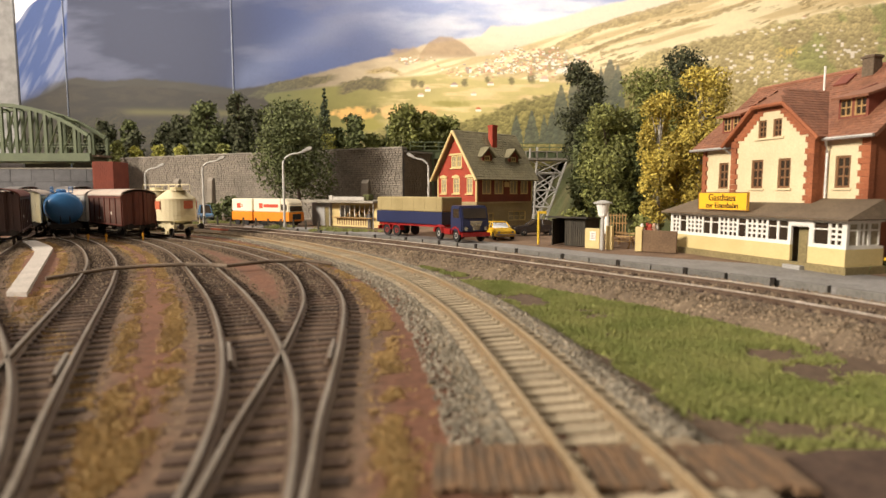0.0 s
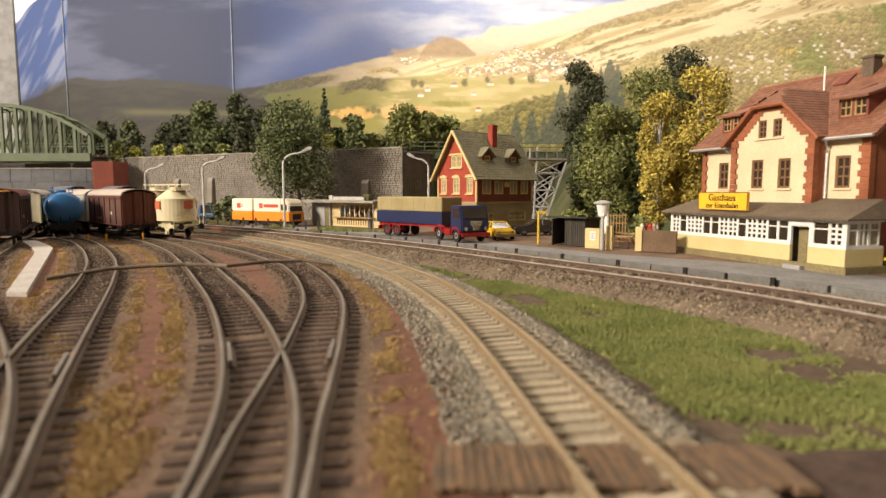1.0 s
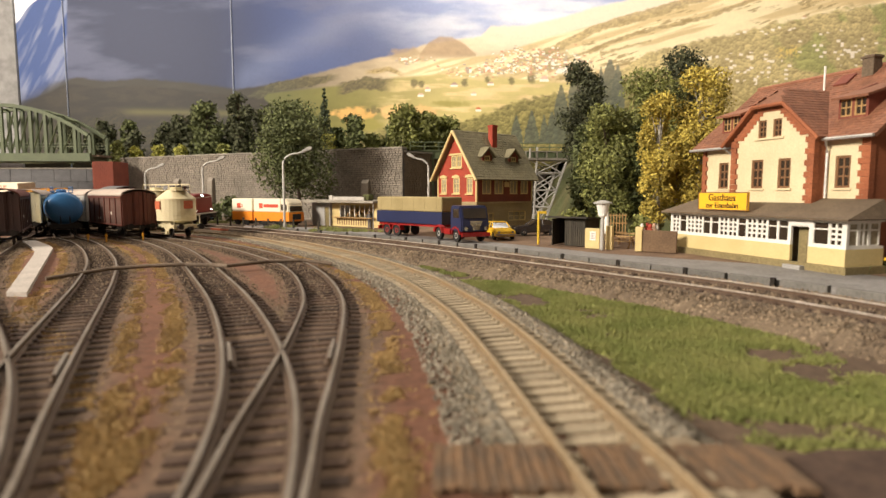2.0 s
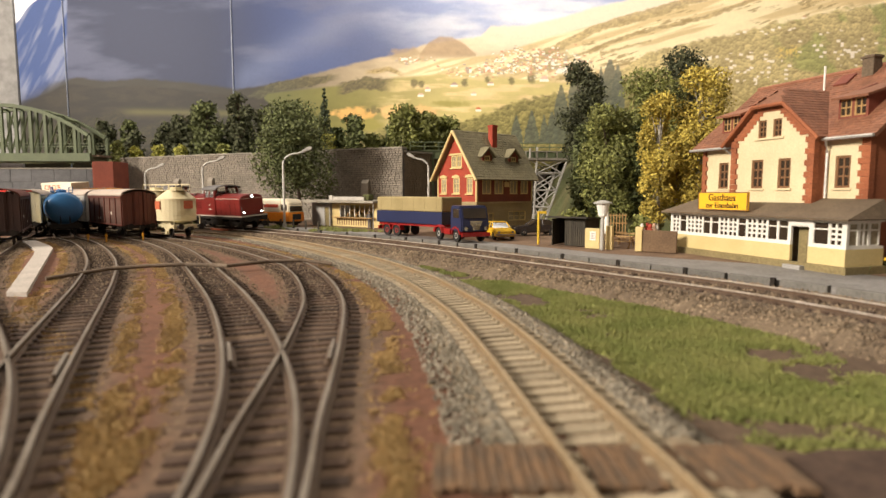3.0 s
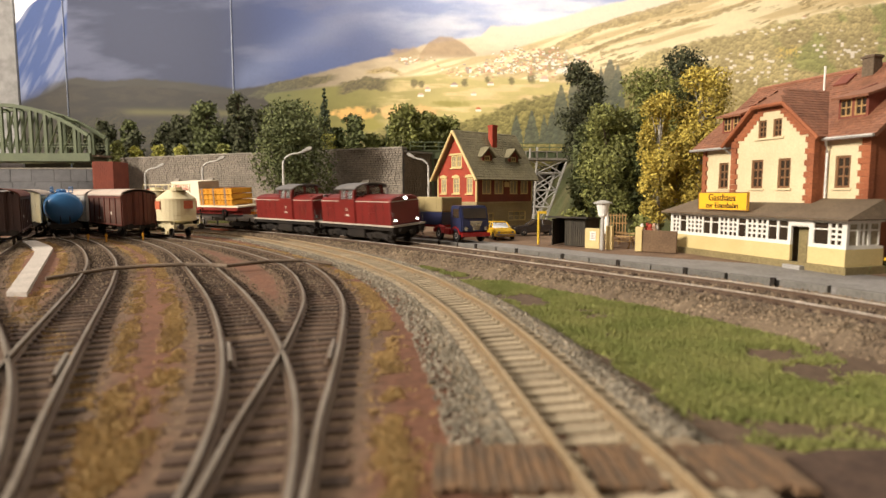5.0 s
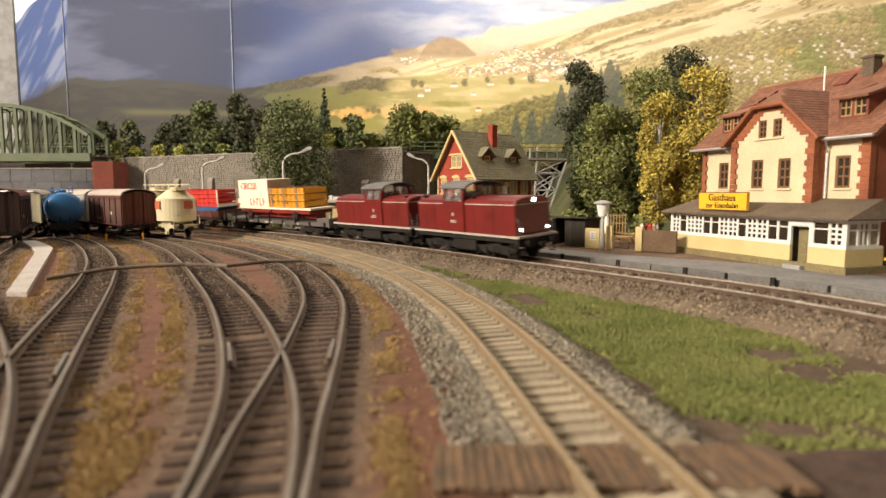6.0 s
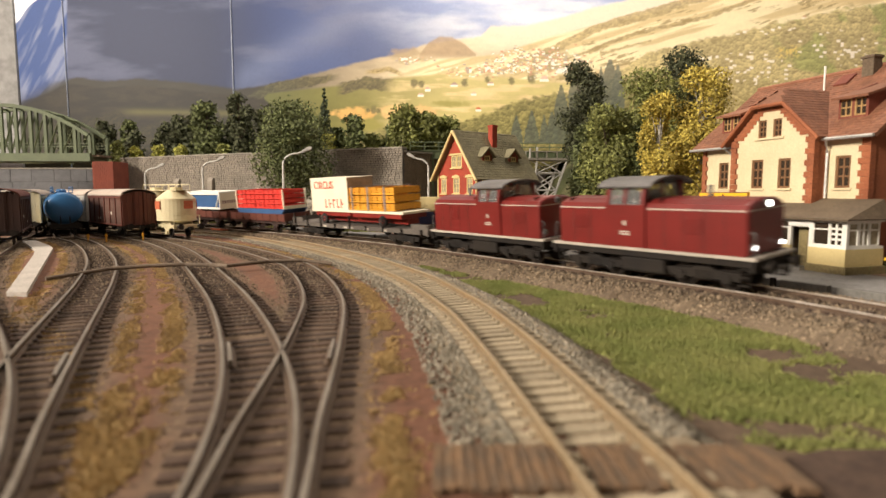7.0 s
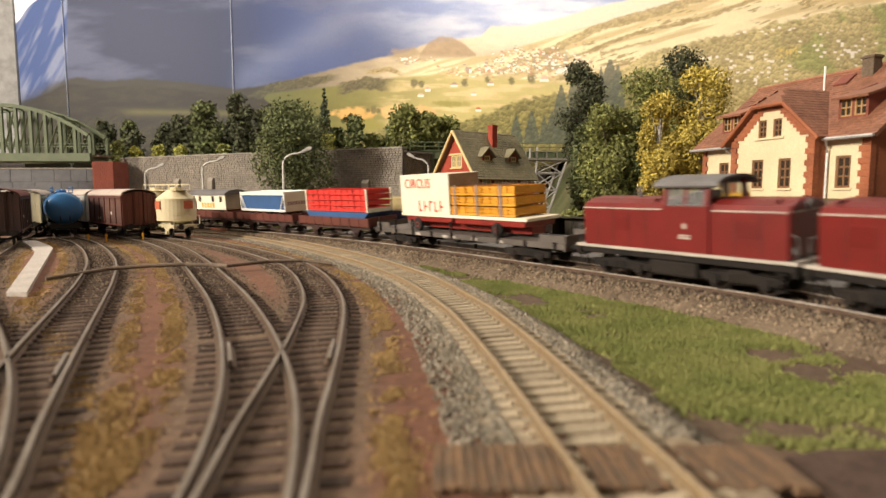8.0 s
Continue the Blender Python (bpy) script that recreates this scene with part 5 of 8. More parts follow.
        for sx in (-0.6, 0.48):
            prism(bm, [(yd + 0.12, zd + 0.3), (yd + 0.12, zd + 1.1), (yd + 1.5, zd + 1.1)], "x", xc + sx, xc + sx + 0.12)
        prism(bm, [(xc - 0.6, zd + 1.1), (xc + 0.6, zd + 1.1), (xc, zd + 1.6)], "y", yd, yd + 0.12)
        d = part("dormer", bm, "house_wood", t, "dark red dormer")
        window(d, kpose(xc, yd + 0.03, zd + 0.2), 0.64, 0.8, 2, 2, "trim_cream", "glass_dark", rim=0.09)
        bm = bmesh.new()
        for sg in (-1, 1):
            p = [(xc + sg * 0.9, yd - 0.3, zd + 0.92), (xc + sg * 0.9, yd + 1.4, zd + 0.92), (xc, yd + 2.3, zd + 1.78), (xc, yd - 0.3, zd + 1.78)]
            slab(bm, p if sg > 0 else p[::-1], 0.12)
        part("dormer_roof", bm, "tile_olive", d)
    bm = bmesh.new()
    blk(bm, 3.4, 4.0, 1.7, 2.3, RG - 2.0, RG + 0.75, 0.02)
    blk(bm, 3.34, 4.06, 1.64, 2.36, RG + 0.55, RG + 0.68)
    part("chimney", bm, "house_red", t, "red brick chimney")


red_house()


# ---- retaining wall ----
def wall_run(name, p, q, h, label, seed, stone=(0.55, 0.31), butt=(), thick=1.2, body="mortar", st="stone_wall"):
    p, q = np.array(p, float), np.array(q, float)
    ln = float(np.linalg.norm(q - p))
    rz = math.degrees(math.atan2(q[1] - p[1], q[0] - p[0]))
    t = thing(name, p[0], p[1], -0.3, rz, label, "wall", kind="structure")
    bm = bmesh.new()
    blk(bm, 0, ln, 0.06, thick, 0, h)
    part("wall_core", bm, body, t)
    rnd = random.Random(seed)
    V, F = [], []
    def stone_at(x0, x1, z0, z1, y0, d):
        k = len(V)
        b = 0.03
        for x, z, y in ((x0, z0, y0), (x1, z0, y0), (x1, z1, y0), (x0, z1, y0), (x0 + b, z0 + b, y0 - d), (x1 - b, z0 + b, y0 - d), (x1 - b, z1 - b, y0 - d), (x0 + b, z1 - b, y0 - d)):
            V.append((x, y, z))
        F.extend([(k + 4, k + 5, k + 6, k + 7), (k, k + 1, k + 5, k + 4), (k + 1, k + 2, k + 6, k + 5), (k + 2, k + 3, k + 7, k + 6), (k + 3, k, k + 4, k + 7)])
    z, row = 0.0, 0
    while z < h - 0.1:
        hh = min(stone[1] * rnd.uniform(0.9, 1.1), h - z)
        x = -stone[0] * rnd.random()
        while x < ln:
            w = stone[0] * rnd.uniform(0.7, 1.35)
            a, b = max(0, x), min(ln, x + w)
            if b - a > 0.1:
                stone_at(a, b - 0.035, z, z + hh - 0.035, 0.06, rnd.uniform(0.05, 0.13))
            x += w
        z += hh
        row += 1
    raw("wall_stones", V, F, st, t, "grey stone blocks in courses")
    bm = bmesh.new()
    x = 0.0
    while x < ln:
        w = min(1.3, ln - x)
        blk(bm, x, x + w - 0.03, -0.14, thick + 0.05, h, h + 0.22 + rnd.uniform(-.02, .03))
        x += 1.3
    part("cap_stones", bm, "cap_stone", t)
    for bx, bh in butt:
        bm = bmesh.new()
        prism(bm, [(0.0, 0), (-0.9, 0), (-0.55, bh - 0.5), (-0.2, bh), (0.0, bh)], "x", bx - 0.55, bx + 0.55)
        part("buttress", bm, "stone_wall", t, "sloping stone buttress")
    return t


wall_run("retaining_wall", (-57, 106), (-5.4, 80), 10.1, "tall grey stone retaining wall with buttresses", 4, butt=[(14.5, 6.5), (22.3, 6.6), (45.0, 6.2), (52.0, 6.0)])
wall_run("wing_wall", (-5.3, 80.3), (5.5, 92), 9.6, "dark stone wing wall", 5, st="felt_brown")
# the far wall's shade is painted by its darker concrete
wall_run("far_wall", (-98, 122), (-62, 124), 9.0, "grey concrete wall under the bridge, shade painted into its colour", 6, stone=(4.0, 3.0), st="shade_concrete", body="shade_concrete", butt=[(k * 2.0 + 6, 4.6) for k in range(14)])


def plateau():
    xs, ys = np.linspace(-110, 60, 100), np.linspace(0, 1, 16)
    V, F = [], []
    for i, x in enumerate(xs):
        y0 = np.interp(x, (-110, -61, -57, -5.4, 5, 20, 60), (126, 125.5, 107, 81, 92, 100, 110))
        for j, f in enumerate(ys):
            z = 9.6 + 0.7 * fbm(np.array(x * 0.2), np.array(f * 6), 90) + 2.0 * f
            V.append((x, y0 + (138 - y0) * f, float(z)))
    n = len(ys)
    for i in range(len(xs) - 1):
        for j in range(n - 1):
            F.append((i * n + j, (i + 1) * n + j, (i + 1) * n + j + 1, i * n + j + 1))
    tagged(raw("upper_ground", V, F, "plateau"), "rough grassy ground above the retaining wall", "ground", kind="structure")


plateau()


def hillside():
    """The green bank behind the sheds and the inn."""
    xs, ys = np.linspace(7, 75, 90), np.linspace(46, 120, 70)
    X, Y = np.meshgrid(xs, ys)
    foot = 53 + 0.0 * X
    crest = np.where(X < 16, 60, 58)
    h = 9.5 * smoothstep(0, 26, (Y - 52) + 0.35 * (X - 14)) * smoothstep(12, 20, X - 0.05 * (Y - 52))
    Z = PLAT - 0.15 + h + 0.8 * (fbm(X * 0.3, Y * 0.3, 77) - 0.5) * (h > 0.1)
    idx = np.arange(X.size).reshape(X.shape)
    f = np.c_[idx[:-1, :-1].ravel(), idx[:-1, 1:].ravel(), idx[1:, 1:].ravel(), idx[1:, :-1].ravel()]
    tagged(raw("bank", np.c_[X.ravel(), Y.ravel(), Z.ravel()], f.tolist(), "slope_green"), "green overgrown bank behind the station", "bank", kind="structure")


hillside()


# ---- railway vehicles: x forwards, z from the rail's top ----
SHORT = 0.87
SPIN = []  # wheelsets that turn: (object, x, radius, height)


def wheelset(parent, x, r=0.48, name="wheelset", spin=False):
    bm = bmesh.new()
    for sg in (-1, 1):
        lathe(bm, [(r + 0.05, sg * 0.69), (r, sg * 0.73), (r, sg * 0.80), (r * 0.82, sg * 0.81), (r * 0.78, sg * 0.77), (0.14, sg * 0.78), (0.12, sg * 0.84)], 18, 0, 0, "y")
        for k in range(4):
            a = k * math.pi / 2 + 0.3
            tube(bm, [(0.12 * math.cos(a), sg * 0.80, 0.12 * math.sin(a)), (r * 0.74 * math.cos(a), sg * 0.80, r * 0.74 * math.sin(a))], 0.035, 4)
    tube(bm, [(0, -0.7, 0), (0, 0.7, 0)], 0.08, 8)
    ob = part(name, bm, "wheel", parent, at=kpose(x, 0, r))
    if spin:
        SPIN.append((ob, x, r))
    return ob


def buffers(parent, x, sg, z=1.05):
    for y in (-0.875, 0.875):
        bm = bmesh.new()
        lathe(bm, [(0.13, x - sg * 0.02), (0.11, x + sg * 0.32)], 10, y, z, "x")
        lathe(bm, [(0.10, x + sg * 0.32), (0.25, x + sg * 0.50), (0.25, x + sg * 0.56)], 14, y, z, "x")
        part("buffer", bm, "dark_iron", parent)
    bm = bmesh.new()
    blk(bm, min(x, x + sg * 0.55), max(x, x + sg * 0.55), -0.09, 0.09, 0.85, 1.0)
    blk(bm, min(x + sg * 0.5, x + sg * 0.62), max(x + sg * 0.5, x + sg * 0.62), -0.16, 0.16, 0.75, 1.05)
    part("coupling", bm, "dark_iron", parent)


def bogie(parent, xc, wb, spin, name="bogie"):
    bm = bmesh.new()
    for y in (-1.02, 1.02):
        prism(bm, [(xc - wb / 2 - 0.6, 0.42), (xc + wb / 2 + 0.6, 0.42), (xc + wb / 2 + 0.7, 0.72), (xc + 0.5, 0.78), (xc + 0.4, 0.88), (xc - 0.4, 0.88), (xc - 0.5, 0.78), (xc - wb / 2 - 0.7, 0.72)], "y", y - 0.09, y + 0.09)
        for q in (-wb / 2, wb / 2):
            blk(bm, xc + q - 0.22, xc + q + 0.22, y - 0.17, y + 0.17, 0.30, 0.66, 0.03)
        for q in (-0.35, -0.12, 0.12, 0.35):
            tube(bm, [(xc + q, y * 1.06, 0.36), (xc + q, y * 1.06, 0.72)], 0.08, 6)
    blk(bm, xc - 0.3, xc + 0.3, -0.95, 0.95, 0.55, 0.95)
    part(name, bm, "dark_iron", parent)
    for q in (-wb / 2, wb / 2):
        wheelset(parent, xc + q, 0.47, spin=spin)


def running_gear(parent, length, wb, spin=False, mats="dark_iron", z=1.0):
    """Frame, axle boxes, springs and buffers of a two-axle wagon."""
    h = length / 2
    bm = bmesh.new()
    for y in (-1.1, 1.1):
        blk(bm, -h + 0.05, h - 0.05, y - 0.06, y + 0.06, z - 0.12, z + 0.14)
    for x in (-h, h - 0.12):
        blk(bm, x, x + 0.12, -1.28, 1.28, z - 0.16, z + 0.16)
    part("underframe", bm, mats, parent)
    for q in (-wb / 2, wb / 2):
        bm = bmesh.new()
        for y in (-1.06, 1.06):
            prism(bm, [(q - 0.42, z - 0.12), (q - 0.20, 0.32), (q + 0.20, 0.32), (q + 0.42, z - 0.12)], "y", y - 0.03, y + 0.03)
            blk(bm, q - 0.16, q + 0.16, y - 0.16, y + 0.16, 0.32, 0.64, 0.03)
            tube(bm, [(q - 0.62, y * 1.02, z - 0.18), (q - 0.3, y * 1.02, 0.74), (q, y * 1.02, 0.68), (q + 0.3, y * 1.02, 0.74), (q + 0.62, y * 1.02, z - 0.18)], 0.05, 5)
        part("axle_guard", bm, mats, parent)
        wheelset(parent, q, 0.48, spin=spin)
    bm = bmesh.new()
    for y in (-0.98, 0.98):
        tube(bm, [(-wb / 2 + 0.7, y, 0.42), (wb / 2 - 0.7, y, 0.42)], 0.04, 5)
    blk(bm, -0.5, 0.5, -0.7, 0.7, 0.55, z - 0.1)
    part("brake_gear", bm, mats, parent)
    for sg in (-1, 1):
        buffers(parent, sg * h, sg)


def diesel(name, label, light):
    t = thing(name, 0, 0, RAIL_Z, 0, label, "locomotive", group="train")
    # frame with walkway
    bm = bmesh.new()
    blk(bm, -5.55, 5.55, -1.35, 1.35, 1.02, 1.30, 0.03)
    for sg in (-1, 1):
        blk(bm, sg * 5.5 - 0.1, sg * 5.5 + 0.1, -1.45, 1.45, 0.85, 1.36, 0.03)
    part("frame", bm, "dark_iron", t, "black frame")
    bm = bmesh.new()
    for y in (-1.46, 1.42):
        blk(bm, -5.62, 5.62, y, y + 0.04, 1.30, 1.42)
    for x in (-5.66, 5.62):
        blk(bm, x, x + 0.04, -1.46, 1.46, 1.30, 1.42)
    blk(bm, -5.62, 5.62, -1.42, 1.42, 1.32, 1.40)
    part("walkway", bm, "loco_line", t, "pale grey walkway edge")
    def hood(nm, x0, x1):
        prof = [(-1.34, 1.41), (1.34, 1.41), (1.34, 3.02), (1.20, 3.28), (0.75, 3.44), (0, 3.50), (-0.75, 3.44), (-1.20, 3.28), (-1.34, 3.02)]
        bm = bmesh.new()
        prism(bm, prof, "x", x0, x1)
        es = [e for e in bm.edges if all(abs(v.co.x - (x1 if x1 > 1 else x0)) < 1e-4 for v in e.verts)]
        bmesh.ops.bevel(bm, geom=es, offset=0.14, segments=3, affect="EDGES", profile=0.5)
        ob = part(nm, bm, "loco_red", t, "dark red engine hood")
        bm = bmesh.new()
        for y in (-1.362, 1.342):
            blk(bm, x0 + 0.1, x1 - 0.1, y, y + 0.02, 3.04, 3.09)
        xx = x1 + 0.002 if x1 > 1 else x0 - 0.018
        blk(bm, xx, xx + 0.016, -1.2, 1.2, 3.04, 3.09)
        part("trim_line", bm, "loco_line", ob)
        bm = bmesh.new()
        n = int((x1 - x0) / 0.9)
        for k in range(1, n):
            x = x0 + (x1 - x0) * k / n
            for y in (-1.352, 1.340):
                blk(bm, x - 0.012, x + 0.012, y, y + 0.012, 1.5, 2.98)
        blk(bm, x0 + 0.6, x0 + 0.62, -1.1, 1.1, 3.30, 3.46)
        part("door_joint", bm, "wagon_dark", ob)
        bm = bmesh.new()
        for k in range(7):
            z = 2.15 + 0.09 * k
            for y in (-1.37, 1.35):
                blk(bm, (x0 + x1) / 2 - 0.45, (x0 + x1) / 2 + 0.45, y, y + 0.02, z, z + 0.045)
        part("louvre", bm, "loco_red", ob)
        return ob
    hood("front_hood", 0.35, 5.25)
    hood("rear_hood", -5.25, -1.95)
    # cab
    bm = bmesh.new()
    prism(bm, [(-1.44, 1.41), (1.44, 1.41), (1.44, 3.22), (-1.44, 3.22)], "x", -1.95, 0.35)
    cab = part("cab", bm, "loco_red", t, "dark red driver's cab")
    bm = bmesh.new()
    def lean(z):
        return 1.44 - 0.16 * (z - 3.22) / 0.85
    for sx in (-1.92, 0.13):
        for sy in (-1, 1):
            p = [(sy * lean(3.2), 3.2), (sy * (lean(3.2) - 0.22), 3.2), (sy * (lean(4.1) - 0.22), 4.1), (sy * lean(4.1), 4.1)]
            prism(bm, p, "x", sx, sx + 0.2)
        blk(bm, sx + 0.04, sx + 0.12, -0.08, 0.08, 3.2, 4.1)
    for sy in (-1, 1):
        p = [(sy * lean(3.2), 3.2), (sy * (lean(3.2) - 0.06), 3.2), (sy * (lean(4.1) - 0.06), 4.1), (sy * lean(4.1), 4.1)]
        prism(bm, p, "x", -0.88, -0.74)
    part("window_post", bm, "loco_red", cab)
    bm = bmesh.new()
    for sy in (-1, 1):
        p = [(sy * (lean(3.2) - 0.05), 3.2), (sy * (lean(3.2) - 0.09), 3.2), (sy * (lean(4.05) - 0.09), 4.05), (sy * (lean(4.05) - 0.05), 4.05)]
        prism(bm, p, "x", -1.72, 0.13)
    for sx in (-1.84, 0.21):
        blk(bm, sx, sx + 0.03, -1.2, 1.2, 3.45, 4.05)
    part("cab_window", bm, "cab_glass", cab, "glass cab windows")
    bm = bmesh.new()
    blk(bm, -1.5, 0.0, -1.0, 1.0, 3.22, 3.35)
    blk(bm, -0.95, -0.65, -0.9, 0.9, 3.3, 3.7)
    part("cab_desk", bm, "wagon_dark", cab)
    arc = [(1.50 * math.cos(a), 3.96 + 0.40 * math.sin(a)) for a in np.linspace(0.12, math.pi - 0.12, 13)]
    low = [(p[0] * 0.97, p[1] - 0.08) for p in arc[::-1]]
    bm = bmesh.new()
    prism(bm, arc + low, "x", -2.35, 0.75)
    part("cab_roof", bm, "loco_grey", t, "grey arched cab roof", smooth=False)
    # soft grey lettering bars on the cab side
    bm = bmesh.new()
    for y in (-1.462, 1.45):
        for z, w in ((2.35, 0.16), (2.05, 0.55), (1.95, 0.6)):
            blk(bm, -0.8 - w / 2, -0.8 + w / 2, y, y + 0.012, z, z + 0.06 if z < 2.3 else z + 0.2)
    part("side_plate", bm, "loco_line", cab, "pale number bars")
    bm = bmesh.new()
    lathe(bm, [(0.10, 3.45), (0.10, 3.85), (0.13, 3.86), (0.13, 3.92)], 10, 2.5, 0.3)
    part("exhaust", bm, "loco_grey", t)
    for x in (-3.1, 3.1):
        bogie(t, x, 2.2, True)
    bm = bmesh.new()
    blk(bm, -1.25, 1.25, -1.25, 1.25, 0.35, 1.02, 0.1)
    part("fuel_tank", bm, "dark_iron", t)
    bm = bmesh.new()
    for sx in (-5.2, 5.0):
        for sy in (-1, 1):
            for z in (0.35, 0.65, 0.95):
                blk(bm, sx, sx + 0.35, sy * 1.38 - 0.08, sy * 1.38 + 0.08, z, z + 0.04)
            blk(bm, sx - 0.03, sx, sy * 1.40 - 0.03, sy * 1.40 + 0.03, 0.35, 1.05)
            blk(bm, sx + 0.35, sx + 0.38, sy * 1.40 - 0.03, sy * 1.40 + 0.03, 0.35, 1.05)
    part("steps", bm, "dark_iron", t)
    bm = bmesh.new()
    for sx in (-5.55, 5.55):
        for sy in (-1.3, 1.3):
            tube(bm, [(sx, sy, 1.4), (sx, sy, 2.2), (sx * 0.985, sy, 2.3), (sx * 0.96, sy, 2.3)], 0.025, 5)
    part("handrail", bm, "loco_grey", t)
    for sg in (-1, 1):
        buffers(t, sg * 5.5, sg)
    for sg in (1, -1):
        for y, z, r in ((-0.98, 1.72, 0.10), (0.98, 1.72, 0.10), (0, 3.26, 0.13)):
            x = sg * 5.24
            bm = bmesh.new()
            lathe(bm, [(r + 0.05, x - sg * 0.05), (r + 0.05, x + sg * 0.09), (r + 0.01, x + sg * 0.10)], 14, y, z, "x")
            h = part("headlight", bm, "loco_grey", t)
            bm = bmesh.new()
            lathe(bm, [(r, x + sg * 0.08), (r * 0.7, x + sg * 0.13), (0.02, x + sg * 0.15)], 14, y, z, "x")
            part("lens", bm, "lamp_glow" if (light and sg > 0) else "glass_dark", h, "glowing white lamp" if (light and sg > 0) else "")
    # the model is a little shorter than its prototype
    for ob in t.children_recursive:
        if ob.name.startswith("wheelset"):
            ob.location.x *= SHORT
        else:
            for v in ob.data.vertices:
                v.co.x *= SHORT
    for i, (ob, x, r) in enumerate(SPIN):
        if ob.parent is t:
            SPIN[i] = (ob, x * SHORT, r)
    return t


M["cab_glass"] = bpy.data.materials.new("cab_glass")
M["cab_glass"].use_nodes = True
_b = M["cab_glass"].node_tree.nodes["Principled BSDF"]
_b.inputs["Base Color"].default_value = (0.9, 0.92, 0.9, 1)
_b.inputs["Transmission Weight"].default_value = 0.9
_b.inputs["Roughness"].default_value = 0.05
_b.inputs["IOR"].default_value = 1.2

loco_a = diesel("diesel_locomotive", "dark red diesel locomotive with lit headlights and grey cab roof", True)
loco_b = diesel("diesel_locomotive", "dark red diesel locomotive coupled behind its twin", False)


def crates(parent, name, x0, x1, y0, y1, z0, z1, nx, nz, material, label):
    """Stacked slatted seat sections: posts and rails in rows."""
    w, h = (x1 - x0) / nx, (z1 - z0) / nz
    for i in range(nx):
        for j in range(nz):
            bm = bmesh.new()
            a, b, c, d = x0 + i * w + 0.03, x0 + (i + 1) * w - 0.03, z0 + j * h + 0.02, z0 + (j + 1) * h - 0.03
            for k in range(3):
                zz = c + (d - c) * k / 3
                blk(bm, a, b, y0 + 0.02 * k, y0 + 0.09 + 0.02 * k, zz, zz + (d - c) * 0.26)
                blk(bm, a, b, y1 - 0.09 - 0.02 * k, y1 - 0.02 * k, zz, zz + (d - c) * 0.26)
            for k in range(7):
                yy = y0 + 0.12 + (y1 - y0 - 0.3) * k / 6
                blk(bm, a, b, yy, yy + 0.08, c + 0.02, d - 0.05)
            for xx in (a, (a + b) / 2, b - 0.07):
                blk(bm, xx, xx + 0.07, y0 - 0.03, y1 + 0.03, c + 0.1, d - 0.02)
            part(name, bm, material, parent, label)


def small_wheel(parent, x, y, z, r, hub, name="road_wheel"):
    bm = bmesh.new()
    sg = 1 if y > 0 else -1
    lathe(bm, [(r * 0.6, y - 0.12), (r * 0.96, y - 0.12), (r, y - 0.06), (r, y + 0.06), (r * 0.96, y + 0.12), (r * 0.6, y + 0.12)], 18, x, z, "y")
    ob = part(name, bm, "rubber", parent, "black rubber tyre")
    bm = bmesh.new()
    lathe(bm, [(r * 0.62, y - 0.10), (r * 0.62, y + sg * 0.10), (r * 0.35, y + sg * 0.13), (r * 0.2, y + sg * 0.11)], 14, x, z, "y")
    part("hub", bm, hub, ob)
    return ob


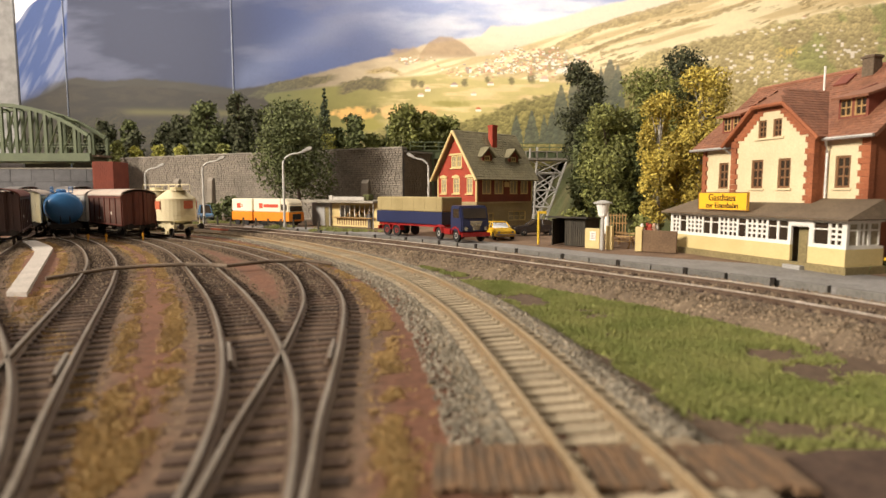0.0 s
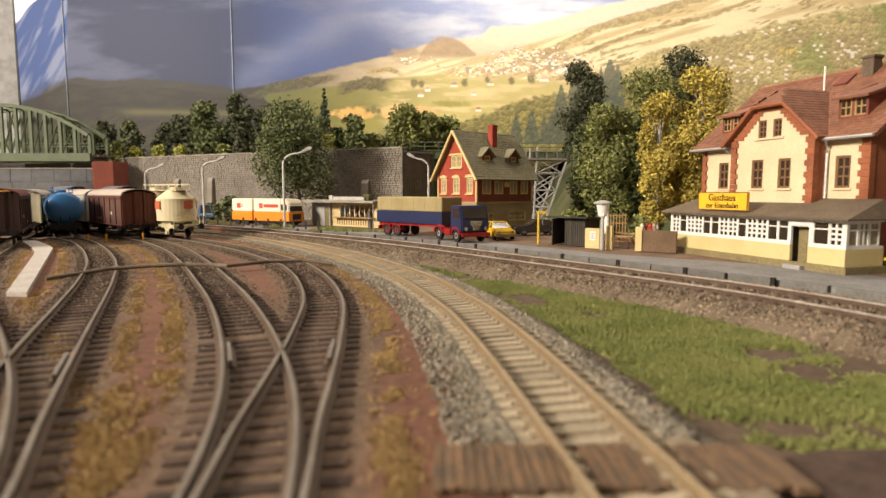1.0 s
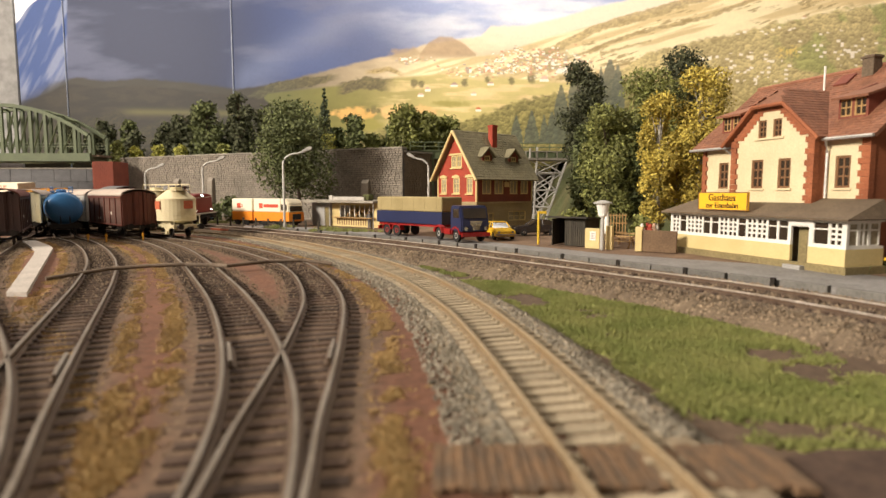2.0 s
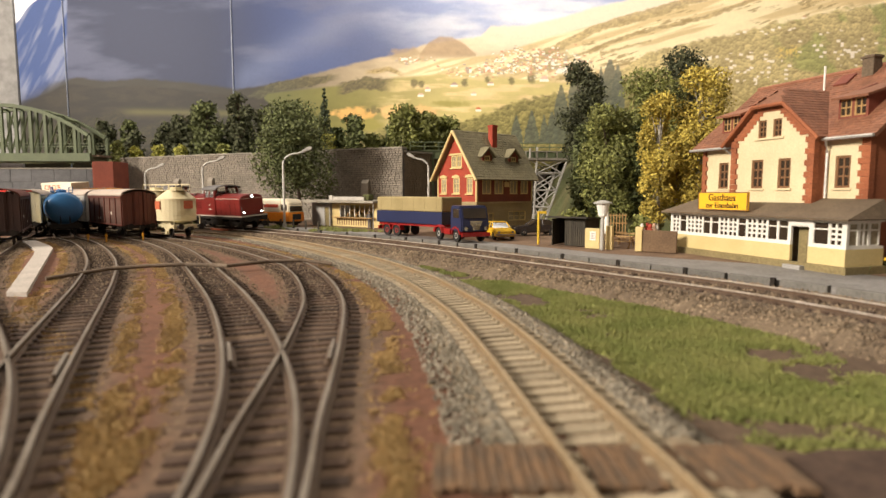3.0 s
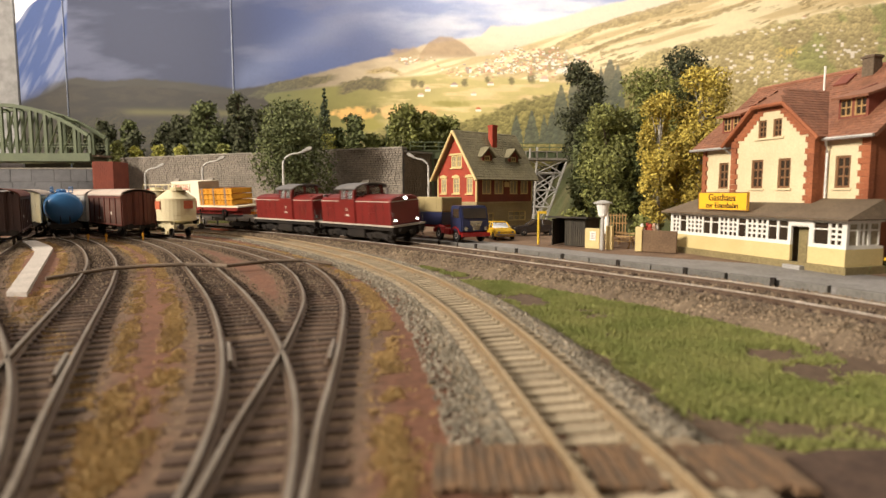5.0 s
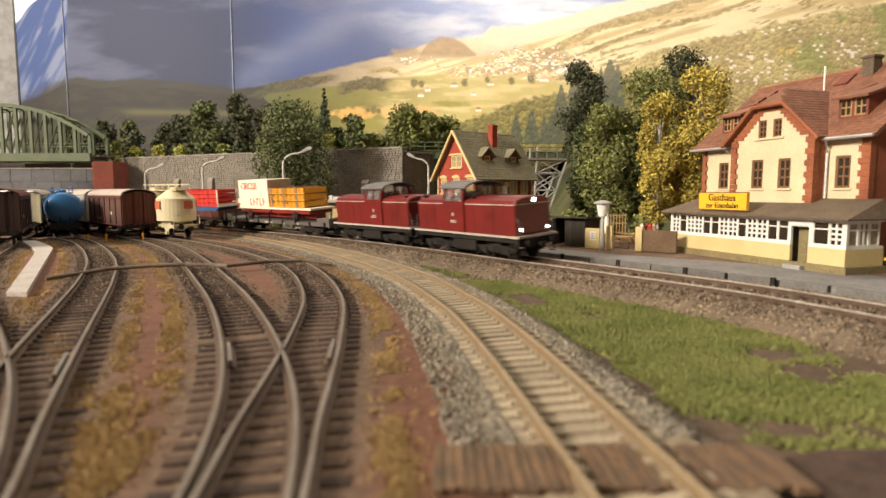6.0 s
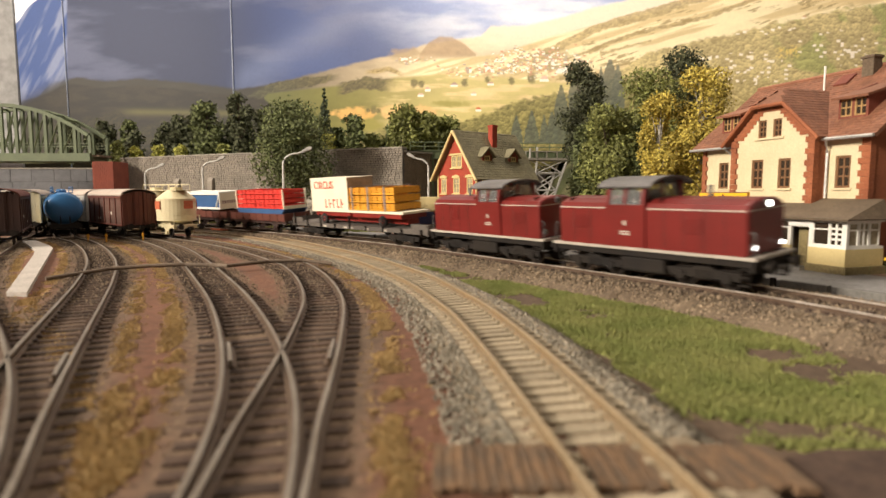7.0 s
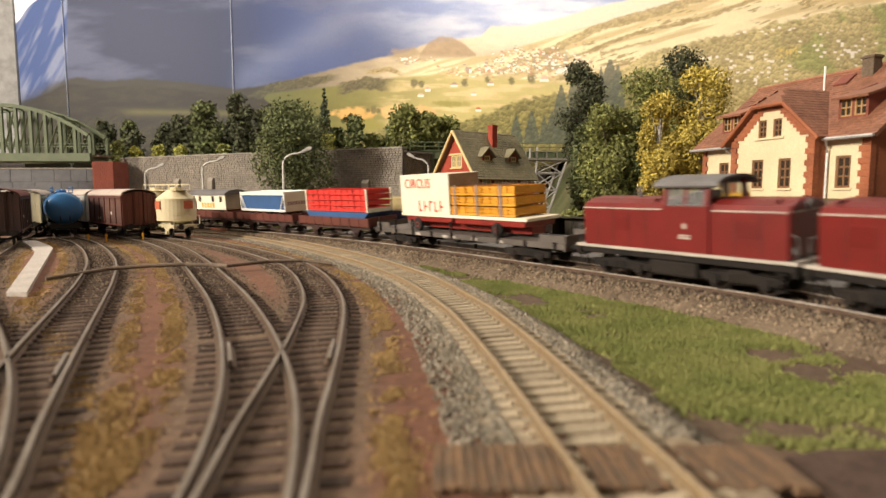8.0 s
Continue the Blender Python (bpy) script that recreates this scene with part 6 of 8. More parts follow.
def stake_flat():
    t = thing("flat_wagon", 0, 0, RAIL_Z, 0, "dark grey bogie flat wagon with upright stakes", "flat wagon", group="train")
    h = 8.9
    bm = bmesh.new()
    for k in range(34):
        x = -h + 2 * h * k / 34
        blk(bm, x, x + 2 * h / 34 - 0.02, -1.32, 1.32, 1.16, 1.24)
    part("deck", bm, "flat_grey", t, "grey plank deck")
    bm = bmesh.new()
    for y in (-1.34, 1.26):
        blk(bm, -h, h, y, y + 0.08, 0.95, 1.22)
    for x in (-h - 0.04, h - 0.1):
        blk(bm, x, x + 0.14, -1.4, 1.4, 0.88, 1.24)
    for y in (-0.5, 0.4):
        blk(bm, -h + 0.2, h - 0.2, y, y + 0.1, 0.78, 1.16)
    part("side_sill", bm, "flat_grey", t)
    for k in range(9):
        x = -h + 0.6 + k * (2 * h - 1.2) / 8
        for sy in (-1, 1):
            bm = bmesh.new()
            tall = k in (0, 1, 2, 4, 6)
            blk(bm, x - 0.05, x + 0.05, sy * 1.42 - 0.05, sy * 1.42 + 0.05, 0.95, 2.0 if tall else 1.3)
            part("stake", bm, "dark_iron", t)
    for sx in (-1, 1):
        bm = bmesh.new()
        blk(bm, min(sx * (h - 0.06), sx * h), max(sx * (h - 0.06), sx * h), -1.3, 1.3, 1.24, 1.62)
        part("end_board", bm, "flat_grey", t)
        bm = bmesh.new()
        blk(bm, min(sx * (h - 1.7), sx * (h - 0.08)), max(sx * (h - 1.7), sx * (h - 0.08)), -1.33, -1.27, 1.25, 1.62)
        blk(bm, min(sx * (h - 1.7), sx * (h - 0.08)), max(sx * (h - 1.7), sx * (h - 0.08)), 1.27, 1.33, 1.25, 1.62)
        part("side_flap", bm, "flat_grey", t)
        bogie(t, sx * 6.0, 2.0, True)
        buffers(t, sx * h, sx)
    bm = bmesh.new()
    for x in (-3.9, -1.0, -0.2, 1.8, 4.0):
        blk(bm, x, x + 0.5, -1.352, -1.342, 0.98, 1.14)
        blk(bm, x, x + 0.5, 1.342, 1.352, 0.98, 1.14)
    part("inscription", bm, "loco_line", t, "pale inscription bars")
    # the loaded road trailer
    tr = bmesh.new()
    blk(tr, -5.6, 6.3, -1.25, 1.25, 2.20, 2.37, 0.02)
    part("trailer_bed", tr, "circus_white", t, "cream trailer bed on the wagon")
    bm = bmesh.new()
    for a, b in ((-5.1, -0.2), (0.1, 6.0)):
        blk(bm, a, b, -1.15, 1.15, 1.86, 2.20, 0.05)
    blk(bm, -5.1, 5.9, -0.5, 0.5, 1.45, 1.86)
    part("trailer_frame", bm, "circus_red", t, "red trailer chassis")
    for x in (-3.8, 3.9):
        for y in (-1.12, 1.12):
            small_wheel(t, x, y, 1.24 + 0.42, 0.42, "circus_red")
    bm = bmesh.new()
    blk(bm, -5.6, -0.3, -1.2, 1.2, 2.37, 4.85, 0.03)
    bx = part("circus_box", bm, "circus_white", t, "cream circus box body with red lettering")
    bm = bmesh.new()
    blk(bm, -0.298, -0.27, -1.17, 1.17, 2.40, 4.82)
    part("box_end", bm, "grey_taupe", bx, "taupe end wall")
    for sy in (-1, 1):
        lettering("CIRCUS", 0.85, kpose(-3.6, sy * 1.215, 4.25, 0 if sy < 0 else 180, 90), bx, "ink_red")
        bm = bmesh.new()
        for k in range(5):
            x = -3.5 + k * 0.56
            blk(bm, x, x + 0.1, min(sy * 1.205, sy * 1.225), max(sy * 1.205, sy * 1.225), 2.5, 3.2)
            blk(bm, x + 0.12, x + 0.32, min(sy * 1.205, sy * 1.225), max(sy * 1.205, sy * 1.225), 2.5 + 0.28 * (k % 3), 2.62 + 0.28 * (k % 3))
        part("name_bar", bm, "ink_red", bx, "red name bars")
    crates(t, "crate", -0.2, 5.4, -1.15, 1.15, 2.39, 4.1, 4, 3, "crate_yellow", "yellow slatted crate")
    for x in (0.2, 2.2, 4.2):
        bm = bmesh.new()
        for y in (-1.21, 1.15):
            blk(bm, x, x + 0.14, y, y + 0.06, 2.37, 4.14)
        blk(bm, x, x + 0.14, -1.15, 1.15, 4.11, 4.15)
        part("strap", bm, "strap_grey", t, "grey load strap")
    return t, 2 * h + 1.2


def low_side(load):
    lab = {"red": "brown low-sided wagon carrying a blue trailer of red crates", "blue": "brown low-sided wagon carrying a white and blue trailer", "van": "brown low-sided wagon carrying a cream circus caravan"}[load]
    t = thing("low_sided_wagon", 0, 0, RAIL_Z, 0, lab, "goods wagon", group="train")
    L = 9.75
    h = L / 2
    running_gear(t, L, 5.6, True, "wagon_dark", 1.02)
    bm = bmesh.new()
    blk(bm, -h, h, -1.34, 1.34, 1.14, 1.22)
    part("floor_boards", bm, "wood_board", t)
    for sy in (-1.38, 1.32):
        for k in range(4):
            bm = bmesh.new()
            x = -h + k * L / 4
            blk(bm, x + 0.02, x + L / 4 - 0.02, sy, sy + 0.06, 1.16, 1.80, 0.01)
            blk(bm, x + 0.05, x + 0.13, sy - 0.03, sy + 0.09, 1.10, 1.80)
            blk(bm, x + L / 8, x + L / 8 + 0.07, sy - 0.03, sy + 0.09, 1.10, 1.80)
            part("side_board", bm, "wagon_brown", t, "brown hinged side board")
    for sx in (-1, 1):
        bm = bmesh.new()
        blk(bm, min(sx * h, sx * (h - 0.06)), max(sx * h, sx * (h - 0.06)), -1.32, 1.32, 1.16, 1.86, 0.01)
        part("end_board", bm, "wagon_brown", t)
    if load == "red":
        bm = bmesh.new()
        prism(bm, [(-3.4, 1.75), (4.2, 1.75), (4.7, 2.2), (-3.8, 2.2)], "y", -1.2, 1.2)
        part("trailer_bed", bm, "trailer_blue", t, "blue trailer bed")
        for x in (-2.2, 3.0):
            for y in (-1.05, 1.05):
                small_wheel(t, x, y, 1.22 + 0.34, 0.34, "trailer_blue")
        crates(t, "crate", -3.6, 4.5, -1.1, 1.1, 2.22, 3.95, 5, 4, "crate_red", "red slatted crate")
        bm = bmesh.new()
        blk(bm, 4.52, 4.62, -1.18, 1.18, 2.2, 2.5)
        part("trailer_end", bm, "circus_white", t, "cream end board")
        for x, y in ((4.52, -1.2), (4.52, 1.1), (-3.72, -1.2), (-3.72, 1.1)):
            bm = bmesh.new()
            blk(bm, x, x + 0.12, y, y + 0.1, 2.5 if x > 0 else 2.2, 3.95)
            part("stanchion", bm, "circus_white", t, "cream corner stanchion")
    elif load == "blue":
        bm = bmesh.new()
        blk(bm, -4.05, 3.5, -1.12, 1.12, 1.95, 2.10)
        part("trailer_floor", bm, "white_paint", t)
        for y in (-1.2, 1.1):
            bm = bmesh.new()
            blk(bm, -4.15, 3.6, y, y + 0.1, 3.45, 3.75)
            blk(bm, -4.15, 3.6, y, y + 0.1, 2.0, 2.18)
            for x in (-4.15, 3.5):
                blk(bm, x, x + 0.1, y, y + 0.1, 2.18, 3.45)
            for x, q in ((-4.05, 0.7), (3.5, -0.7)):
                tube(bm, [(x, y + 0.05, 3.4), (x + q, y + 0.05, 2.15)], 0.07, 5)
            part("trailer_frame", bm, "white_paint", t, "white trailer side frame")
        bm = bmesh.new()
        blk(bm, -4.0, 3.45, -1.08, 1.08, 2.12, 3.40)
        part("trailer_body", bm, "trailer_blue", t, "blue trailer panels")
        bm = bmesh.new()
        blk(bm, -4.15, 3.6, -1.1, 1.1, 3.62, 3.72)
        part("trailer_roof", bm, "white_paint", t)
        for x in (-4.15, 3.5):
            bm = bmesh.new()
            blk(bm, x, x + 0.1, -1.1, 1.1, 2.0, 3.62)
            part("trailer_end", bm, "circus_white", t, "off-white trailer end wall")
        bm = bmesh.new()
        for k in range(7):
            blk(bm, 3.602, 3.62, -0.9 + 0.27 * k, -0.72 + 0.27 * k, 2.55, 2.85)
        part("name_bar", bm, "pink_grey", t, "faded pink name bars")
        for x in (-2.7, 2.4):
            for y in (-1.0, 1.0):
                small_wheel(t, x, y, 1.22 + 0.34, 0.34, "white_paint")
    else:
        bm = bmesh.new()
        blk(bm, -3.4, 3.4, -1.15, 1.15, 1.95, 3.45)
        b = part("caravan_body", bm, "circus_white", t, "cream caravan body")
        bm = bmesh.new()
        arc = [(1.25 * math.cos(a), 3.42 + 0.5 * math.sin(a)) for a in np.linspace(0, math.pi, 11)]
        prism(bm, arc, "x", -3.5, 3.5)
        part("caravan_roof", bm, "loco_grey", t, "grey arched caravan roof")
        bm = bmesh.new()
        blk(bm, 3.41, 3.43, -1.1, 1.1, 2.0, 3.42)
        part("caravan_end", bm, "grey_taupe", b)
        for x in (-2.6, -1.4, 1.0, 2.4):
            bm = bmesh.new()
            for y in (-1.17, 1.15):
                blk(bm, x, x + 0.45, y, y + 0.02, 2.75, 3.3)
            part("caravan_window", bm, "glass_dark", b)
        bm = bmesh.new()
        for k in range(5):
            for y in (-1.17, 1.15):
                blk(bm, -0.9 + 0.5 * k, -0.6 + 0.5 * k, y, y + 0.02, 2.15, 2.65)
        part("name_bar", bm, "crate_yellow", b, "orange lettering bars")
        for x in (-2.4, 2.4):
            for y in (-1.0, 1.0):
                small_wheel(t, x, y, 1.22 + 0.34, 0.34, "circus_red")
        bm = bmesh.new()
        blk(bm, -3.2, 3.2, -0.9, 0.9, 1.62, 1.95)
        part("caravan_chassis", bm, "wagon_brown", t)
    return t, L + 1.0


flat, flat_len = stake_flat()
TRAIN = [(loco_a, 10.5, 2.7), (loco_b, 10.5, 2.7), (flat, flat_len, 6.0)]
for load in ("red", "blue", "van", "blue"):
    w, ln = low_side(load)
    TRAIN.append((w, ln, 2.5))


# ---- wagons that stand in the yard ----
def stand(t, line, s):
    p, d = line.at(s), line.way(s)
    t.matrix_basis = kpose(p[0], p[1], 0, math.degrees(math.atan2(-d[1], -d[0])))


def s_at_y(line, y):
    o = np.argsort(line.p[:, 1])
    return float(np.interp(y, line.p[o, 1], line.s[o]))


def box_wagon(line, far, body, slat, roof, label, L=10.0):
    t = thing("covered_wagon", 0, 0, 0, 0, label, "goods wagon", group="parked wagons")
    h = L / 2
    running_gear(t, L, 6.0, False, "dark_iron", 1.02)
    bm = bmesh.new()
    blk(bm, -h + 0.05, h - 0.05, -1.32, 1.32, 1.15, 3.75)
    part("body", bm, slat, t)
    n = 9
    for sy in (-1, 1):
        for k in range(n):
            z = 1.2 + 2.5 * k / n
            bm = bmesh.new()
            y0, y1 = sorted((sy * 1.32, sy * 1.36))
            blk(bm, -h + 0.1, h - 0.1, y0, y1, z, z + 2.5 / n - 0.035)
            part("plank", bm, slat, t)
        for k in range(7):
            x = -h + 0.1 + k * (L - 0.32) / 6
            bm = bmesh.new()
            y0, y1 = sorted((sy * 1.36, sy * 1.44))
            blk(bm, x, x + 0.12, y0, y1, 1.1, 3.75)
            part("side_post", bm, body, t)
        bm = bmesh.new()
        y0, y1 = sorted((sy * 1.35, sy * 1.46))
        blk(bm, -h, h, y0, y1, 3.45, 3.6)
        blk(bm, -h, h, y0, y1, 1.08, 1.2)
        part("side_rail", bm, body, t)
        bm = bmesh.new()
        y0, y1 = sorted((sy * 1.36, sy * 1.375))
        blk(bm, 1.3, 2.1, y0, y1, 2.0, 2.25)
        blk(bm, -2.2, -1.3, y0, y1, 1.5, 1.7)
        part("inscription", bm, "loco_line", t)
    for sx in (-1, 1):
        for k in range(8):
            y = -1.3 + 2.6 * k / 8
            bm = bmesh.new()
            blk(bm, min(sx * (h - 0.05), sx * h), max(sx * (h - 0.05), sx * h), y, y + 2.6 / 8 - 0.02, 1.15, 3.75 + 0.3 * math.cos(math.radians(90 * (y + 0.16) / 1.3)))
            part("end_board", bm, body, t)
        for y in (-1.36, 1.24):
            bm = bmesh.new()
            blk(bm, min(sx * h, sx * (h + 0.08)), max(sx * h, sx * (h + 0.08)), y, y + 0.12, 1.1, 3.8)
            part("end_post", bm, body, t)
        for y in (-0.45, 0.37):
            bm = bmesh.new()
            blk(bm, min(sx * h, sx * (h + 0.07)), max(sx * h, sx * (h + 0.07)), y, y + 0.08, 1.1, 4.0)
            part("end_post", bm, body, t)
    arc = [(1.48 * math.cos(a), 3.70 + 0.58 * math.sin(a)) for a in np.linspace(0, math.pi, 15)]
    low = [(p[0] * 0.95, p[1] - 0.07) for p in arc[::-1]]
    bm = bmesh.new()
    prism(bm, arc + low, "x", -h - 0.1, h + 0.1)
    part("roof", bm, roof, t, "arched wagon roof")
    stand(t, line, s_at_y(line, far))
    return t


def tank_wagon(line, y, label, material, L=8.0):
    t = thing("tank_wagon", 0, 0, 0, 0, label, "tank wagon", group="parked wagons")
    h = L / 2
    running_gear(t, L, 4.6, False, "dark_iron", 1.02)
    bm = bmesh.new()
    lathe(bm, [(0.05, -h + 0.22), (0.8, -h + 0.26), (1.2, -h + 0.36), (1.38, -h + 0.5), (1.44, -h + 0.66), (1.44, h - 0.66), (1.38, h - 0.5), (1.2, h - 0.36), (0.8, h - 0.26), (0.05, h - 0.22)], 32, 0, 2.55, "x")
    tk = part("tank", bm, material, t, "round tank barrel", smooth=True)
    for x in (-2.2, 0, 2.2):
        bm = bmesh.new()
        lathe(bm, [(1.445, x - 0.06), (1.46, x - 0.06), (1.46, x + 0.06), (1.445, x + 0.06)], 32, 0, 2.55, "x")
        part("tank_band", bm, material, tk)
    bm = bmesh.new()
    lathe(bm, [(0.42, 3.8), (0.42, 4.15), (0.3, 4.25), (0.02, 4.28)], 16)
    part("filler_dome", bm, material, tk)
    bm = bmesh.new()
    for y2 in (-0.75, 0.75):
        tube(bm, [(-2.6, y2, 4.0), (-2.6, y2, 4.45), (2.6, y2, 4.45), (2.6, y2, 4.0)], 0.035, 5)
        tube(bm, [(-2.6, y2, 4.22), (2.6, y2, 4.22)], 0.03, 5)
    blk(bm, -2.7, 2.7, -0.8, -0.45, 3.92, 3.97)
    blk(bm, -2.7, 2.7, 0.45, 0.8, 3.92, 3.97)
    part("catwalk", bm, material, t, "catwalk with handrails")
    bm = bmesh.new()
    for y2 in (-0.35, 0.35):
        tube(bm, [(h - 0.3, y2, 1.2), (h - 0.3, y2, 2.2)], 0.05, 5)
    for x in (-2.6, 2.6):
        prism(bm, [(-1.1, 1.1), (1.1, 1.1), (1.0, 1.75), (-1.0, 1.75)], "x", x - 0.12, x + 0.12)
    part("saddle", bm, "dark_iron", t)
    stand(t, line, s_at_y(line, y))
    return t


def silo_wagon(line, y):
    t = thing("silo_wagon", 0, 0, 0, 0, "cream cement silo wagon with twin round hoppers", "silo wagon", group="parked wagons")
    L = 8.8
    running_gear(t, L, 5.2, False, "silo_cream", 1.02)
    for x in (-2.1, 2.1):
        bm = bmesh.new()
        lathe(bm, [(0.7, 1.15), (1.45, 1.45), (1.62, 1.5), (1.62, 3.40), (1.56, 3.48), (0.70, 4.18), (0.5, 4.2), (0.5, 4.4), (0.05, 4.43)], 32, x, 0)
        s = part("silo_tank", bm, "silo_cream", t, "round cream hopper")
        for z in (2.36, 3.36):
            bm = bmesh.new()
            lathe(bm, [(1.60, z - 0.05), (1.66, z - 0.05), (1.66, z + 0.05), (1.60, z + 0.05)], 32, x, 0)
            part("hoop", bm, "silo_cream", s)
        bm = bmesh.new()
        blk(bm, x - 0.5, x + 0.5, -1.64, -1.60, 2.5, 3.2)
        blk(bm, x - 0.5, x + 0.5, 1.60, 1.64, 2.5, 3.2)
        part("placard", bm, "silo_red", s, "red placard")
    bm = bmesh.new()
    blk(bm, 3.68, 3.74, -0.05, 0.75, 2.55, 3.25)
    part("end_placard", bm, "silo_red", t, "red end placard")
    bm = bmesh.new()
    for sy in (-0.6, 0.6):
        tube(bm, [(-3.6, sy, 3.9), (-3.6, sy, 4.65), (3.6, sy, 4.65), (3.6, sy, 3.9)], 0.035, 5)
        for x in (-2, -0.7, 0.7, 2):
            tube(bm, [(x, sy, 4.0), (x, sy, 4.65)], 0.03, 5)
    blk(bm, -3.6, 3.6, -0.65, 0.65, 4.12, 4.17)
    part("gangway", bm, "silo_cream", t, "roof gangway with rails")
    bm = bmesh.new()
    blk(bm, -4.3, 4.3, -1.2, 1.2, 1.05, 1.16)
    for x in (-4.2, 4.1):
        for sy in (-1.15, 1.1):
            blk(bm, x, x + 0.06, sy, sy + 0.06, 1.1, 2.0)
        blk(bm, x, x + 0.06, -1.15, 1.15, 1.95, 2.0)
    part("end_platform", bm, "silo_cream", t)
    bm = bmesh.new()
    for x in (-2.1, 2.1):
        for sy in (-1, 1):
            prism(bm, [(x - 1.1, 1.15), (x + 1.1, 1.15), (x, 2.2)], "y", sy * 0.95 - 0.04, sy * 0.95 + 0.04)
    part("support_bracket", bm, "silo_cream", t)
    stand(t, line, s_at_y(line, y))


silo_wagon(YR, 54.2)
box_wagon(YL, 55.2, "wagon_brown", "wagon_slat", "roof_pale", "red brown boarded covered goods wagon with a pale roof")
box_wagon(YL, 63.0, "wagon_grey", "wagon_grey", "roof_pale", "pale grey covered goods wagon")
tank_wagon(YA, 55.6, "bright blue tank wagon with a railed catwalk", "tank_blue")
tank_wagon(YA, 63.0, "blue tank wagon parked behind another", "tank_blue")
box_wagon(YA, 71.0, "silo_cream", "silo_cream", "roof_pale", "cream covered wagon far down the siding")
box_wagon(YB, 58.8, "silo_cream", "silo_cream", "roof_pale", "cream covered wagon far down the siding", 9.0)
box_wagon(YB, 67.0, "wagon_grey", "wagon_grey", "roof_pale", "pale grey covered goods wagon", 9.0)
box_wagon(YB, 47.0, "wagon_dark", "wagon_dark", "wagon_brown", "very dark brown covered goods wagon")


# ---- trees and bushes ----
tree(-18.8, 78, -0.3, 15.7, 6.3, "leaf_dark", "large dark green broadleaf tree in front of the stone wall", 3, 17000, 0.19, low=0.30)
tree(15.9, 58, 1.0, 11.2, 3.7, "leaf_mid", "tall green broadleaf tree on the bank", 5, 11000, 0.17, low=0.10)
tree(14.9, 62, 0.6, 10.2, 2.4, "leaf_dark", "slim green broadleaf tree at the foot of the bank", 4, 5000, 0.18, low=0.12)
tree(21.3, 62, 2.5, 13.9, 4.1, "leaf_mid", "tall green broadleaf tree on the bank", 6, 10000, 0.17, low=0.12)
tree(15.7, 67, 4.0, 14.2, 3.1, "leaf_deep", "dark green tree high on the bank", 7, 8000, 0.19, low=0.15)
tree(27.7, 68, 5.0, 14.9, 4.5, "leaf_deep", "dark green tree behind the golden birch", 8, 10000, 0.19, low=0.15)
tree(24.0, 66, 5.0, 10.0, 3.6, "leaf_dark", "green broadleaf tree on the bank", 9, 6000, 0.2, low=0.15)
tree(18.9, 58, 1.4, 9.0, 2.6, "leaf_dark", "low green broadleaf tree between the others", 11, 6000, 0.18, low=0.06)
tree(21.4, 50.0, 1.2, 13.0, 3.2, "leaf_gold", "golden yellow birch beside the inn", 10, 11000, 0.13, "birch_bark", 0.2, 0.08)
tree(17.9, 49.5, 0.8, 11.2, 2.3, "leaf_gold", "slender golden yellow birch beside the inn", 12, 8000, 0.13, "birch_bark", 0.18, 0.08)
tree(20.0, 51.0, 1.0, 8.2, 2.4, "leaf_gold", "smaller golden yellow birch behind the inn", 13, 6000, 0.13, "birch_bark", 0.18, 0.10)
rnd = random.Random(12)
for k in range(9):
    x = -47 + k * 2.1 + rnd.uniform(-.6, .6)
    tree(x, 112 + rnd.uniform(-3, 6), 9.8, rnd.uniform(7, 12.5), rnd.uniform(2.2, 3.4), rnd.choice(("leaf_deep", "leaf_dark", "leaf_deep")), "dark green tree above the retaining wall", 20 + k, 1500, 0.36, low=0.1)
for k in range(13):
    x = -78 + k * 2.7 + rnd.uniform(-.7, .7)
    tree(x, 124 + rnd.uniform(-4, 6), 10.2, rnd.uniform(4.5, 9.5), rnd.uniform(2.0, 3.2), rnd.choice(("leaf_deep", "leaf_deep", "leaf_dark")), "dark shrubby tree above the retaining wall", 40 + k, 1100, 0.40, low=0.05)
for k in range(8):
    x = -28 + k * 3.2 + rnd.uniform(-.8, .8)
    tree(x, 103 + rnd.uniform(-3, 8), 9.8, rnd.uniform(4.0, 7.5), rnd.uniform(2.0, 3.0), rnd.choice(("leaf_dark", "leaf_mid")), "green tree above the retaining wall", 60 + k, 1300, 0.36, low=0.08)
for x, y, h, r in ((-5.9, 90, 7.3, 3.0), (-3.0, 92, 6.6, 3.0), (0.5, 95, 6.4, 2.6)):
    tree(x, y, 9.4, h, r, "leaf_mid", "leafy green tree behind the wall's end", int(80 + x), 2400, 0.32, low=0.08)
tree(-19.6, 100, 9.8, 11.4, 1.8, "leaf_pine", "slender spire-shaped conifer above the wall", 71, 1800, 0.28, low=0.1, cone=True)
for x, y, h, m, lab in ((-52.5, 111, 2.9, "leaf_lime", "bright yellow bush above the wall"), (-47.0, 108, 2.6, "leaf_lime", "bright yellow bush above the wall"), (-38.2, 104, 2.5, "leaf_mid", "pale green bush above the wall"), (-17.6, 92, 3.2, "leaf_lime", "yellow green bush above the wall"), (-58.5, 108, 3.4, "leaf_mid", "green bush beside the bridge pier"), (-56.5, 110, 2.6, "leaf_lime", "yellow bush beside the bridge pier")):
    tree(x, y, 9.7, h, 1.5, m, lab, int(x * -3), 700, 0.28, low=0.0, trunk=0.08, kind="bush")
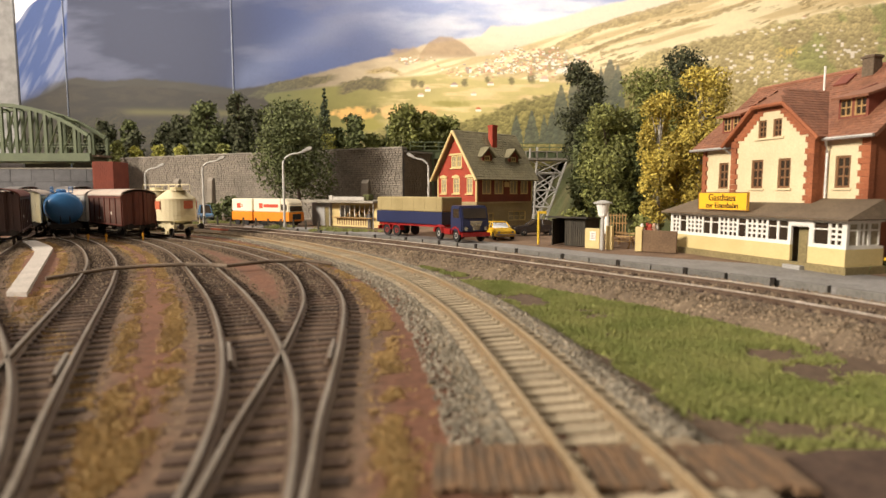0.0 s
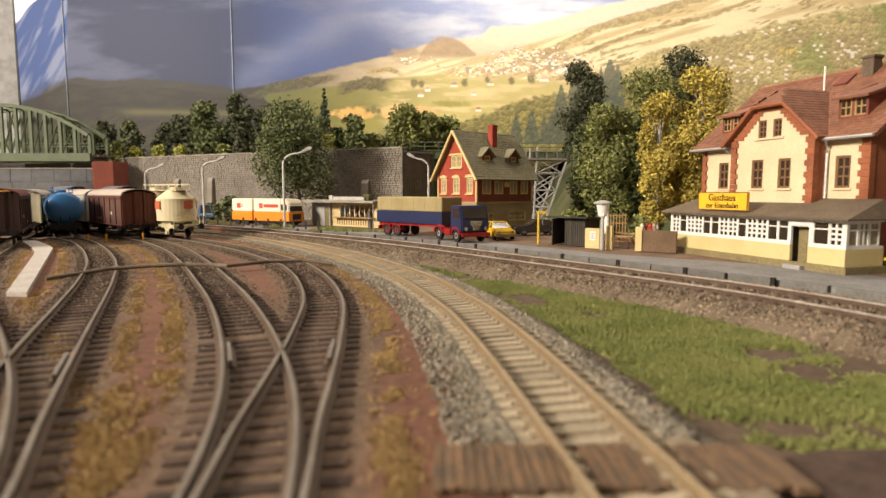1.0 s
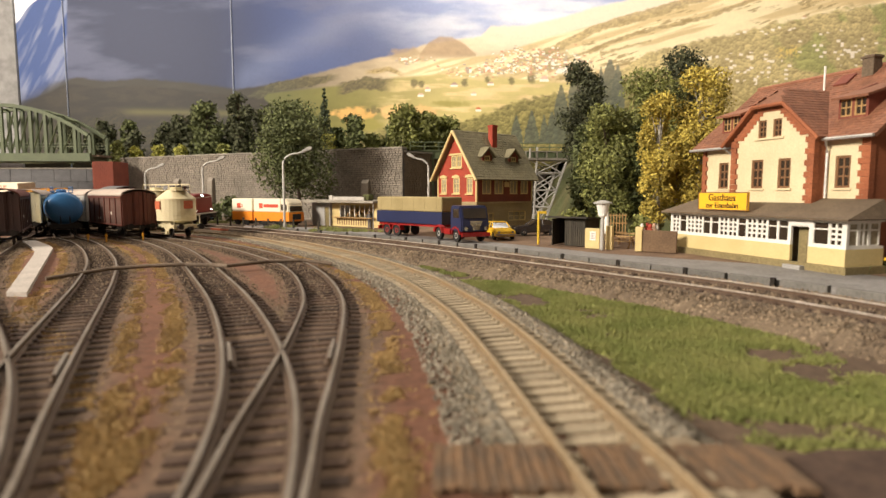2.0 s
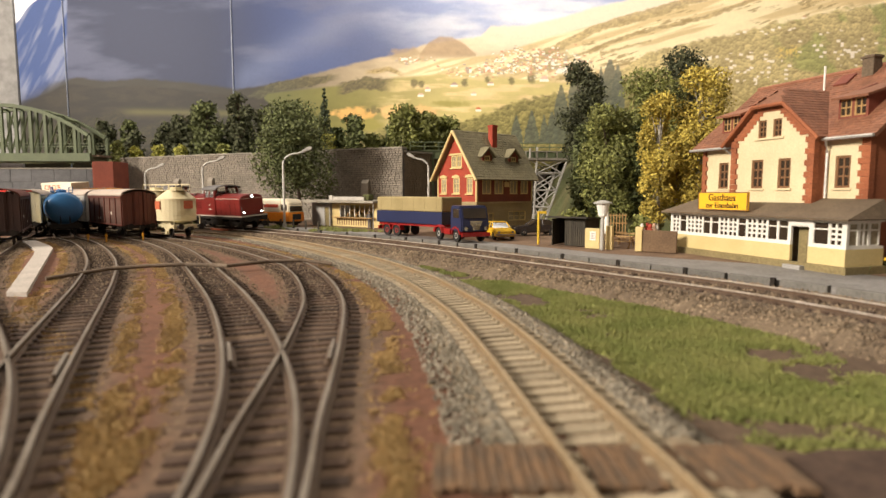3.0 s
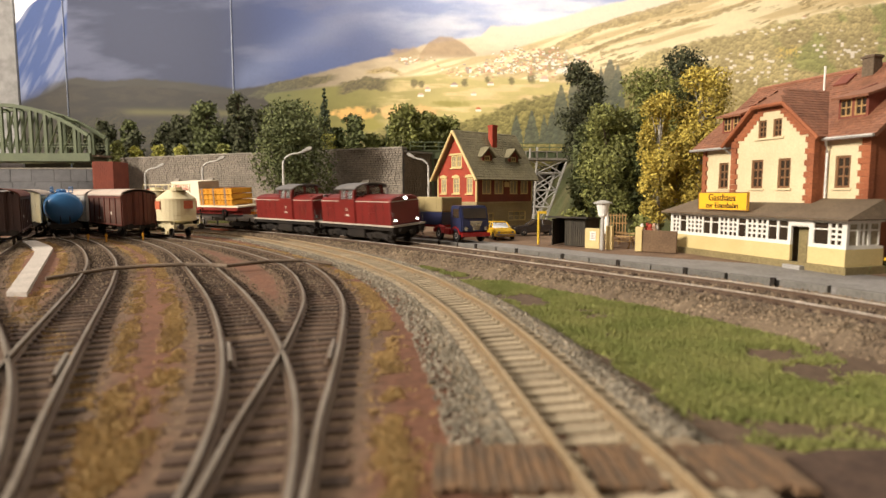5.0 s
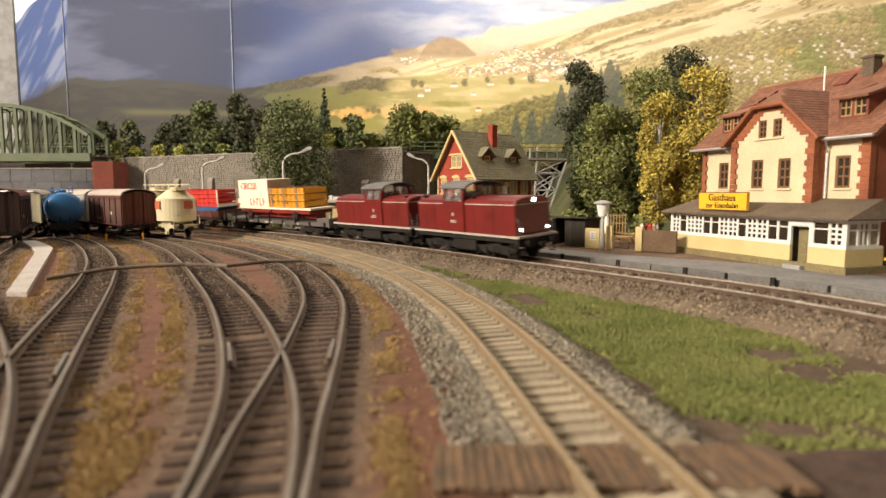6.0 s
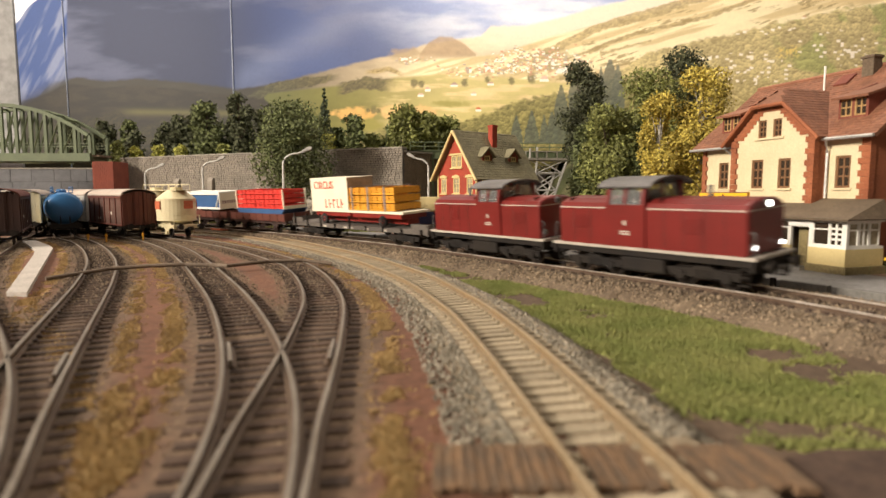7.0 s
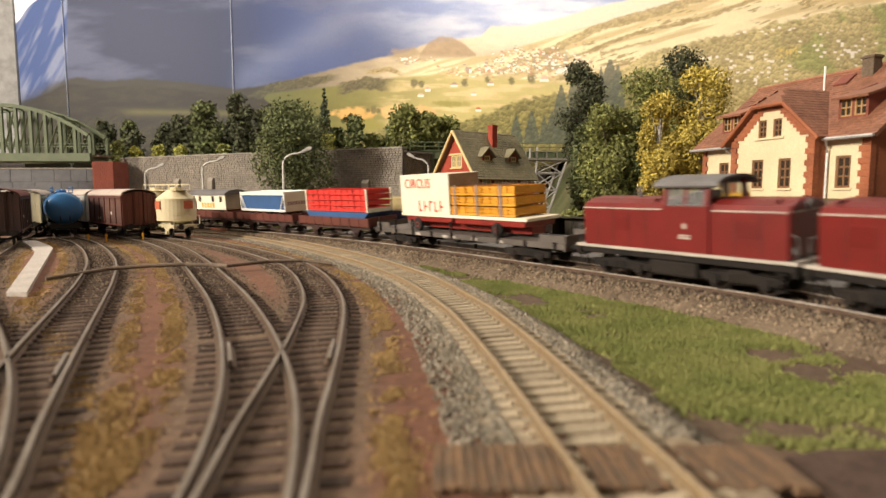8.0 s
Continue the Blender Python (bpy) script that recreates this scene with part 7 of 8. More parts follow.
for x, y, h, r, m in ((-30.2, 84, 3.2, 1.9, "leaf_dark"), (-27.4, 83, 2.4, 1.6, "leaf_mid"), (-33.5, 87, 2.2, 1.6, "leaf_dark"), (12.2, 54.5, 2.2, 1.8, "leaf_mid"), (14.5, 52.6, 1.8, 1.5, "leaf_dark"), (17.5, 51, 1.9, 1.6, "leaf_mid"), (-6.6, 76, 2.2, 1.6, "leaf_mid"), (21.0, 44.6, 1.7, 1.2, "leaf_dark")):
    tree(x, y, 0.1, h, r, m, "low green bush at the foot of the bank", int(abs(x) * 7), 900, 0.26, low=0.0, trunk=0.08, kind="bush")


# ---- bridge at the yard's end ----
def truss_bridge():
    t = thing("truss_bridge", 0, 0, 0, 0, "green steel arched truss bridge on a red brick pier", "bridge")
    x0, x1, zb = -86.0, -57.6, 9.3
    mid, half = (x0 + x1) / 2, (x1 - x0) / 2
    def top(x):
        return zb + 4.1 + 4.9 * (1 - ((x - mid) / half) ** 2)
    n = 12
    xs = [x0 + (x1 - x0) * k / n for k in range(n + 1)]
    for y in (98.0, 103.0):
        for a, b in zip(xs, xs[1:]):
            bm = bmesh.new()
            slab(bm, [(a, y - 0.3, top(a)), (b, y - 0.3, top(b)), (b, y + 0.3, top(b)), (a, y + 0.3, top(a))], 0.55)
            part("top_chord", bm, "bridge_green", t)
        bm = bmesh.new()
        blk(bm, x0, x1, y - 0.3, y + 0.3, zb - 0.3, zb + 1.0)
        part("bottom_chord", bm, "bridge_green", t)
        for k, x in enumerate(xs):
            bm = bmesh.new()
            blk(bm, x - 0.24, x + 0.24, y - 0.2, y + 0.2, zb + 1.0, top(x) - 0.2)
            part("upright", bm, "bridge_green", t)
            if 0 < k < n:
                q = xs[k + 1] if x < mid else xs[k - 1]
                bm = bmesh.new()
                tube(bm, [(x, y, top(x) - 0.4), (q, y, zb + 0.9)], 0.16, 4)
                part("diagonal", bm, "bridge_green", t)
        for z in (zb + 2.0, zb + 2.5):
            bm = bmesh.new()
            blk(bm, x0, x1, y - 0.05, y + 0.05, z, z + 0.10)
            part("railing", bm, "bridge_green", t)
    for k, x in enumerate(xs):
        bm = bmesh.new()
        blk(bm, x - 0.15, x + 0.15, 98.3, 102.7, zb, zb + 0.5)
        if 1 < k < n - 1:
            blk(bm, x - 0.12, x + 0.12, 98.2, 102.8, top(x) - 0.45, top(x) - 0.15)
        part("cross_beam", bm, "bridge_green", t)
    bm = bmesh.new()
    blk(bm, x0, x1 + 1.0, 98.6, 102.4, zb + 0.5, zb + 0.8)
    part("deck", bm, "felt_brown", t)
    p = thing("bridge_pier", -57.6, 100.5, -0.3, 0, "red brick bridge pier", "pier", kind="structure")
    bm = bmesh.new()
    blk(bm, 0.2, 3.6, -2.6, 2.2, 0, 9.25, 0.05)
    part("pier_core", bm, "pier_red", p)
    V, F = [], []
    for j in range(22):
        for i in range(6):
            a, z = 0.2 + i * 0.58 + (0.29 if j % 2 else 0), 0.1 + j * 0.41
            k = len(V)
            b = min(a + 0.53, 3.6)
            for x, zz, y in ((a, z, -2.6), (b, z, -2.6), (b, z + 0.36, -2.6), (a, z + 0.36, -2.6), (a, z, -2.65), (b, z, -2.65), (b, z + 0.36, -2.65), (a, z + 0.36, -2.65)):
                V.append((x, y, zz))
            F += [(k + 4, k + 5, k + 6, k + 7), (k, k + 1, k + 5, k + 4), (k + 1, k + 2, k + 6, k + 5), (k + 2, k + 3, k + 7, k + 6), (k + 3, k, k + 4, k + 7)]
    raw("pier_bricks", V, F, "pier_red", p)


truss_bridge()


def girder_viaduct():
    t = thing("girder_viaduct", -4.6, 84, 0, 7, "green plate girder viaduct with railings behind the house", "bridge")
    L = 24.0
    bm = bmesh.new()
    blk(bm, 0, L, -0.1, 0.1, 8.8, 9.7)
    blk(bm, 0, L, -0.3, 0.3, 9.7, 9.85)
    blk(bm, 0, L, -0.3, 0.3, 8.65, 8.8)
    for k in range(16):
        blk(bm, k * L / 15 - 0.06, k * L / 15 + 0.06, -0.25, -0.1, 8.8, 9.7)
    part("girder", bm, "bridge_green", t)
    bm = bmesh.new()
    blk(bm, 0, L, 0.3, 3.5, 9.6, 9.85)
    part("deck", bm, "felt_brown", t)
    for z in (10.35, 10.9):
        bm = bmesh.new()
        tube(bm, [(0, -0.3, z), (L, -0.3, z)], 0.07, 5)
        part("rail_bar", bm, "bridge_green", t)
    for k in range(13):
        bm = bmesh.new()
        blk(bm, k * L / 12 - 0.06, k * L / 12 + 0.06, -0.36, -0.24, 9.8, 10.95)
        part("railing_post", bm, "bridge_green", t)
    for x in (1.8, 3.2):
        bm = bmesh.new()
        blk(bm, x - 0.15, x + 0.15, -0.1, 0.2, -0.2, 8.7)
        part("leg", bm, "bridge_green", t)
    bm = bmesh.new()
    tube(bm, [(0.2, 0, 5.0), (3.2, 0, 5.2)], 0.15, 5)
    tube(bm, [(3.2, 0, 5.2), (0.3, 0, 8.6)], 0.12, 5)
    part("bracket", bm, "bridge_green", t)
    # pale steel lattice trestle
    r = thing("lattice_trestle", 11.6, 70, 0, 12, "pale grey steel lattice trestle leaning under the viaduct", "trestle")
    zs = [0.2, 2.2, 4.2, 6.2, 7.8]
    for y in (0, 2.4):
        for (a, b) in (((-1.0, y, 0), (-0.6, y, 9.2)), ((0.3, y, 0.0), (3.2, y, 8.0))):
            bm = bmesh.new()
            tube(bm, [a, b], 0.13, 5)
            part("leg", bm, "lamp_grey", r)
        for k, z in enumerate(zs):
            xr = 0.3 + 2.9 * z / 8.0
            bm = bmesh.new()
            tube(bm, [(-1.0 + 0.05 * z, y, z), (xr, y, z)], 0.11, 5)
            part("cross_tie", bm, "lamp_grey", r)
            if k + 1 < len(zs):
                z2 = zs[k + 1]
                bm = bmesh.new()
                tube(bm, [(-1.0 + 0.05 * z, y, z), (0.3 + 2.9 * z2 / 8.0, y, z2)], 0.08, 5)
                tube(bm, [(xr, y, z), (-1.0 + 0.05 * z2, y, z2)], 0.08, 5)
                part("brace", bm, "lamp_grey", r)
    bm = bmesh.new()
    blk(bm, -2.2, 4.4, -0.3, 2.7, 7.7, 7.95)
    part("platform", bm, "cap_stone", r)
    for x in np.linspace(-2.1, 4.3, 6):
        bm = bmesh.new()
        blk(bm, x - 0.05, x + 0.05, -0.3, -0.2, 7.9, 8.7)
        part("railing_post", bm, "cap_stone", r)
    bm = bmesh.new()
    blk(bm, -2.2, 4.4, -0.3, -0.22, 8.62, 8.72)
    part("rail_bar", bm, "cap_stone", r)


girder_viaduct()


# ---- road vehicles: x forwards ----
def lorry():
    t = thing("semi_trailer_truck", 0.0, 0.0, PLAT, 0, "dark blue and red articulated lorry with a tan canvas trailer", "truck")
    tm = kpose(-5.0, 53.4, 0, -45.5)
    def tp(nm, bm, m, lab="", par=t):
        ob = part(nm, bm, m, par, lab)
        ob.matrix_basis = tm
        return ob
    bm = bmesh.new()
    blk(bm, 0, 8.2, -1.2, 1.2, 1.15, 2.15, 0.02)
    tp("trailer_body", bm, "truck_blue", "dark blue dropside trailer body")
    bm = bmesh.new()
    blk(bm, 0.02, 8.18, -1.18, 1.18, 2.15, 3.35, 0.12)
    for k in range(6):
        blk(bm, 0.6 + k * 1.4, 0.64 + k * 1.4, -1.195, 1.195, 2.15, 3.28)
    tp("canvas_cover", bm, "canvas", "tan canvas cover")
    bm = bmesh.new()
    blk(bm, 0.1, 8.0, -1.0, 1.0, 0.95, 1.15)
    blk(bm, 0.1, 0.25, -1.15, 1.15, 0.55, 0.85)
    for x in (1.3, 2.6):
        prism(bm, [(x - 0.62, 0.55), (x - 0.45, 0.95), (x, 1.08), (x + 0.45, 0.95), (x + 0.62, 0.55), (x + 0.55, 0.55), (x + 0.4, 0.86), (x, 0.98), (x - 0.4, 0.86), (x - 0.55, 0.55)], "y", -1.18, -0.75)
    tp("trailer_chassis", bm, "truck_red", "red trailer chassis")
    for x in (1.3, 2.6):
        for y in (-1.0, 1.0):
            w = small_wheel(t, x, y, 0.48, 0.48, "truck_red")
            w.matrix_basis = tm
    cm = kpose(0.75, 47.1, 0, -63)
    def cp(nm, bm, m, lab="", par=t):
        ob = part(nm, bm, m, par, lab)
        ob.matrix_basis = cm
        return ob
    bm = bmesh.new()
    blk(bm, -1.6, 2.9, -0.9, 0.9, 0.55, 0.85)
    for x in (-0.2, 2.7):
        for sy in (-1, 1):
            prism(bm, [(x - 0.72, 0.6), (x - 0.5, 1.05), (x, 1.2), (x + 0.5, 1.05), (x + 0.72, 0.6), (x + 0.6, 0.6), (x + 0.4, 0.95), (x, 1.06), (x - 0.4, 0.95), (x - 0.6, 0.6)], "y", sy * 1.0 - 0.2, sy * 1.0 + 0.2)
    blk(bm, 0.6, 1.6, -1.1, -0.6, 0.5, 0.95, 0.05)
    blk(bm, 3.65, 3.8, -1.2, 1.2, 0.45, 0.75, 0.03)
    cp("tractor_chassis", bm, "truck_red", "red chassis, mudguards and bumper")
    for x in (-0.2, 2.7):
        for y in (-1.0, 1.0):
            w = small_wheel(t, x, y, 0.5, 0.5, "lamp_grey")
            w.matrix_basis = cm
    bm = bmesh.new()
    prism(bm, [(1.9, 0.8), (3.62, 0.8), (3.7, 1.2), (3.62, 1.75), (3.3, 2.72), (1.95, 2.75), (1.85, 1.6)], "y", -1.18, 1.18)
    bmesh.ops.bevel(bm, geom=bm.edges[:], offset=0.09, segments=2, affect="EDGES")
    cab = cp("cab", bm, "truck_blue", "dark blue rounded cab")
    bm = bmesh.new()
    slab(bm, [(3.665, -0.95, 1.82), (3.665, 0.95, 1.82), (3.43, 0.95, 2.55), (3.43, -0.95, 2.55)], 0.05)
    part("windscreen", bm, "glass_dark", cab)
    bm = bmesh.new()
    for y in (-1.2, 1.17):
        blk(bm, 2.35, 3.25, y, y + 0.03, 1.85, 2.5)
    part("side_window", bm, "glass_dark", cab)
    bm = bmesh.new()
    for k in range(7):
        z = 0.95 + 0.1 * k
        blk(bm, 3.69, 3.75, -0.25 - 0.05 * k, 0.25 + 0.05 * k, z, z + 0.05)
    part("grille", bm, "chrome", cab, "chrome grille bars")
    for y in (-0.85, 0.85):
        bm = bmesh.new()
        lathe(bm, [(0.16, 3.66), (0.16, 3.76), (0.05, 3.78)], 12, y, 1.05, "x")
        part("headlight", bm, "chrome", cab)
    return t


lorry()


def van_pair():
    def box(nm, x, y, rz, L, cab, label):
        t = thing(nm, x, y, PLAT, rz, label, "truck")
        bm = bmesh.new()
        blk(bm, 0, L, -1.15, 1.15, 0.55, 1.55, 0.06)
        part("lower_body", bm, "truck_orange", t, "orange lower body")
        bm = bmesh.new()
        blk(bm, 0.02, L - (1.3 if cab else 0.02), -1.13, 1.13, 1.55, 3.0, 0.12)
        up = part("upper_body", bm, "circus_white", t, "white upper body")
        bm = bmesh.new()
        for sy in (-1.145, 1.132):
            blk(bm, 0.9, 1.5, sy, sy + 0.013, 1.95, 2.5)
            blk(bm, 1.65, L - 1.6, sy, sy + 0.013, 2.05, 2.4)
        part("name_bar", bm, "ink_red", up, "red name bars")
        if cab:
            bm = bmesh.new()
            prism(bm, [(L - 1.35, 1.5), (L - 0.02, 1.5), (L - 0.15, 2.5), (L - 0.5, 2.95), (L - 1.35, 3.0)], "y", -1.1, 1.1)
            bmesh.ops.bevel(bm, geom=bm.edges[:], offset=0.12, segments=2, affect="EDGES")
            c = part("cab", bm, "circus_white", t, "white rounded cab")
            bm = bmesh.new()
            slab(bm, [(L - 0.0, -0.95, 1.65), (L - 0.0, 0.95, 1.65), (L - 0.16, 0.9, 2.45), (L - 0.16, -0.9, 2.45)], 0.04)
            for sy in (-1.12, 1.09):
                blk(bm, L - 1.2, L - 0.35, sy, sy + 0.03, 1.75, 2.4)
            part("cab_window", bm, "glass_dark", c)
            bm = bmesh.new()
            blk(bm, L - 0.02, L + 0.05, -0.6, 0.6, 0.75, 1.35)
            part("grille", bm, "rubber", c)
        for wx in ((0.9, L - 1.0) if not cab else (1.6, L - 1.2)):
            for sy in (-1.02, 1.02):
                small_wheel(t, wx, sy, 0.45, 0.45, "rubber")
        bm = bmesh.new()
        blk(bm, 0.2, L - 0.2, -0.8, 0.8, 0.3, 0.56)
        part("chassis", bm, "rubber", t)
        return t
    box("box_trailer", -23.8, 69.6, -31, 3.4, False, "orange and white box trailer behind a van")
    box("box_truck", -20.7, 67.7, -31, 5.5, True, "orange and white round-nosed delivery truck")


van_pair()


def car(nm, x, y, rz, paint, label, L=4.2, W=1.65, H=1.36):
    t = thing(nm, x, y, PLAT, rz, label, "car")
    h = L / 2
    bm = bmesh.new()
    prism(bm, [(-h, 0.35), (-h + 0.05, 0.78), (-h + 0.3, 0.88), (h * 0.30, 0.90), (h - 0.15, 0.78), (h, 0.6), (h - 0.02, 0.32), (h - 0.3, 0.25), (-h + 0.3, 0.25)], "y", -W / 2, W / 2)
    bmesh.ops.bevel(bm, geom=bm.edges[:], offset=0.08, segments=2, affect="EDGES")
    part("body", bm, paint, t)
    bm = bmesh.new()
    a, b = W / 2 - 0.08, W / 2 - 0.25
    lo = [bm.verts.new(p) for p in ((-h + 0.35, -a, 0.88), (h * 0.32, -a, 0.88), (h * 0.32, a, 0.88), (-h + 0.35, a, 0.88))]
    hi = [bm.verts.new(p) for p in ((-h * 0.45, -b, H - 0.04), (h * 0.02, -b, H - 0.04), (h * 0.02, b, H - 0.04), (-h * 0.45, b, H - 0.04))]
    for i in range(4):
        bm.faces.new((lo[i], lo[(i + 1) % 4], hi[(i + 1) % 4], hi[i]))
    bm.faces.new(hi)
    part("window_band", bm, "glass_dark", t)
    bm = bmesh.new()
    blk(bm, -h * 0.47, h * 0.04, -b - 0.02, b + 0.02, H - 0.05, H, 0.02)
    for s in (-1, 1):
        for p, q in (((-h + 0.33, s * a, 0.88), (-h * 0.45, s * b, H - 0.03)), ((h * 0.34, s * a, 0.88), (h * 0.02, s * b, H - 0.03)), ((-h * 0.2, s * (a + 0.0), 0.88), (-h * 0.2, s * b, H - 0.03))):
            tube(bm, [p, q], 0.045, 5)
    part("roof", bm, paint, t)
    for wx in (-h * 0.6, h * 0.62):
        for sy in (-W / 2 + 0.1, W / 2 - 0.1):
            small_wheel(t, wx, sy, 0.30, 0.30, "chrome")
    bm = bmesh.new()
    blk(bm, h - 0.04, h + 0.06, -W / 2 + 0.05, W / 2 - 0.05, 0.38, 0.48, 0.02)
    blk(bm, -h - 0.06, -h + 0.04, -W / 2 + 0.05, W / 2 - 0.05, 0.38, 0.48, 0.02)
    part("bumper", bm, "chrome", t)
    for sy in (-0.55, 0.55):
        bm = bmesh.new()
        lathe(bm, [(0.1, h - 0.05), (0.1, h + 0.02), (0.03, h + 0.03)], 10, sy, 0.62, "x")
        part("headlight", bm, "chrome", t)
    return t


car("coupe_car", 4.55, 48.0, -80, "car_yellow", "bright yellow coupe parked beside the house", 3.9)
car("saloon_car", 8.1, 52.0, -168, "car_dark", "black saloon car parked behind the shelter")
car("delivery_van", -32.2, 80.5, -62, "van_blue", "small blue delivery van near the stone wall", 4.0, 1.7, 2.0)


# ---- kiosk ----
def kiosk():
    t = thing("kiosk", -14.9, 67.6, PLAT, -37, "long low snack kiosk with a flat pale roof", "kiosk")
    bm = bmesh.new()
    prism(bm, [(-1.2, -1.5), (11.0, -1.5), (11.2, 3.4), (-0.6, 3.0)], "z", 2.62, 2.85)
    part("flat_roof", bm, "cap_stone", t, "pale flat roof")
    bm = bmesh.new()
    cut_wall(bm, 0, 3.0, 0, 2.62, [(2.1, 2.8, 0.0, 2.1)], 0, 0.15)
    blk(bm, 0, 0.15, 0.15, 3, 0, 2.62)
    part("toilet_wall", bm, "concrete", t, "pale grey plastered side room")
    bm = bmesh.new()
    blk(bm, 2.15, 2.75, 0.05, 0.1, 0, 2.08)
    part("door", bm, "olive_base", t)
    bm = bmesh.new()
    cut_wall(bm, 3.0, 10.2, 0, 2.62, [(4.2, 9.4, 1.05, 2.3)], 0.3, 0.45)
    blk(bm, 10.05, 10.2, 0.45, 3, 0, 2.62)
    blk(bm, 3.0, 10.2, 2.85, 3.0, 0, 2.62)
    part("booth_wall", bm, "trim_cream", t, "pale yellow booth wall")
    bm = bmesh.new()
    blk(bm, 3.6, 9.6, -0.35, 0.3, 0.95, 1.05, 0.02)
    part("counter", bm, "wood_light", t)
    n = 7
    for k in range(n):
        bm = bmesh.new()
        x = 4.2 + 5.2 * k / n
        blk(bm, x, x + 0.07, 0.33, 0.42, 1.05, 2.3)
        part("window_bar", bm, "white_paint", t)
    bm = bmesh.new()
    for k in range(11):
        blk(bm, 4.3 + 0.46 * k, 4.6 + 0.46 * k, 1.2, 1.5, 1.05 + 0.25 * (k % 3), 1.3 + 0.25 * (k % 3) + 0.2)
    part("goods", bm, "wood_light", t, "goods on the shelves")
    bm = bmesh.new()
    for k in range(16):
        x = 3.8 + 0.36 * k
        blk(bm, x, x + 0.14, 0.27, 0.298, 0.2, 0.85)
    part("front_panel", bm, "window_brown", t, "brown slatted counter front")
    bm = bmesh.new()
    blk(bm, 4.8, 9.4, -1.2, -0.4, 2.86, 3.25, 0.03)
    blk(bm, 4.2, 4.7, -1.2, -1.0, 2.86, 3.4)
    part("roof_sign", bm, "wagon_grey", t, "pale sign boxes on the roof")
    bm = bmesh.new()
    blk(bm, 9.0, 9.9, -1.0, -0.2, 2.86, 3.5, 0.15)
    part("roof_planter", bm, "slope_green", t)
    for x in (-0.9, 10.7):
        bm = bmesh.new()
        tube(bm, [(x, -1.2, 0), (x, -1.2, 2.65)], 0.05, 6)
        part("roof_post", bm, "zinc", t)
    return t


kiosk()


def figure(x, y, z, rz, body, label, h=1.75, seated=False):
    """A plain toy figure in one mesh."""
    bm = bmesh.new()
    b = 0.0 if not seated else -0.45
    if not seated:
        for s in (-0.1, 0.1):
            tube(bm, [(s, 0, 0), (s * 0.9, 0, 0.85)], 0.09, 7)
    else:
        for s in (-0.1, 0.1):
            tube(bm, [(s, -0.4, 0.0), (s, -0.4, 0.42), (s, 0, 0.45)], 0.09, 7)
    tube(bm, [(0, 0, 0.8 + b), (0, 0, 1.15 + b), (0, 0, 1.45 + b)], 0.2, 9, 0.16)
    for s in (-1, 1):
        tube(bm, [(s * 0.2, 0, 1.4 + b), (s * 0.28, -0.05, 1.1 + b), (s * 0.2, -0.2, 0.95 + b)], 0.06, 6)
    lathe(bm, [(0.04, 1.46 + b), (0.10, 1.52 + b), (0.125, 1.62 + b), (0.10, 1.73 + b), (0.03, 1.77 + b)], 10)
    ob = part("figurine", bm, body, None)
    ob.matrix_basis = kpose(x, y, z, rz)
    return tagged(ob, label, "figurine")


figure(-7.7, 62.2, PLAT, 20, "figure_grey", "small plain grey toy figure standing by the kiosk")


# ---- lamps ----
def street_lamp(x, y, h, reach, rz, label):
    t = thing("street_lamp", x, y, PLAT - 0.05, rz, label, "street lamp", group="street lamps")
    bm = bmesh.new()
    pts = [(0, 0, 0), (0, 0, h * 0.55), (0, 0, h * 0.82)]
    for k in range(1, 7):
        a = math.radians(15 * k)
        pts.append((reach * 0.5 * (1 - math.cos(a)), 0, h * 0.82 + (h * 0.13) * math.sin(a)))
    pts.append((reach * 0.75, 0, h * 0.975))
    tube(bm, pts, 0.13, 8, 0.08)
    part("mast", bm, "lamp_grey", t, "curved grey mast")
    bm = bmesh.new()
    lathe(bm, [(0.13, 0), (0.2, 0.05), (0.2, 0.5), (0.13, 0.55)], 10)
    part("base", bm, "lamp_grey", t)
    bm = bmesh.new()
    prism(bm, [(reach * 0.7, h * 0.955), (reach * 1.06, h * 1.0), (reach * 1.08, h * 1.035), (reach * 0.95, h * 1.04), (reach * 0.7, h * 0.99)], "y", -0.22, 0.22)
    bmesh.ops.bevel(bm, geom=bm.edges[:], offset=0.06, segments=2, affect="EDGES")
    part("lamp_head", bm, "lamp_grey", t, "grey lamp head")
    return t


street_lamp(-16.7, 62.5, 8.2, 2.8, 5, "grey curved street lamp beside the main line")
street_lamp(-28.8, 71.6, 7.8, 2.5, 5, "grey curved street lamp beside the main line")
street_lamp(-39.4, 79, 7.3, 2.4, 5, "grey curved street lamp beside the main line")
street_lamp(-1.6, 66, 7.8, 2.2, 178, "grey curved street lamp behind the lorry")


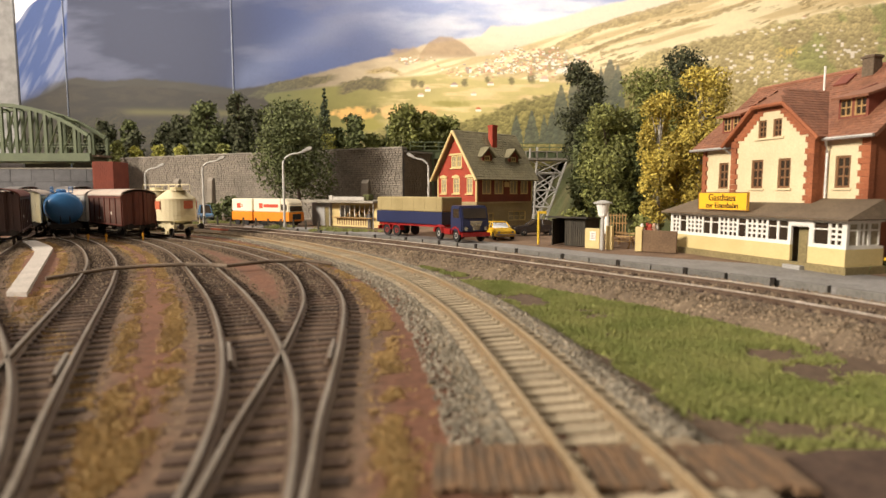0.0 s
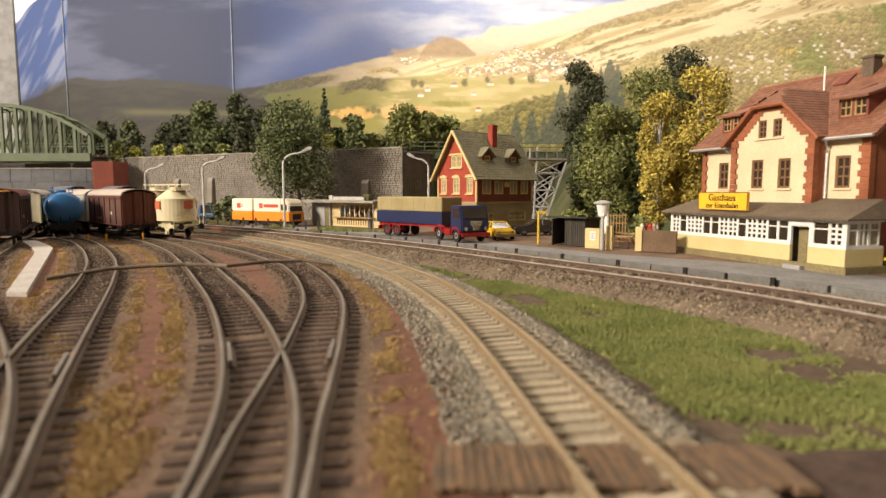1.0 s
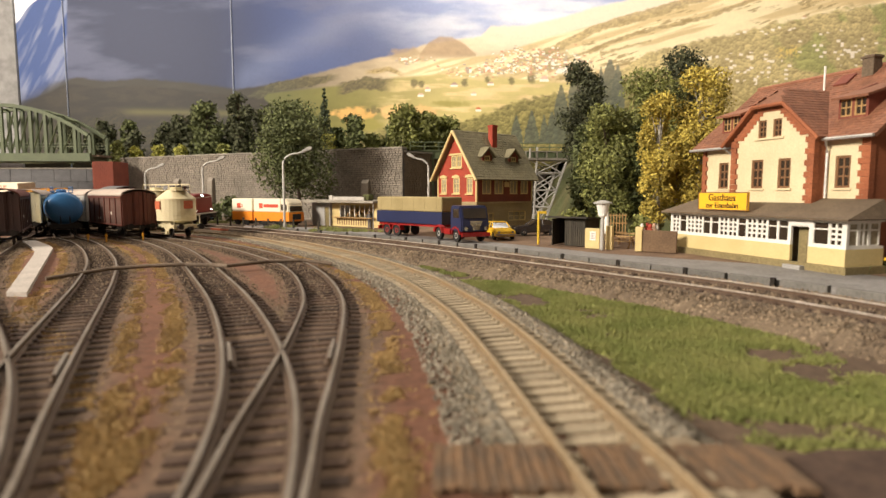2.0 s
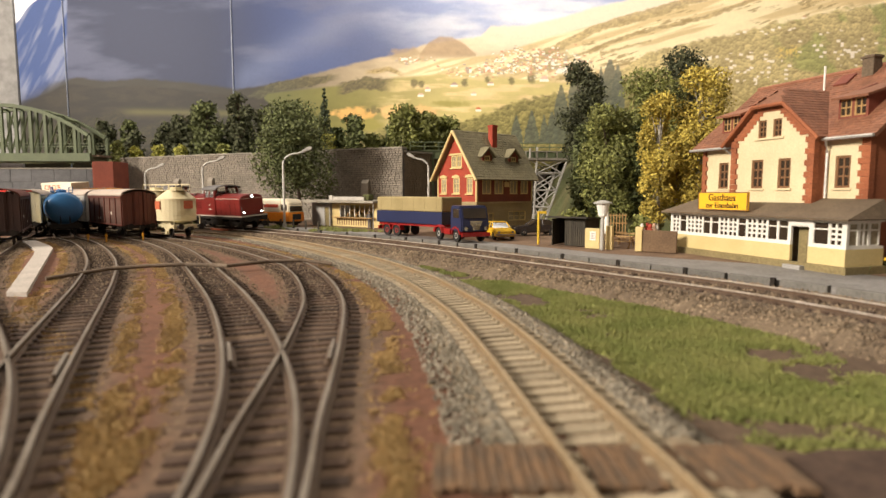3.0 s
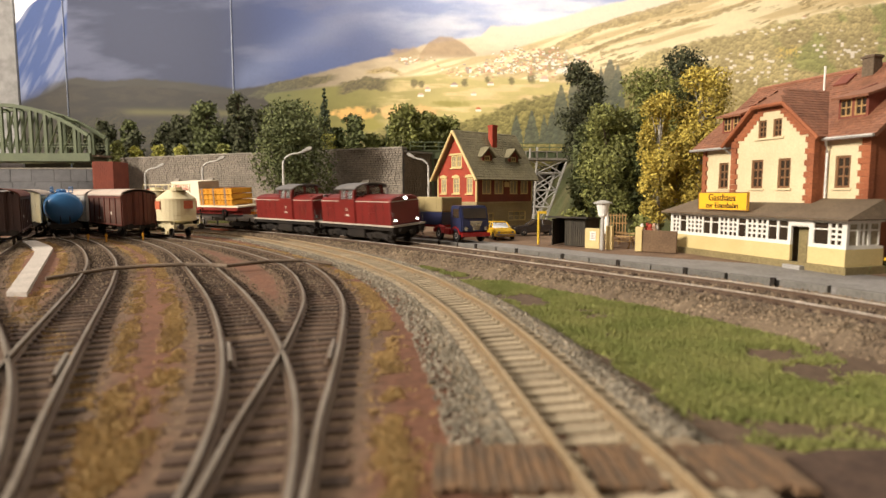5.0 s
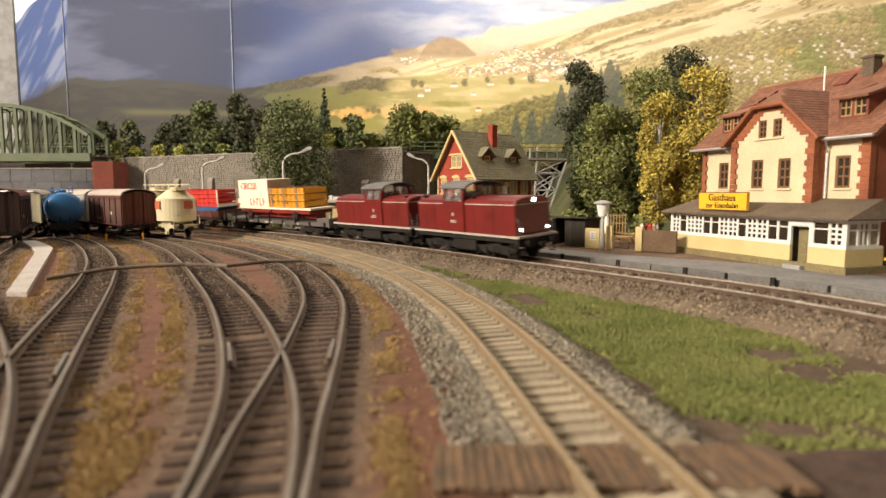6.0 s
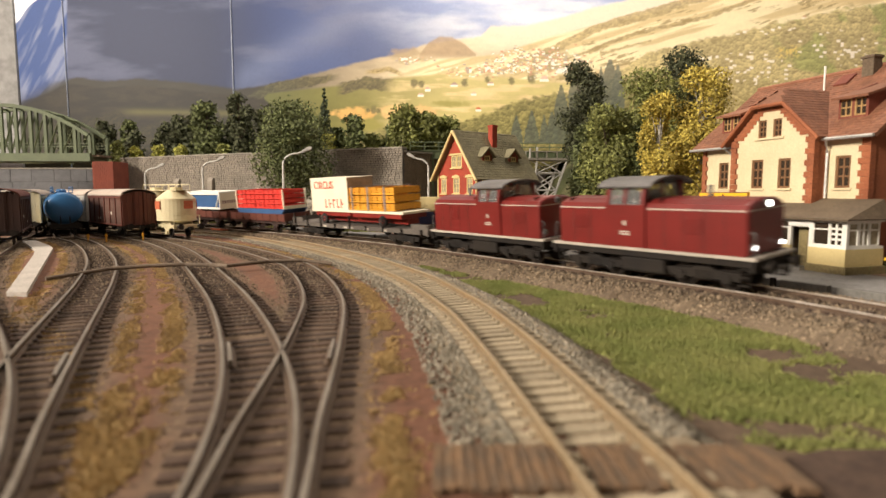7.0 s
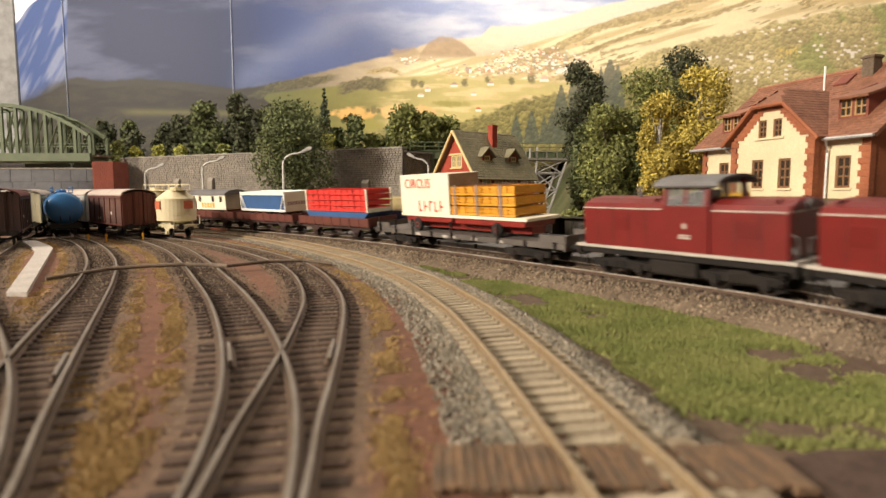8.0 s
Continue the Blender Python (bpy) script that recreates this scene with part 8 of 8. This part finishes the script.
def post_lamp():
    t = thing("bucket_lamp", 10.3, 38.3, PLAT, 0, "grey platform lamp with a white bucket shade", "lamp")
    bm = bmesh.new()
    tube(bm, [(0, 0, 0), (0, 0, 2.2)], 0.14, 10, 0.12)
    part("post", bm, "lamp_grey", t)
    bm = bmesh.new()
    lathe(bm, [(0.2, 2.15), (0.26, 2.2), (0.42, 2.95), (0.44, 3.0), (0.2, 3.02)], 16)
    part("shade", bm, "white_paint", t, "white tapered shade")
    bm = bmesh.new()
    lathe(bm, [(0.60, 3.0), (0.60, 3.07), (0.15, 3.22), (0.05, 3.22)], 16)
    part("cap", bm, "lamp_grey", t)
    u = thing("parasol", 11.1, 40.2, PLAT, 0, "closed white garden parasol", "parasol")
    bm = bmesh.new()
    lathe(bm, [(0.03, 0), (0.03, 0.9), (0.2, 0.95), (0.24, 1.1), (0.13, 2.2), (0.03, 2.9)], 10)
    part("folded_canopy", bm, "white_paint", u)
    p = thing("marker_post", 6.85, 42.5, PLAT, 0, "thin bright yellow marker post", "post")
    bm = bmesh.new()
    tube(bm, [(0, 0, 0), (0, 0, 2.35)], 0.085, 8)
    part("pole", bm, "pole_yellow", p)
    bm = bmesh.new()
    blk(bm, -0.1, 0.55, -0.06, 0.06, 2.2, 2.38)
    part("arm", bm, "pole_yellow", p)


post_lamp()


# ---- shelter, garden wall and beer garden ----
def shelter():
    t = thing("shelter", 7.75, 42.2, PLAT, -36, "small dark wooden open-fronted shelter", "shed")
    L, D, H = 2.5, 2.6, 1.85
    def boards(nm, x0, x1, yy, along, z1):
        n = 9
        for k in range(n):
            bm = bmesh.new()
            a, b = x0 + (x1 - x0) * k / n, x0 + (x1 - x0) * (k + 1) / n - 0.02
            if along == "x":
                blk(bm, a, b, yy, yy + 0.06, 0, z1)
            else:
                blk(bm, yy, yy + 0.06, a, b, 0, z1)
            part("board", bm, "shed_dark", t)
    boards("b", 0, D, 0.0, "y", H)
    boards("b", 0, D, L - 0.06, "y", H)
    boards("b", 0.06, L - 0.06, D - 0.06, "x", H)
    boards("b", 1.0, L - 0.06, 0.0, "x", H)
    bm = bmesh.new()
    slab(bm, [(-0.35, -0.5, H + 0.22), (L + 0.35, -0.5, H + 0.22), (L + 0.35, D + 0.4, H + 0.02), (-0.35, D + 0.4, H + 0.02)], 0.12)
    part("roof", bm, "shed_dark", t, "dark felt roof")


shelter()


def garden():
    p, q = np.array((9.5, 39.6)), np.array((14.3, 36.2))
    ln = float(np.linalg.norm(q - p))
    rz = math.degrees(math.atan2(q[1] - p[1], q[0] - p[0]))
    t = thing("garden_wall", p[0], p[1], PLAT, rz, "low beige garden wall with posts and brown boards", "wall")
    bm = bmesh.new()
    blk(bm, 0.0, 1.0, 0, 0.2, 0, 1.35, 0.02)
    part("wall_panel", bm, "trim_cream", t, "beige rendered wall panel")
    for x in (1.45, 3.38):
        bm = bmesh.new()
        blk(bm, x, x + 0.42, -0.1, 0.3, 0, 1.55, 0.02)
        part("gate_post", bm, "trim_cream", t, "pale yellow gate post")
    bm = bmesh.new()
    blk(bm, 3.80, ln, 0, 0.2, 0, 1.35, 0.02)
    part("brown_panel", bm, "wood_board", t, "brown wall panel")
    bm = bmesh.new()
    blk(bm, 0.35, 0.75, -0.03, -0.004, 0.55, 1.15)
    nb = part("notice_board", bm, "white_paint", t, "white notice board")
    bm = bmesh.new()
    for k in range(4):
        blk(bm, 0.41, 0.69, -0.04, -0.032, 0.65 + 0.11 * k, 0.69 + 0.11 * k)
    part("notice_bar", bm, "strap_grey", nb)
    def table(x, y, r):
        b = thing("picnic_table", x, y, PLAT, r, "light brown wooden picnic table with benches", "table", group="picnic tables")
        bm = bmesh.new()
        for k in range(4):
            blk(bm, -0.9, 0.9, -0.4 + 0.2 * k, -0.22 + 0.2 * k, 0.70, 0.75)
        part("tabletop", bm, "wood_light", b)
        for s in (-1, 1):
            bm = bmesh.new()
            blk(bm, -0.9, 0.9, s * 0.75 - 0.14, s * 0.75 + 0.14, 0.42, 0.46)
            part("bench", bm, "wood_light", b)
            bm = bmesh.new()
            for e in (-1, 1):
                tube(bm, [(s * 0.7, e * 0.75, 0), (s * 0.7, e * 0.2, 0.7)], 0.05, 4)
            blk(bm, s * 0.7 - 0.04, s * 0.7 + 0.04, -0.8, 0.8, 0.36, 0.42)
            part("leg_frame", bm, "wood_light", b)
    table(12.2, 40.6, -30)
    table(13.6, 43.2, -20)
    f = thing("lattice_fence", 12.6, 46.3, PLAT, -15, "small brown lattice fence at the garden's back", "fence")
    for k in range(8):
        bm = bmesh.new()
        blk(bm, k * 0.22, k * 0.22 + 0.07, 0, 0.05, 0, 2.1)
        part("slat", bm, "wood_light", f)
    for z in (0.6, 1.3, 1.9):
        bm = bmesh.new()
        blk(bm, -0.05, 1.7, 0.052, 0.09, z, z + 0.08)
        part("crossbar", bm, "wood_light", f)
    for x, y, m, lab in ((13.6, 38.9, "figure_red", "small plain red toy figure seated in the garden"), (14.1, 39.6, "skin", "small plain pale toy figure seated in the garden"), (13.2, 39.3, "white_paint", "small plain white toy figure seated in the garden"), (13.9, 40.3, "figure_red", "small plain red toy figure seated in the garden")):
        figure(x, y, PLAT + 0.35, 30, m, lab, seated=True)
    g = thing("flower_bed", 20.6, 28.6, PLAT, 0, "flower bed with red and yellow blossoms", "flower bed")
    rs = np.random.RandomState(4)
    v, fc = leaf_crown([(rs.uniform(-1.6, 2.4), rs.uniform(-1.3, 1.3), 0.15, 0.42) for _ in range(26)], 1500, 0.13, 3)
    raw("foliage", v, fc, "leaf_dark", g)
    for m, n in (("petal_red", 26), ("petal_yellow", 22)):
        for k in range(n):
            bm = bmesh.new()
            lathe(bm, [(0.02, 0.0), (0.09, 0.06), (0.07, 0.16), (0.02, 0.18)], 7)
            part("blossom", bm, m, g, at=kpose(rs.uniform(-1.6, 2.4), rs.uniform(-1.4, 1.2), rs.uniform(0.42, 0.68)))


garden()


# ---- small things in the yard ----
defmat("duct", (0.17, 0.125, 0.09), 0.9, 0, (0.12, 0.088, 0.062), bump=0.3)


def yard_bits():
    c = bmesh.new()
    tube(c, [(-18.86, 27.9, -0.10), (-17.0, 30.1, 0.10), (-15.4, 31.0, 0.13), (-13.8, 31.6, 0.13), (-12.4, 31.4, 0.13), (-11.4, 31.0, 0.12), (-9.8, 33.0, 0.13), (-8.0, 33.6, 0.12), (-6.3, 33.4, -0.05)], 0.10, 8)
    tagged(part("cable_duct", c, "duct", None), "thin brown cable duct across the yard tracks", "cable")
    bm = bmesh.new()
    prism(bm, [(-17.8, 23.9), (-16.9, 23.8), (-19.6, 28.3), (-25.4, 38.0), (-28.4, 43.0), (-29.8, 44.8), (-34.4, 50.0), (-35.2, 49.5), (-30.7, 44.0), (-29.0, 42.0), (-26.4, 38.0), (-21.7, 30.3)][::-1], "z", -0.3, -0.06)
    tagged(part("footpath", bm, "path_white", None), "pale concrete footpath slab between the tracks", "path")
    def guard(line, o, s0, s1, name="guard_rail"):
        ob = new(name, rail_mesh(name, line, o, s0, s1, ["rail_yard", "rail_head"], 0.0, 0.3))
        return tagged(ob, "short flared guard rail in the turnout", "guard rail")
    a = s_at_y(YL, 14.0)
    sL = -1 if YL.off(a, -0.5)[0] < YL.at(a)[0] else 1
    guard(YL, sL * 0.54, a, a + 1.9)
    a = s_at_y(YR, 14.0)
    guard(YR, -sL * 0.54, a, a + 1.9)
    a = s_at_y(YA, 12.5)
    guard(YA, -sL * 0.54, a, a + 2.0)
    # plank crossing at the front
    t = thing("plank_crossing", 0, 0, 0, 0, "weathered brown plank crossing over the tan track", "crossing")
    rnd = random.Random(8)
    for x0, x1 in ((-0.15, 1.86), (2.2, 3.22), (3.55, 5.3)):
        n = int(round((x1 - x0) / 0.17))
        w = (x1 - x0) / n
        for k in range(n):
            x = x0 + w * k
            bm = bmesh.new()
            blk(bm, x, x + w - 0.015, 7.95 + rnd.uniform(-.06, .06), 9.42 + rnd.uniform(-.05, .05), -0.24, -0.12 + rnd.uniform(-.015, .01), 0.012)
            part("plank", bm, "crossing_wood", t)
    bm = bmesh.new()
    prism(bm, [(5.4, 4.0), (15, 4.0), (14.6, 9.5), (8.6, 9.6), (6.4, 9.6), (5.4, 9.2)], "z", -0.6, -0.30)
    tagged(part("service_road", bm, "sleeper_dark", None), "dark grey dirt road by the crossing", "road", kind="structure")
    # yellow shunting marks and a red stop
    for x, y in ((-29.8, 49.7), (-28.4, 49.9), (-26.1, 51.5)):
        t = thing("marker_stump", x, y, -0.25, 20, "small yellow painted shunting marker post", "marker", group="yard markers")
        bm = bmesh.new()
        blk(bm, -0.06, 0.06, -0.06, 0.06, 0, 0.75, 0.02)
        blk(bm, -0.11, 0.11, -0.04, 0.04, 0.5, 0.65, 0.02)
        part("post", bm, "crate_yellow", t)
    t = thing("red_barrier", -24.2, 61.9, -0.3, -40, "low red painted board beside the main line", "board")
    bm = bmesh.new()
    blk(bm, 0, 3.2, -0.08, 0.08, 0, 0.55, 0.02)
    part("board", bm, "silo_red", t)
    # low post-and-rail fence along the far side of the line
    f = thing("trackside_fence", 0, 0, 0, 0, "low dark post fence between road and railway", "fence")
    for k, s in enumerate(np.arange(76, 96, 2.2)):
        q = MAIN.off(s, side * 4.0)
        bm = bmesh.new()
        blk(bm, -0.08, 0.08, -0.08, 0.08, 0, 1.0)
        part("post", bm, "shed_dark", f, at=kpose(q[0], q[1], PLAT - 0.1))


yard_bits()


# ---- grass and weeds ----
def tufts(name, spots, h, material, label, seed, blades=5, width=0.022):
    rs = np.random.RandomState(seed)
    n = len(spots) * blades
    base = np.repeat(np.asarray(spots, float), blades, 0) + np.c_[rs.normal(0, 0.05, (n, 2)), np.zeros(n)]
    a = rs.rand(n) * 6.283
    ln = h * (0.5 + 0.8 * rs.rand(n))
    lean = rs.normal(0, 0.45, (n, 2)) * ln[:, None]
    d = np.c_[np.cos(a), np.sin(a), np.zeros(n)] * width
    tip = base + np.c_[lean, ln]
    v = np.stack((base - d, base + d, tip), 1).reshape(-1, 3)
    return tagged(raw(name, v, np.arange(3 * n).reshape(-1, 3).tolist(), material), label, "grass", kind="stuff")


rs = np.random.RandomState(21)
spots = []
while len(spots) < 23000:
    y = rs.uniform(9.5, 36)
    lo = np.interp(y, (9.2, 10.4, 13.2, 16.6, 20, 23.4, 27, 31, 36), (6.8, 5.0, 4.5, 3.6, 2.8, 2.1, 1.0, -0.2, -2.0))
    hi = np.interp(y, (9.2, 10.4, 13.2, 15, 17, 18.6, 20.5, 22.8, 28.5, 31, 36), (9.5, 10.5, 11.6, 10.6, 10.8, 10.9, 10.0, 8.4, 4.6, 2.7, -0.9))
    x = rs.uniform(lo, hi)
    den = fbm(np.array(x * 0.55), np.array(y * 0.55), 131)
    edge = min(x - lo, hi - x)
    if den + 0.07 * (y < 12.5) + 0.10 * min(1, edge) - 0.12 * (edge < 0.4) < 0.505 + rs.uniform(-.07, .07):
        continue
    spots.append((x, y, float(ground_z(np.array(x), np.array(y))) - 0.02))
tufts("grass", spots, 0.13, "grass", "patchy green static grass between the tracks", 1, 6, 0.026)
spots = []
for line, offs in ((YR, (1.95, -99)), (YL, (-1.95, -99)), (YA, (1.8, -1.9)), (YB, (1.9, -1.9)), (TAN, (-2.9, -3.4))):
    for k in range(9500 if line is not TAN else 1200):
        s = 1 + 58 * rs.rand() ** 1.8
        o = offs[rs.randint(2)]
        if o == -99:
            o = offs[0]
        sg = o * (1 if line.off(20, 1)[0] > line.at(20)[0] else -1)
        x, y = line.off(s, sg + rs.normal(0, 0.15))
        if fbm(np.array(x * 2.2), np.array(y * 1.2), 141) < 0.41:
            continue
        spots.append((x, y, float(ground_z(np.array(x), np.array(y))) - 0.01))
tufts("dry_weeds", spots, 0.065, "dry_grass", "straw coloured dry weeds along the yard tracks", 2, 5, 0.03)
spots = []
for k in range(5000):
    s, u = rs.uniform(50, 100), rs.uniform(2.9, 7.5)
    x, y = MAIN.off(s, side * u)
    if fbm(np.array(x * 0.4), np.array(y * 0.4), 151) > 0.5 and y > 56:
        spots.append((x, y, PLAT - 0.04))
tufts("roadside_grass", spots, 0.25, "grass", "low green grass along the road edge", 3, 4, 0.04)


# ---- the train's run ----
RUN = [(0.0, 107.6), (1.0, 99.4), (1.7, 93.05), (2.3, 87.9), (2.8, 83.2), (3.5, 75.8), (4.0, 70.15), (4.5, 64.3), (5.0, 58.2), (5.5, 51.95), (6.0, 45.6), (6.5, 39.5), (7.0, 33.3), (7.5, 27.4), (8.0, 21.3)]


def nose_at(t):
    """Where the leading buffer beam stands on the main line, measured from the near end."""
    ts, ss = np.array([r[0] for r in RUN]), np.array([r[1] for r in RUN])
    m = np.gradient(ss, ts)
    i = min(max(np.searchsorted(ts, t, "right") - 1, 0), len(ts) - 2)
    h = ts[i + 1] - ts[i]
    u = (t - ts[i]) / h
    return float((2 * u ** 3 - 3 * u * u + 1) * ss[i] + (u ** 3 - 2 * u * u + u) * h * m[i] + (3 * u * u - 2 * u ** 3) * ss[i + 1] + (u ** 3 - u * u) * h * m[i + 1])


def motions():
    back = 0.0
    where = {}
    for ob, ln, pivot in TRAIN:
        mid = back + ln / 2 - 0.6
        back += ln
        where[ob] = mid
        rows = []
        for k in range(81):
            t = k / 10
            s = nose_at(t) + mid
            a, b = MAIN.at(max(0, s - pivot)), MAIN.at(s + pivot)
            c, d = (a + b) / 2, a - b
            turn = 180 if ob is loco_b else 0  # the second engine runs cab first
            rows.append((t, kpose(c[0], c[1], RAIL_Z, math.degrees(math.atan2(d[1], d[0])) + turn, math.degrees(CANT / 1.435) * (-1 if turn else 1))))
        walk(ob, rows)
    for ob, x, r in SPIN:
        walk(ob, [(k / 30, kpose(x, 0, r) @ pose(0, 0, 0, 0, math.degrees((nose_at(0) - nose_at(k / 30)) / r) * (-1 if ob.parent is loco_b else 1))) for k in range(241)])


motions()
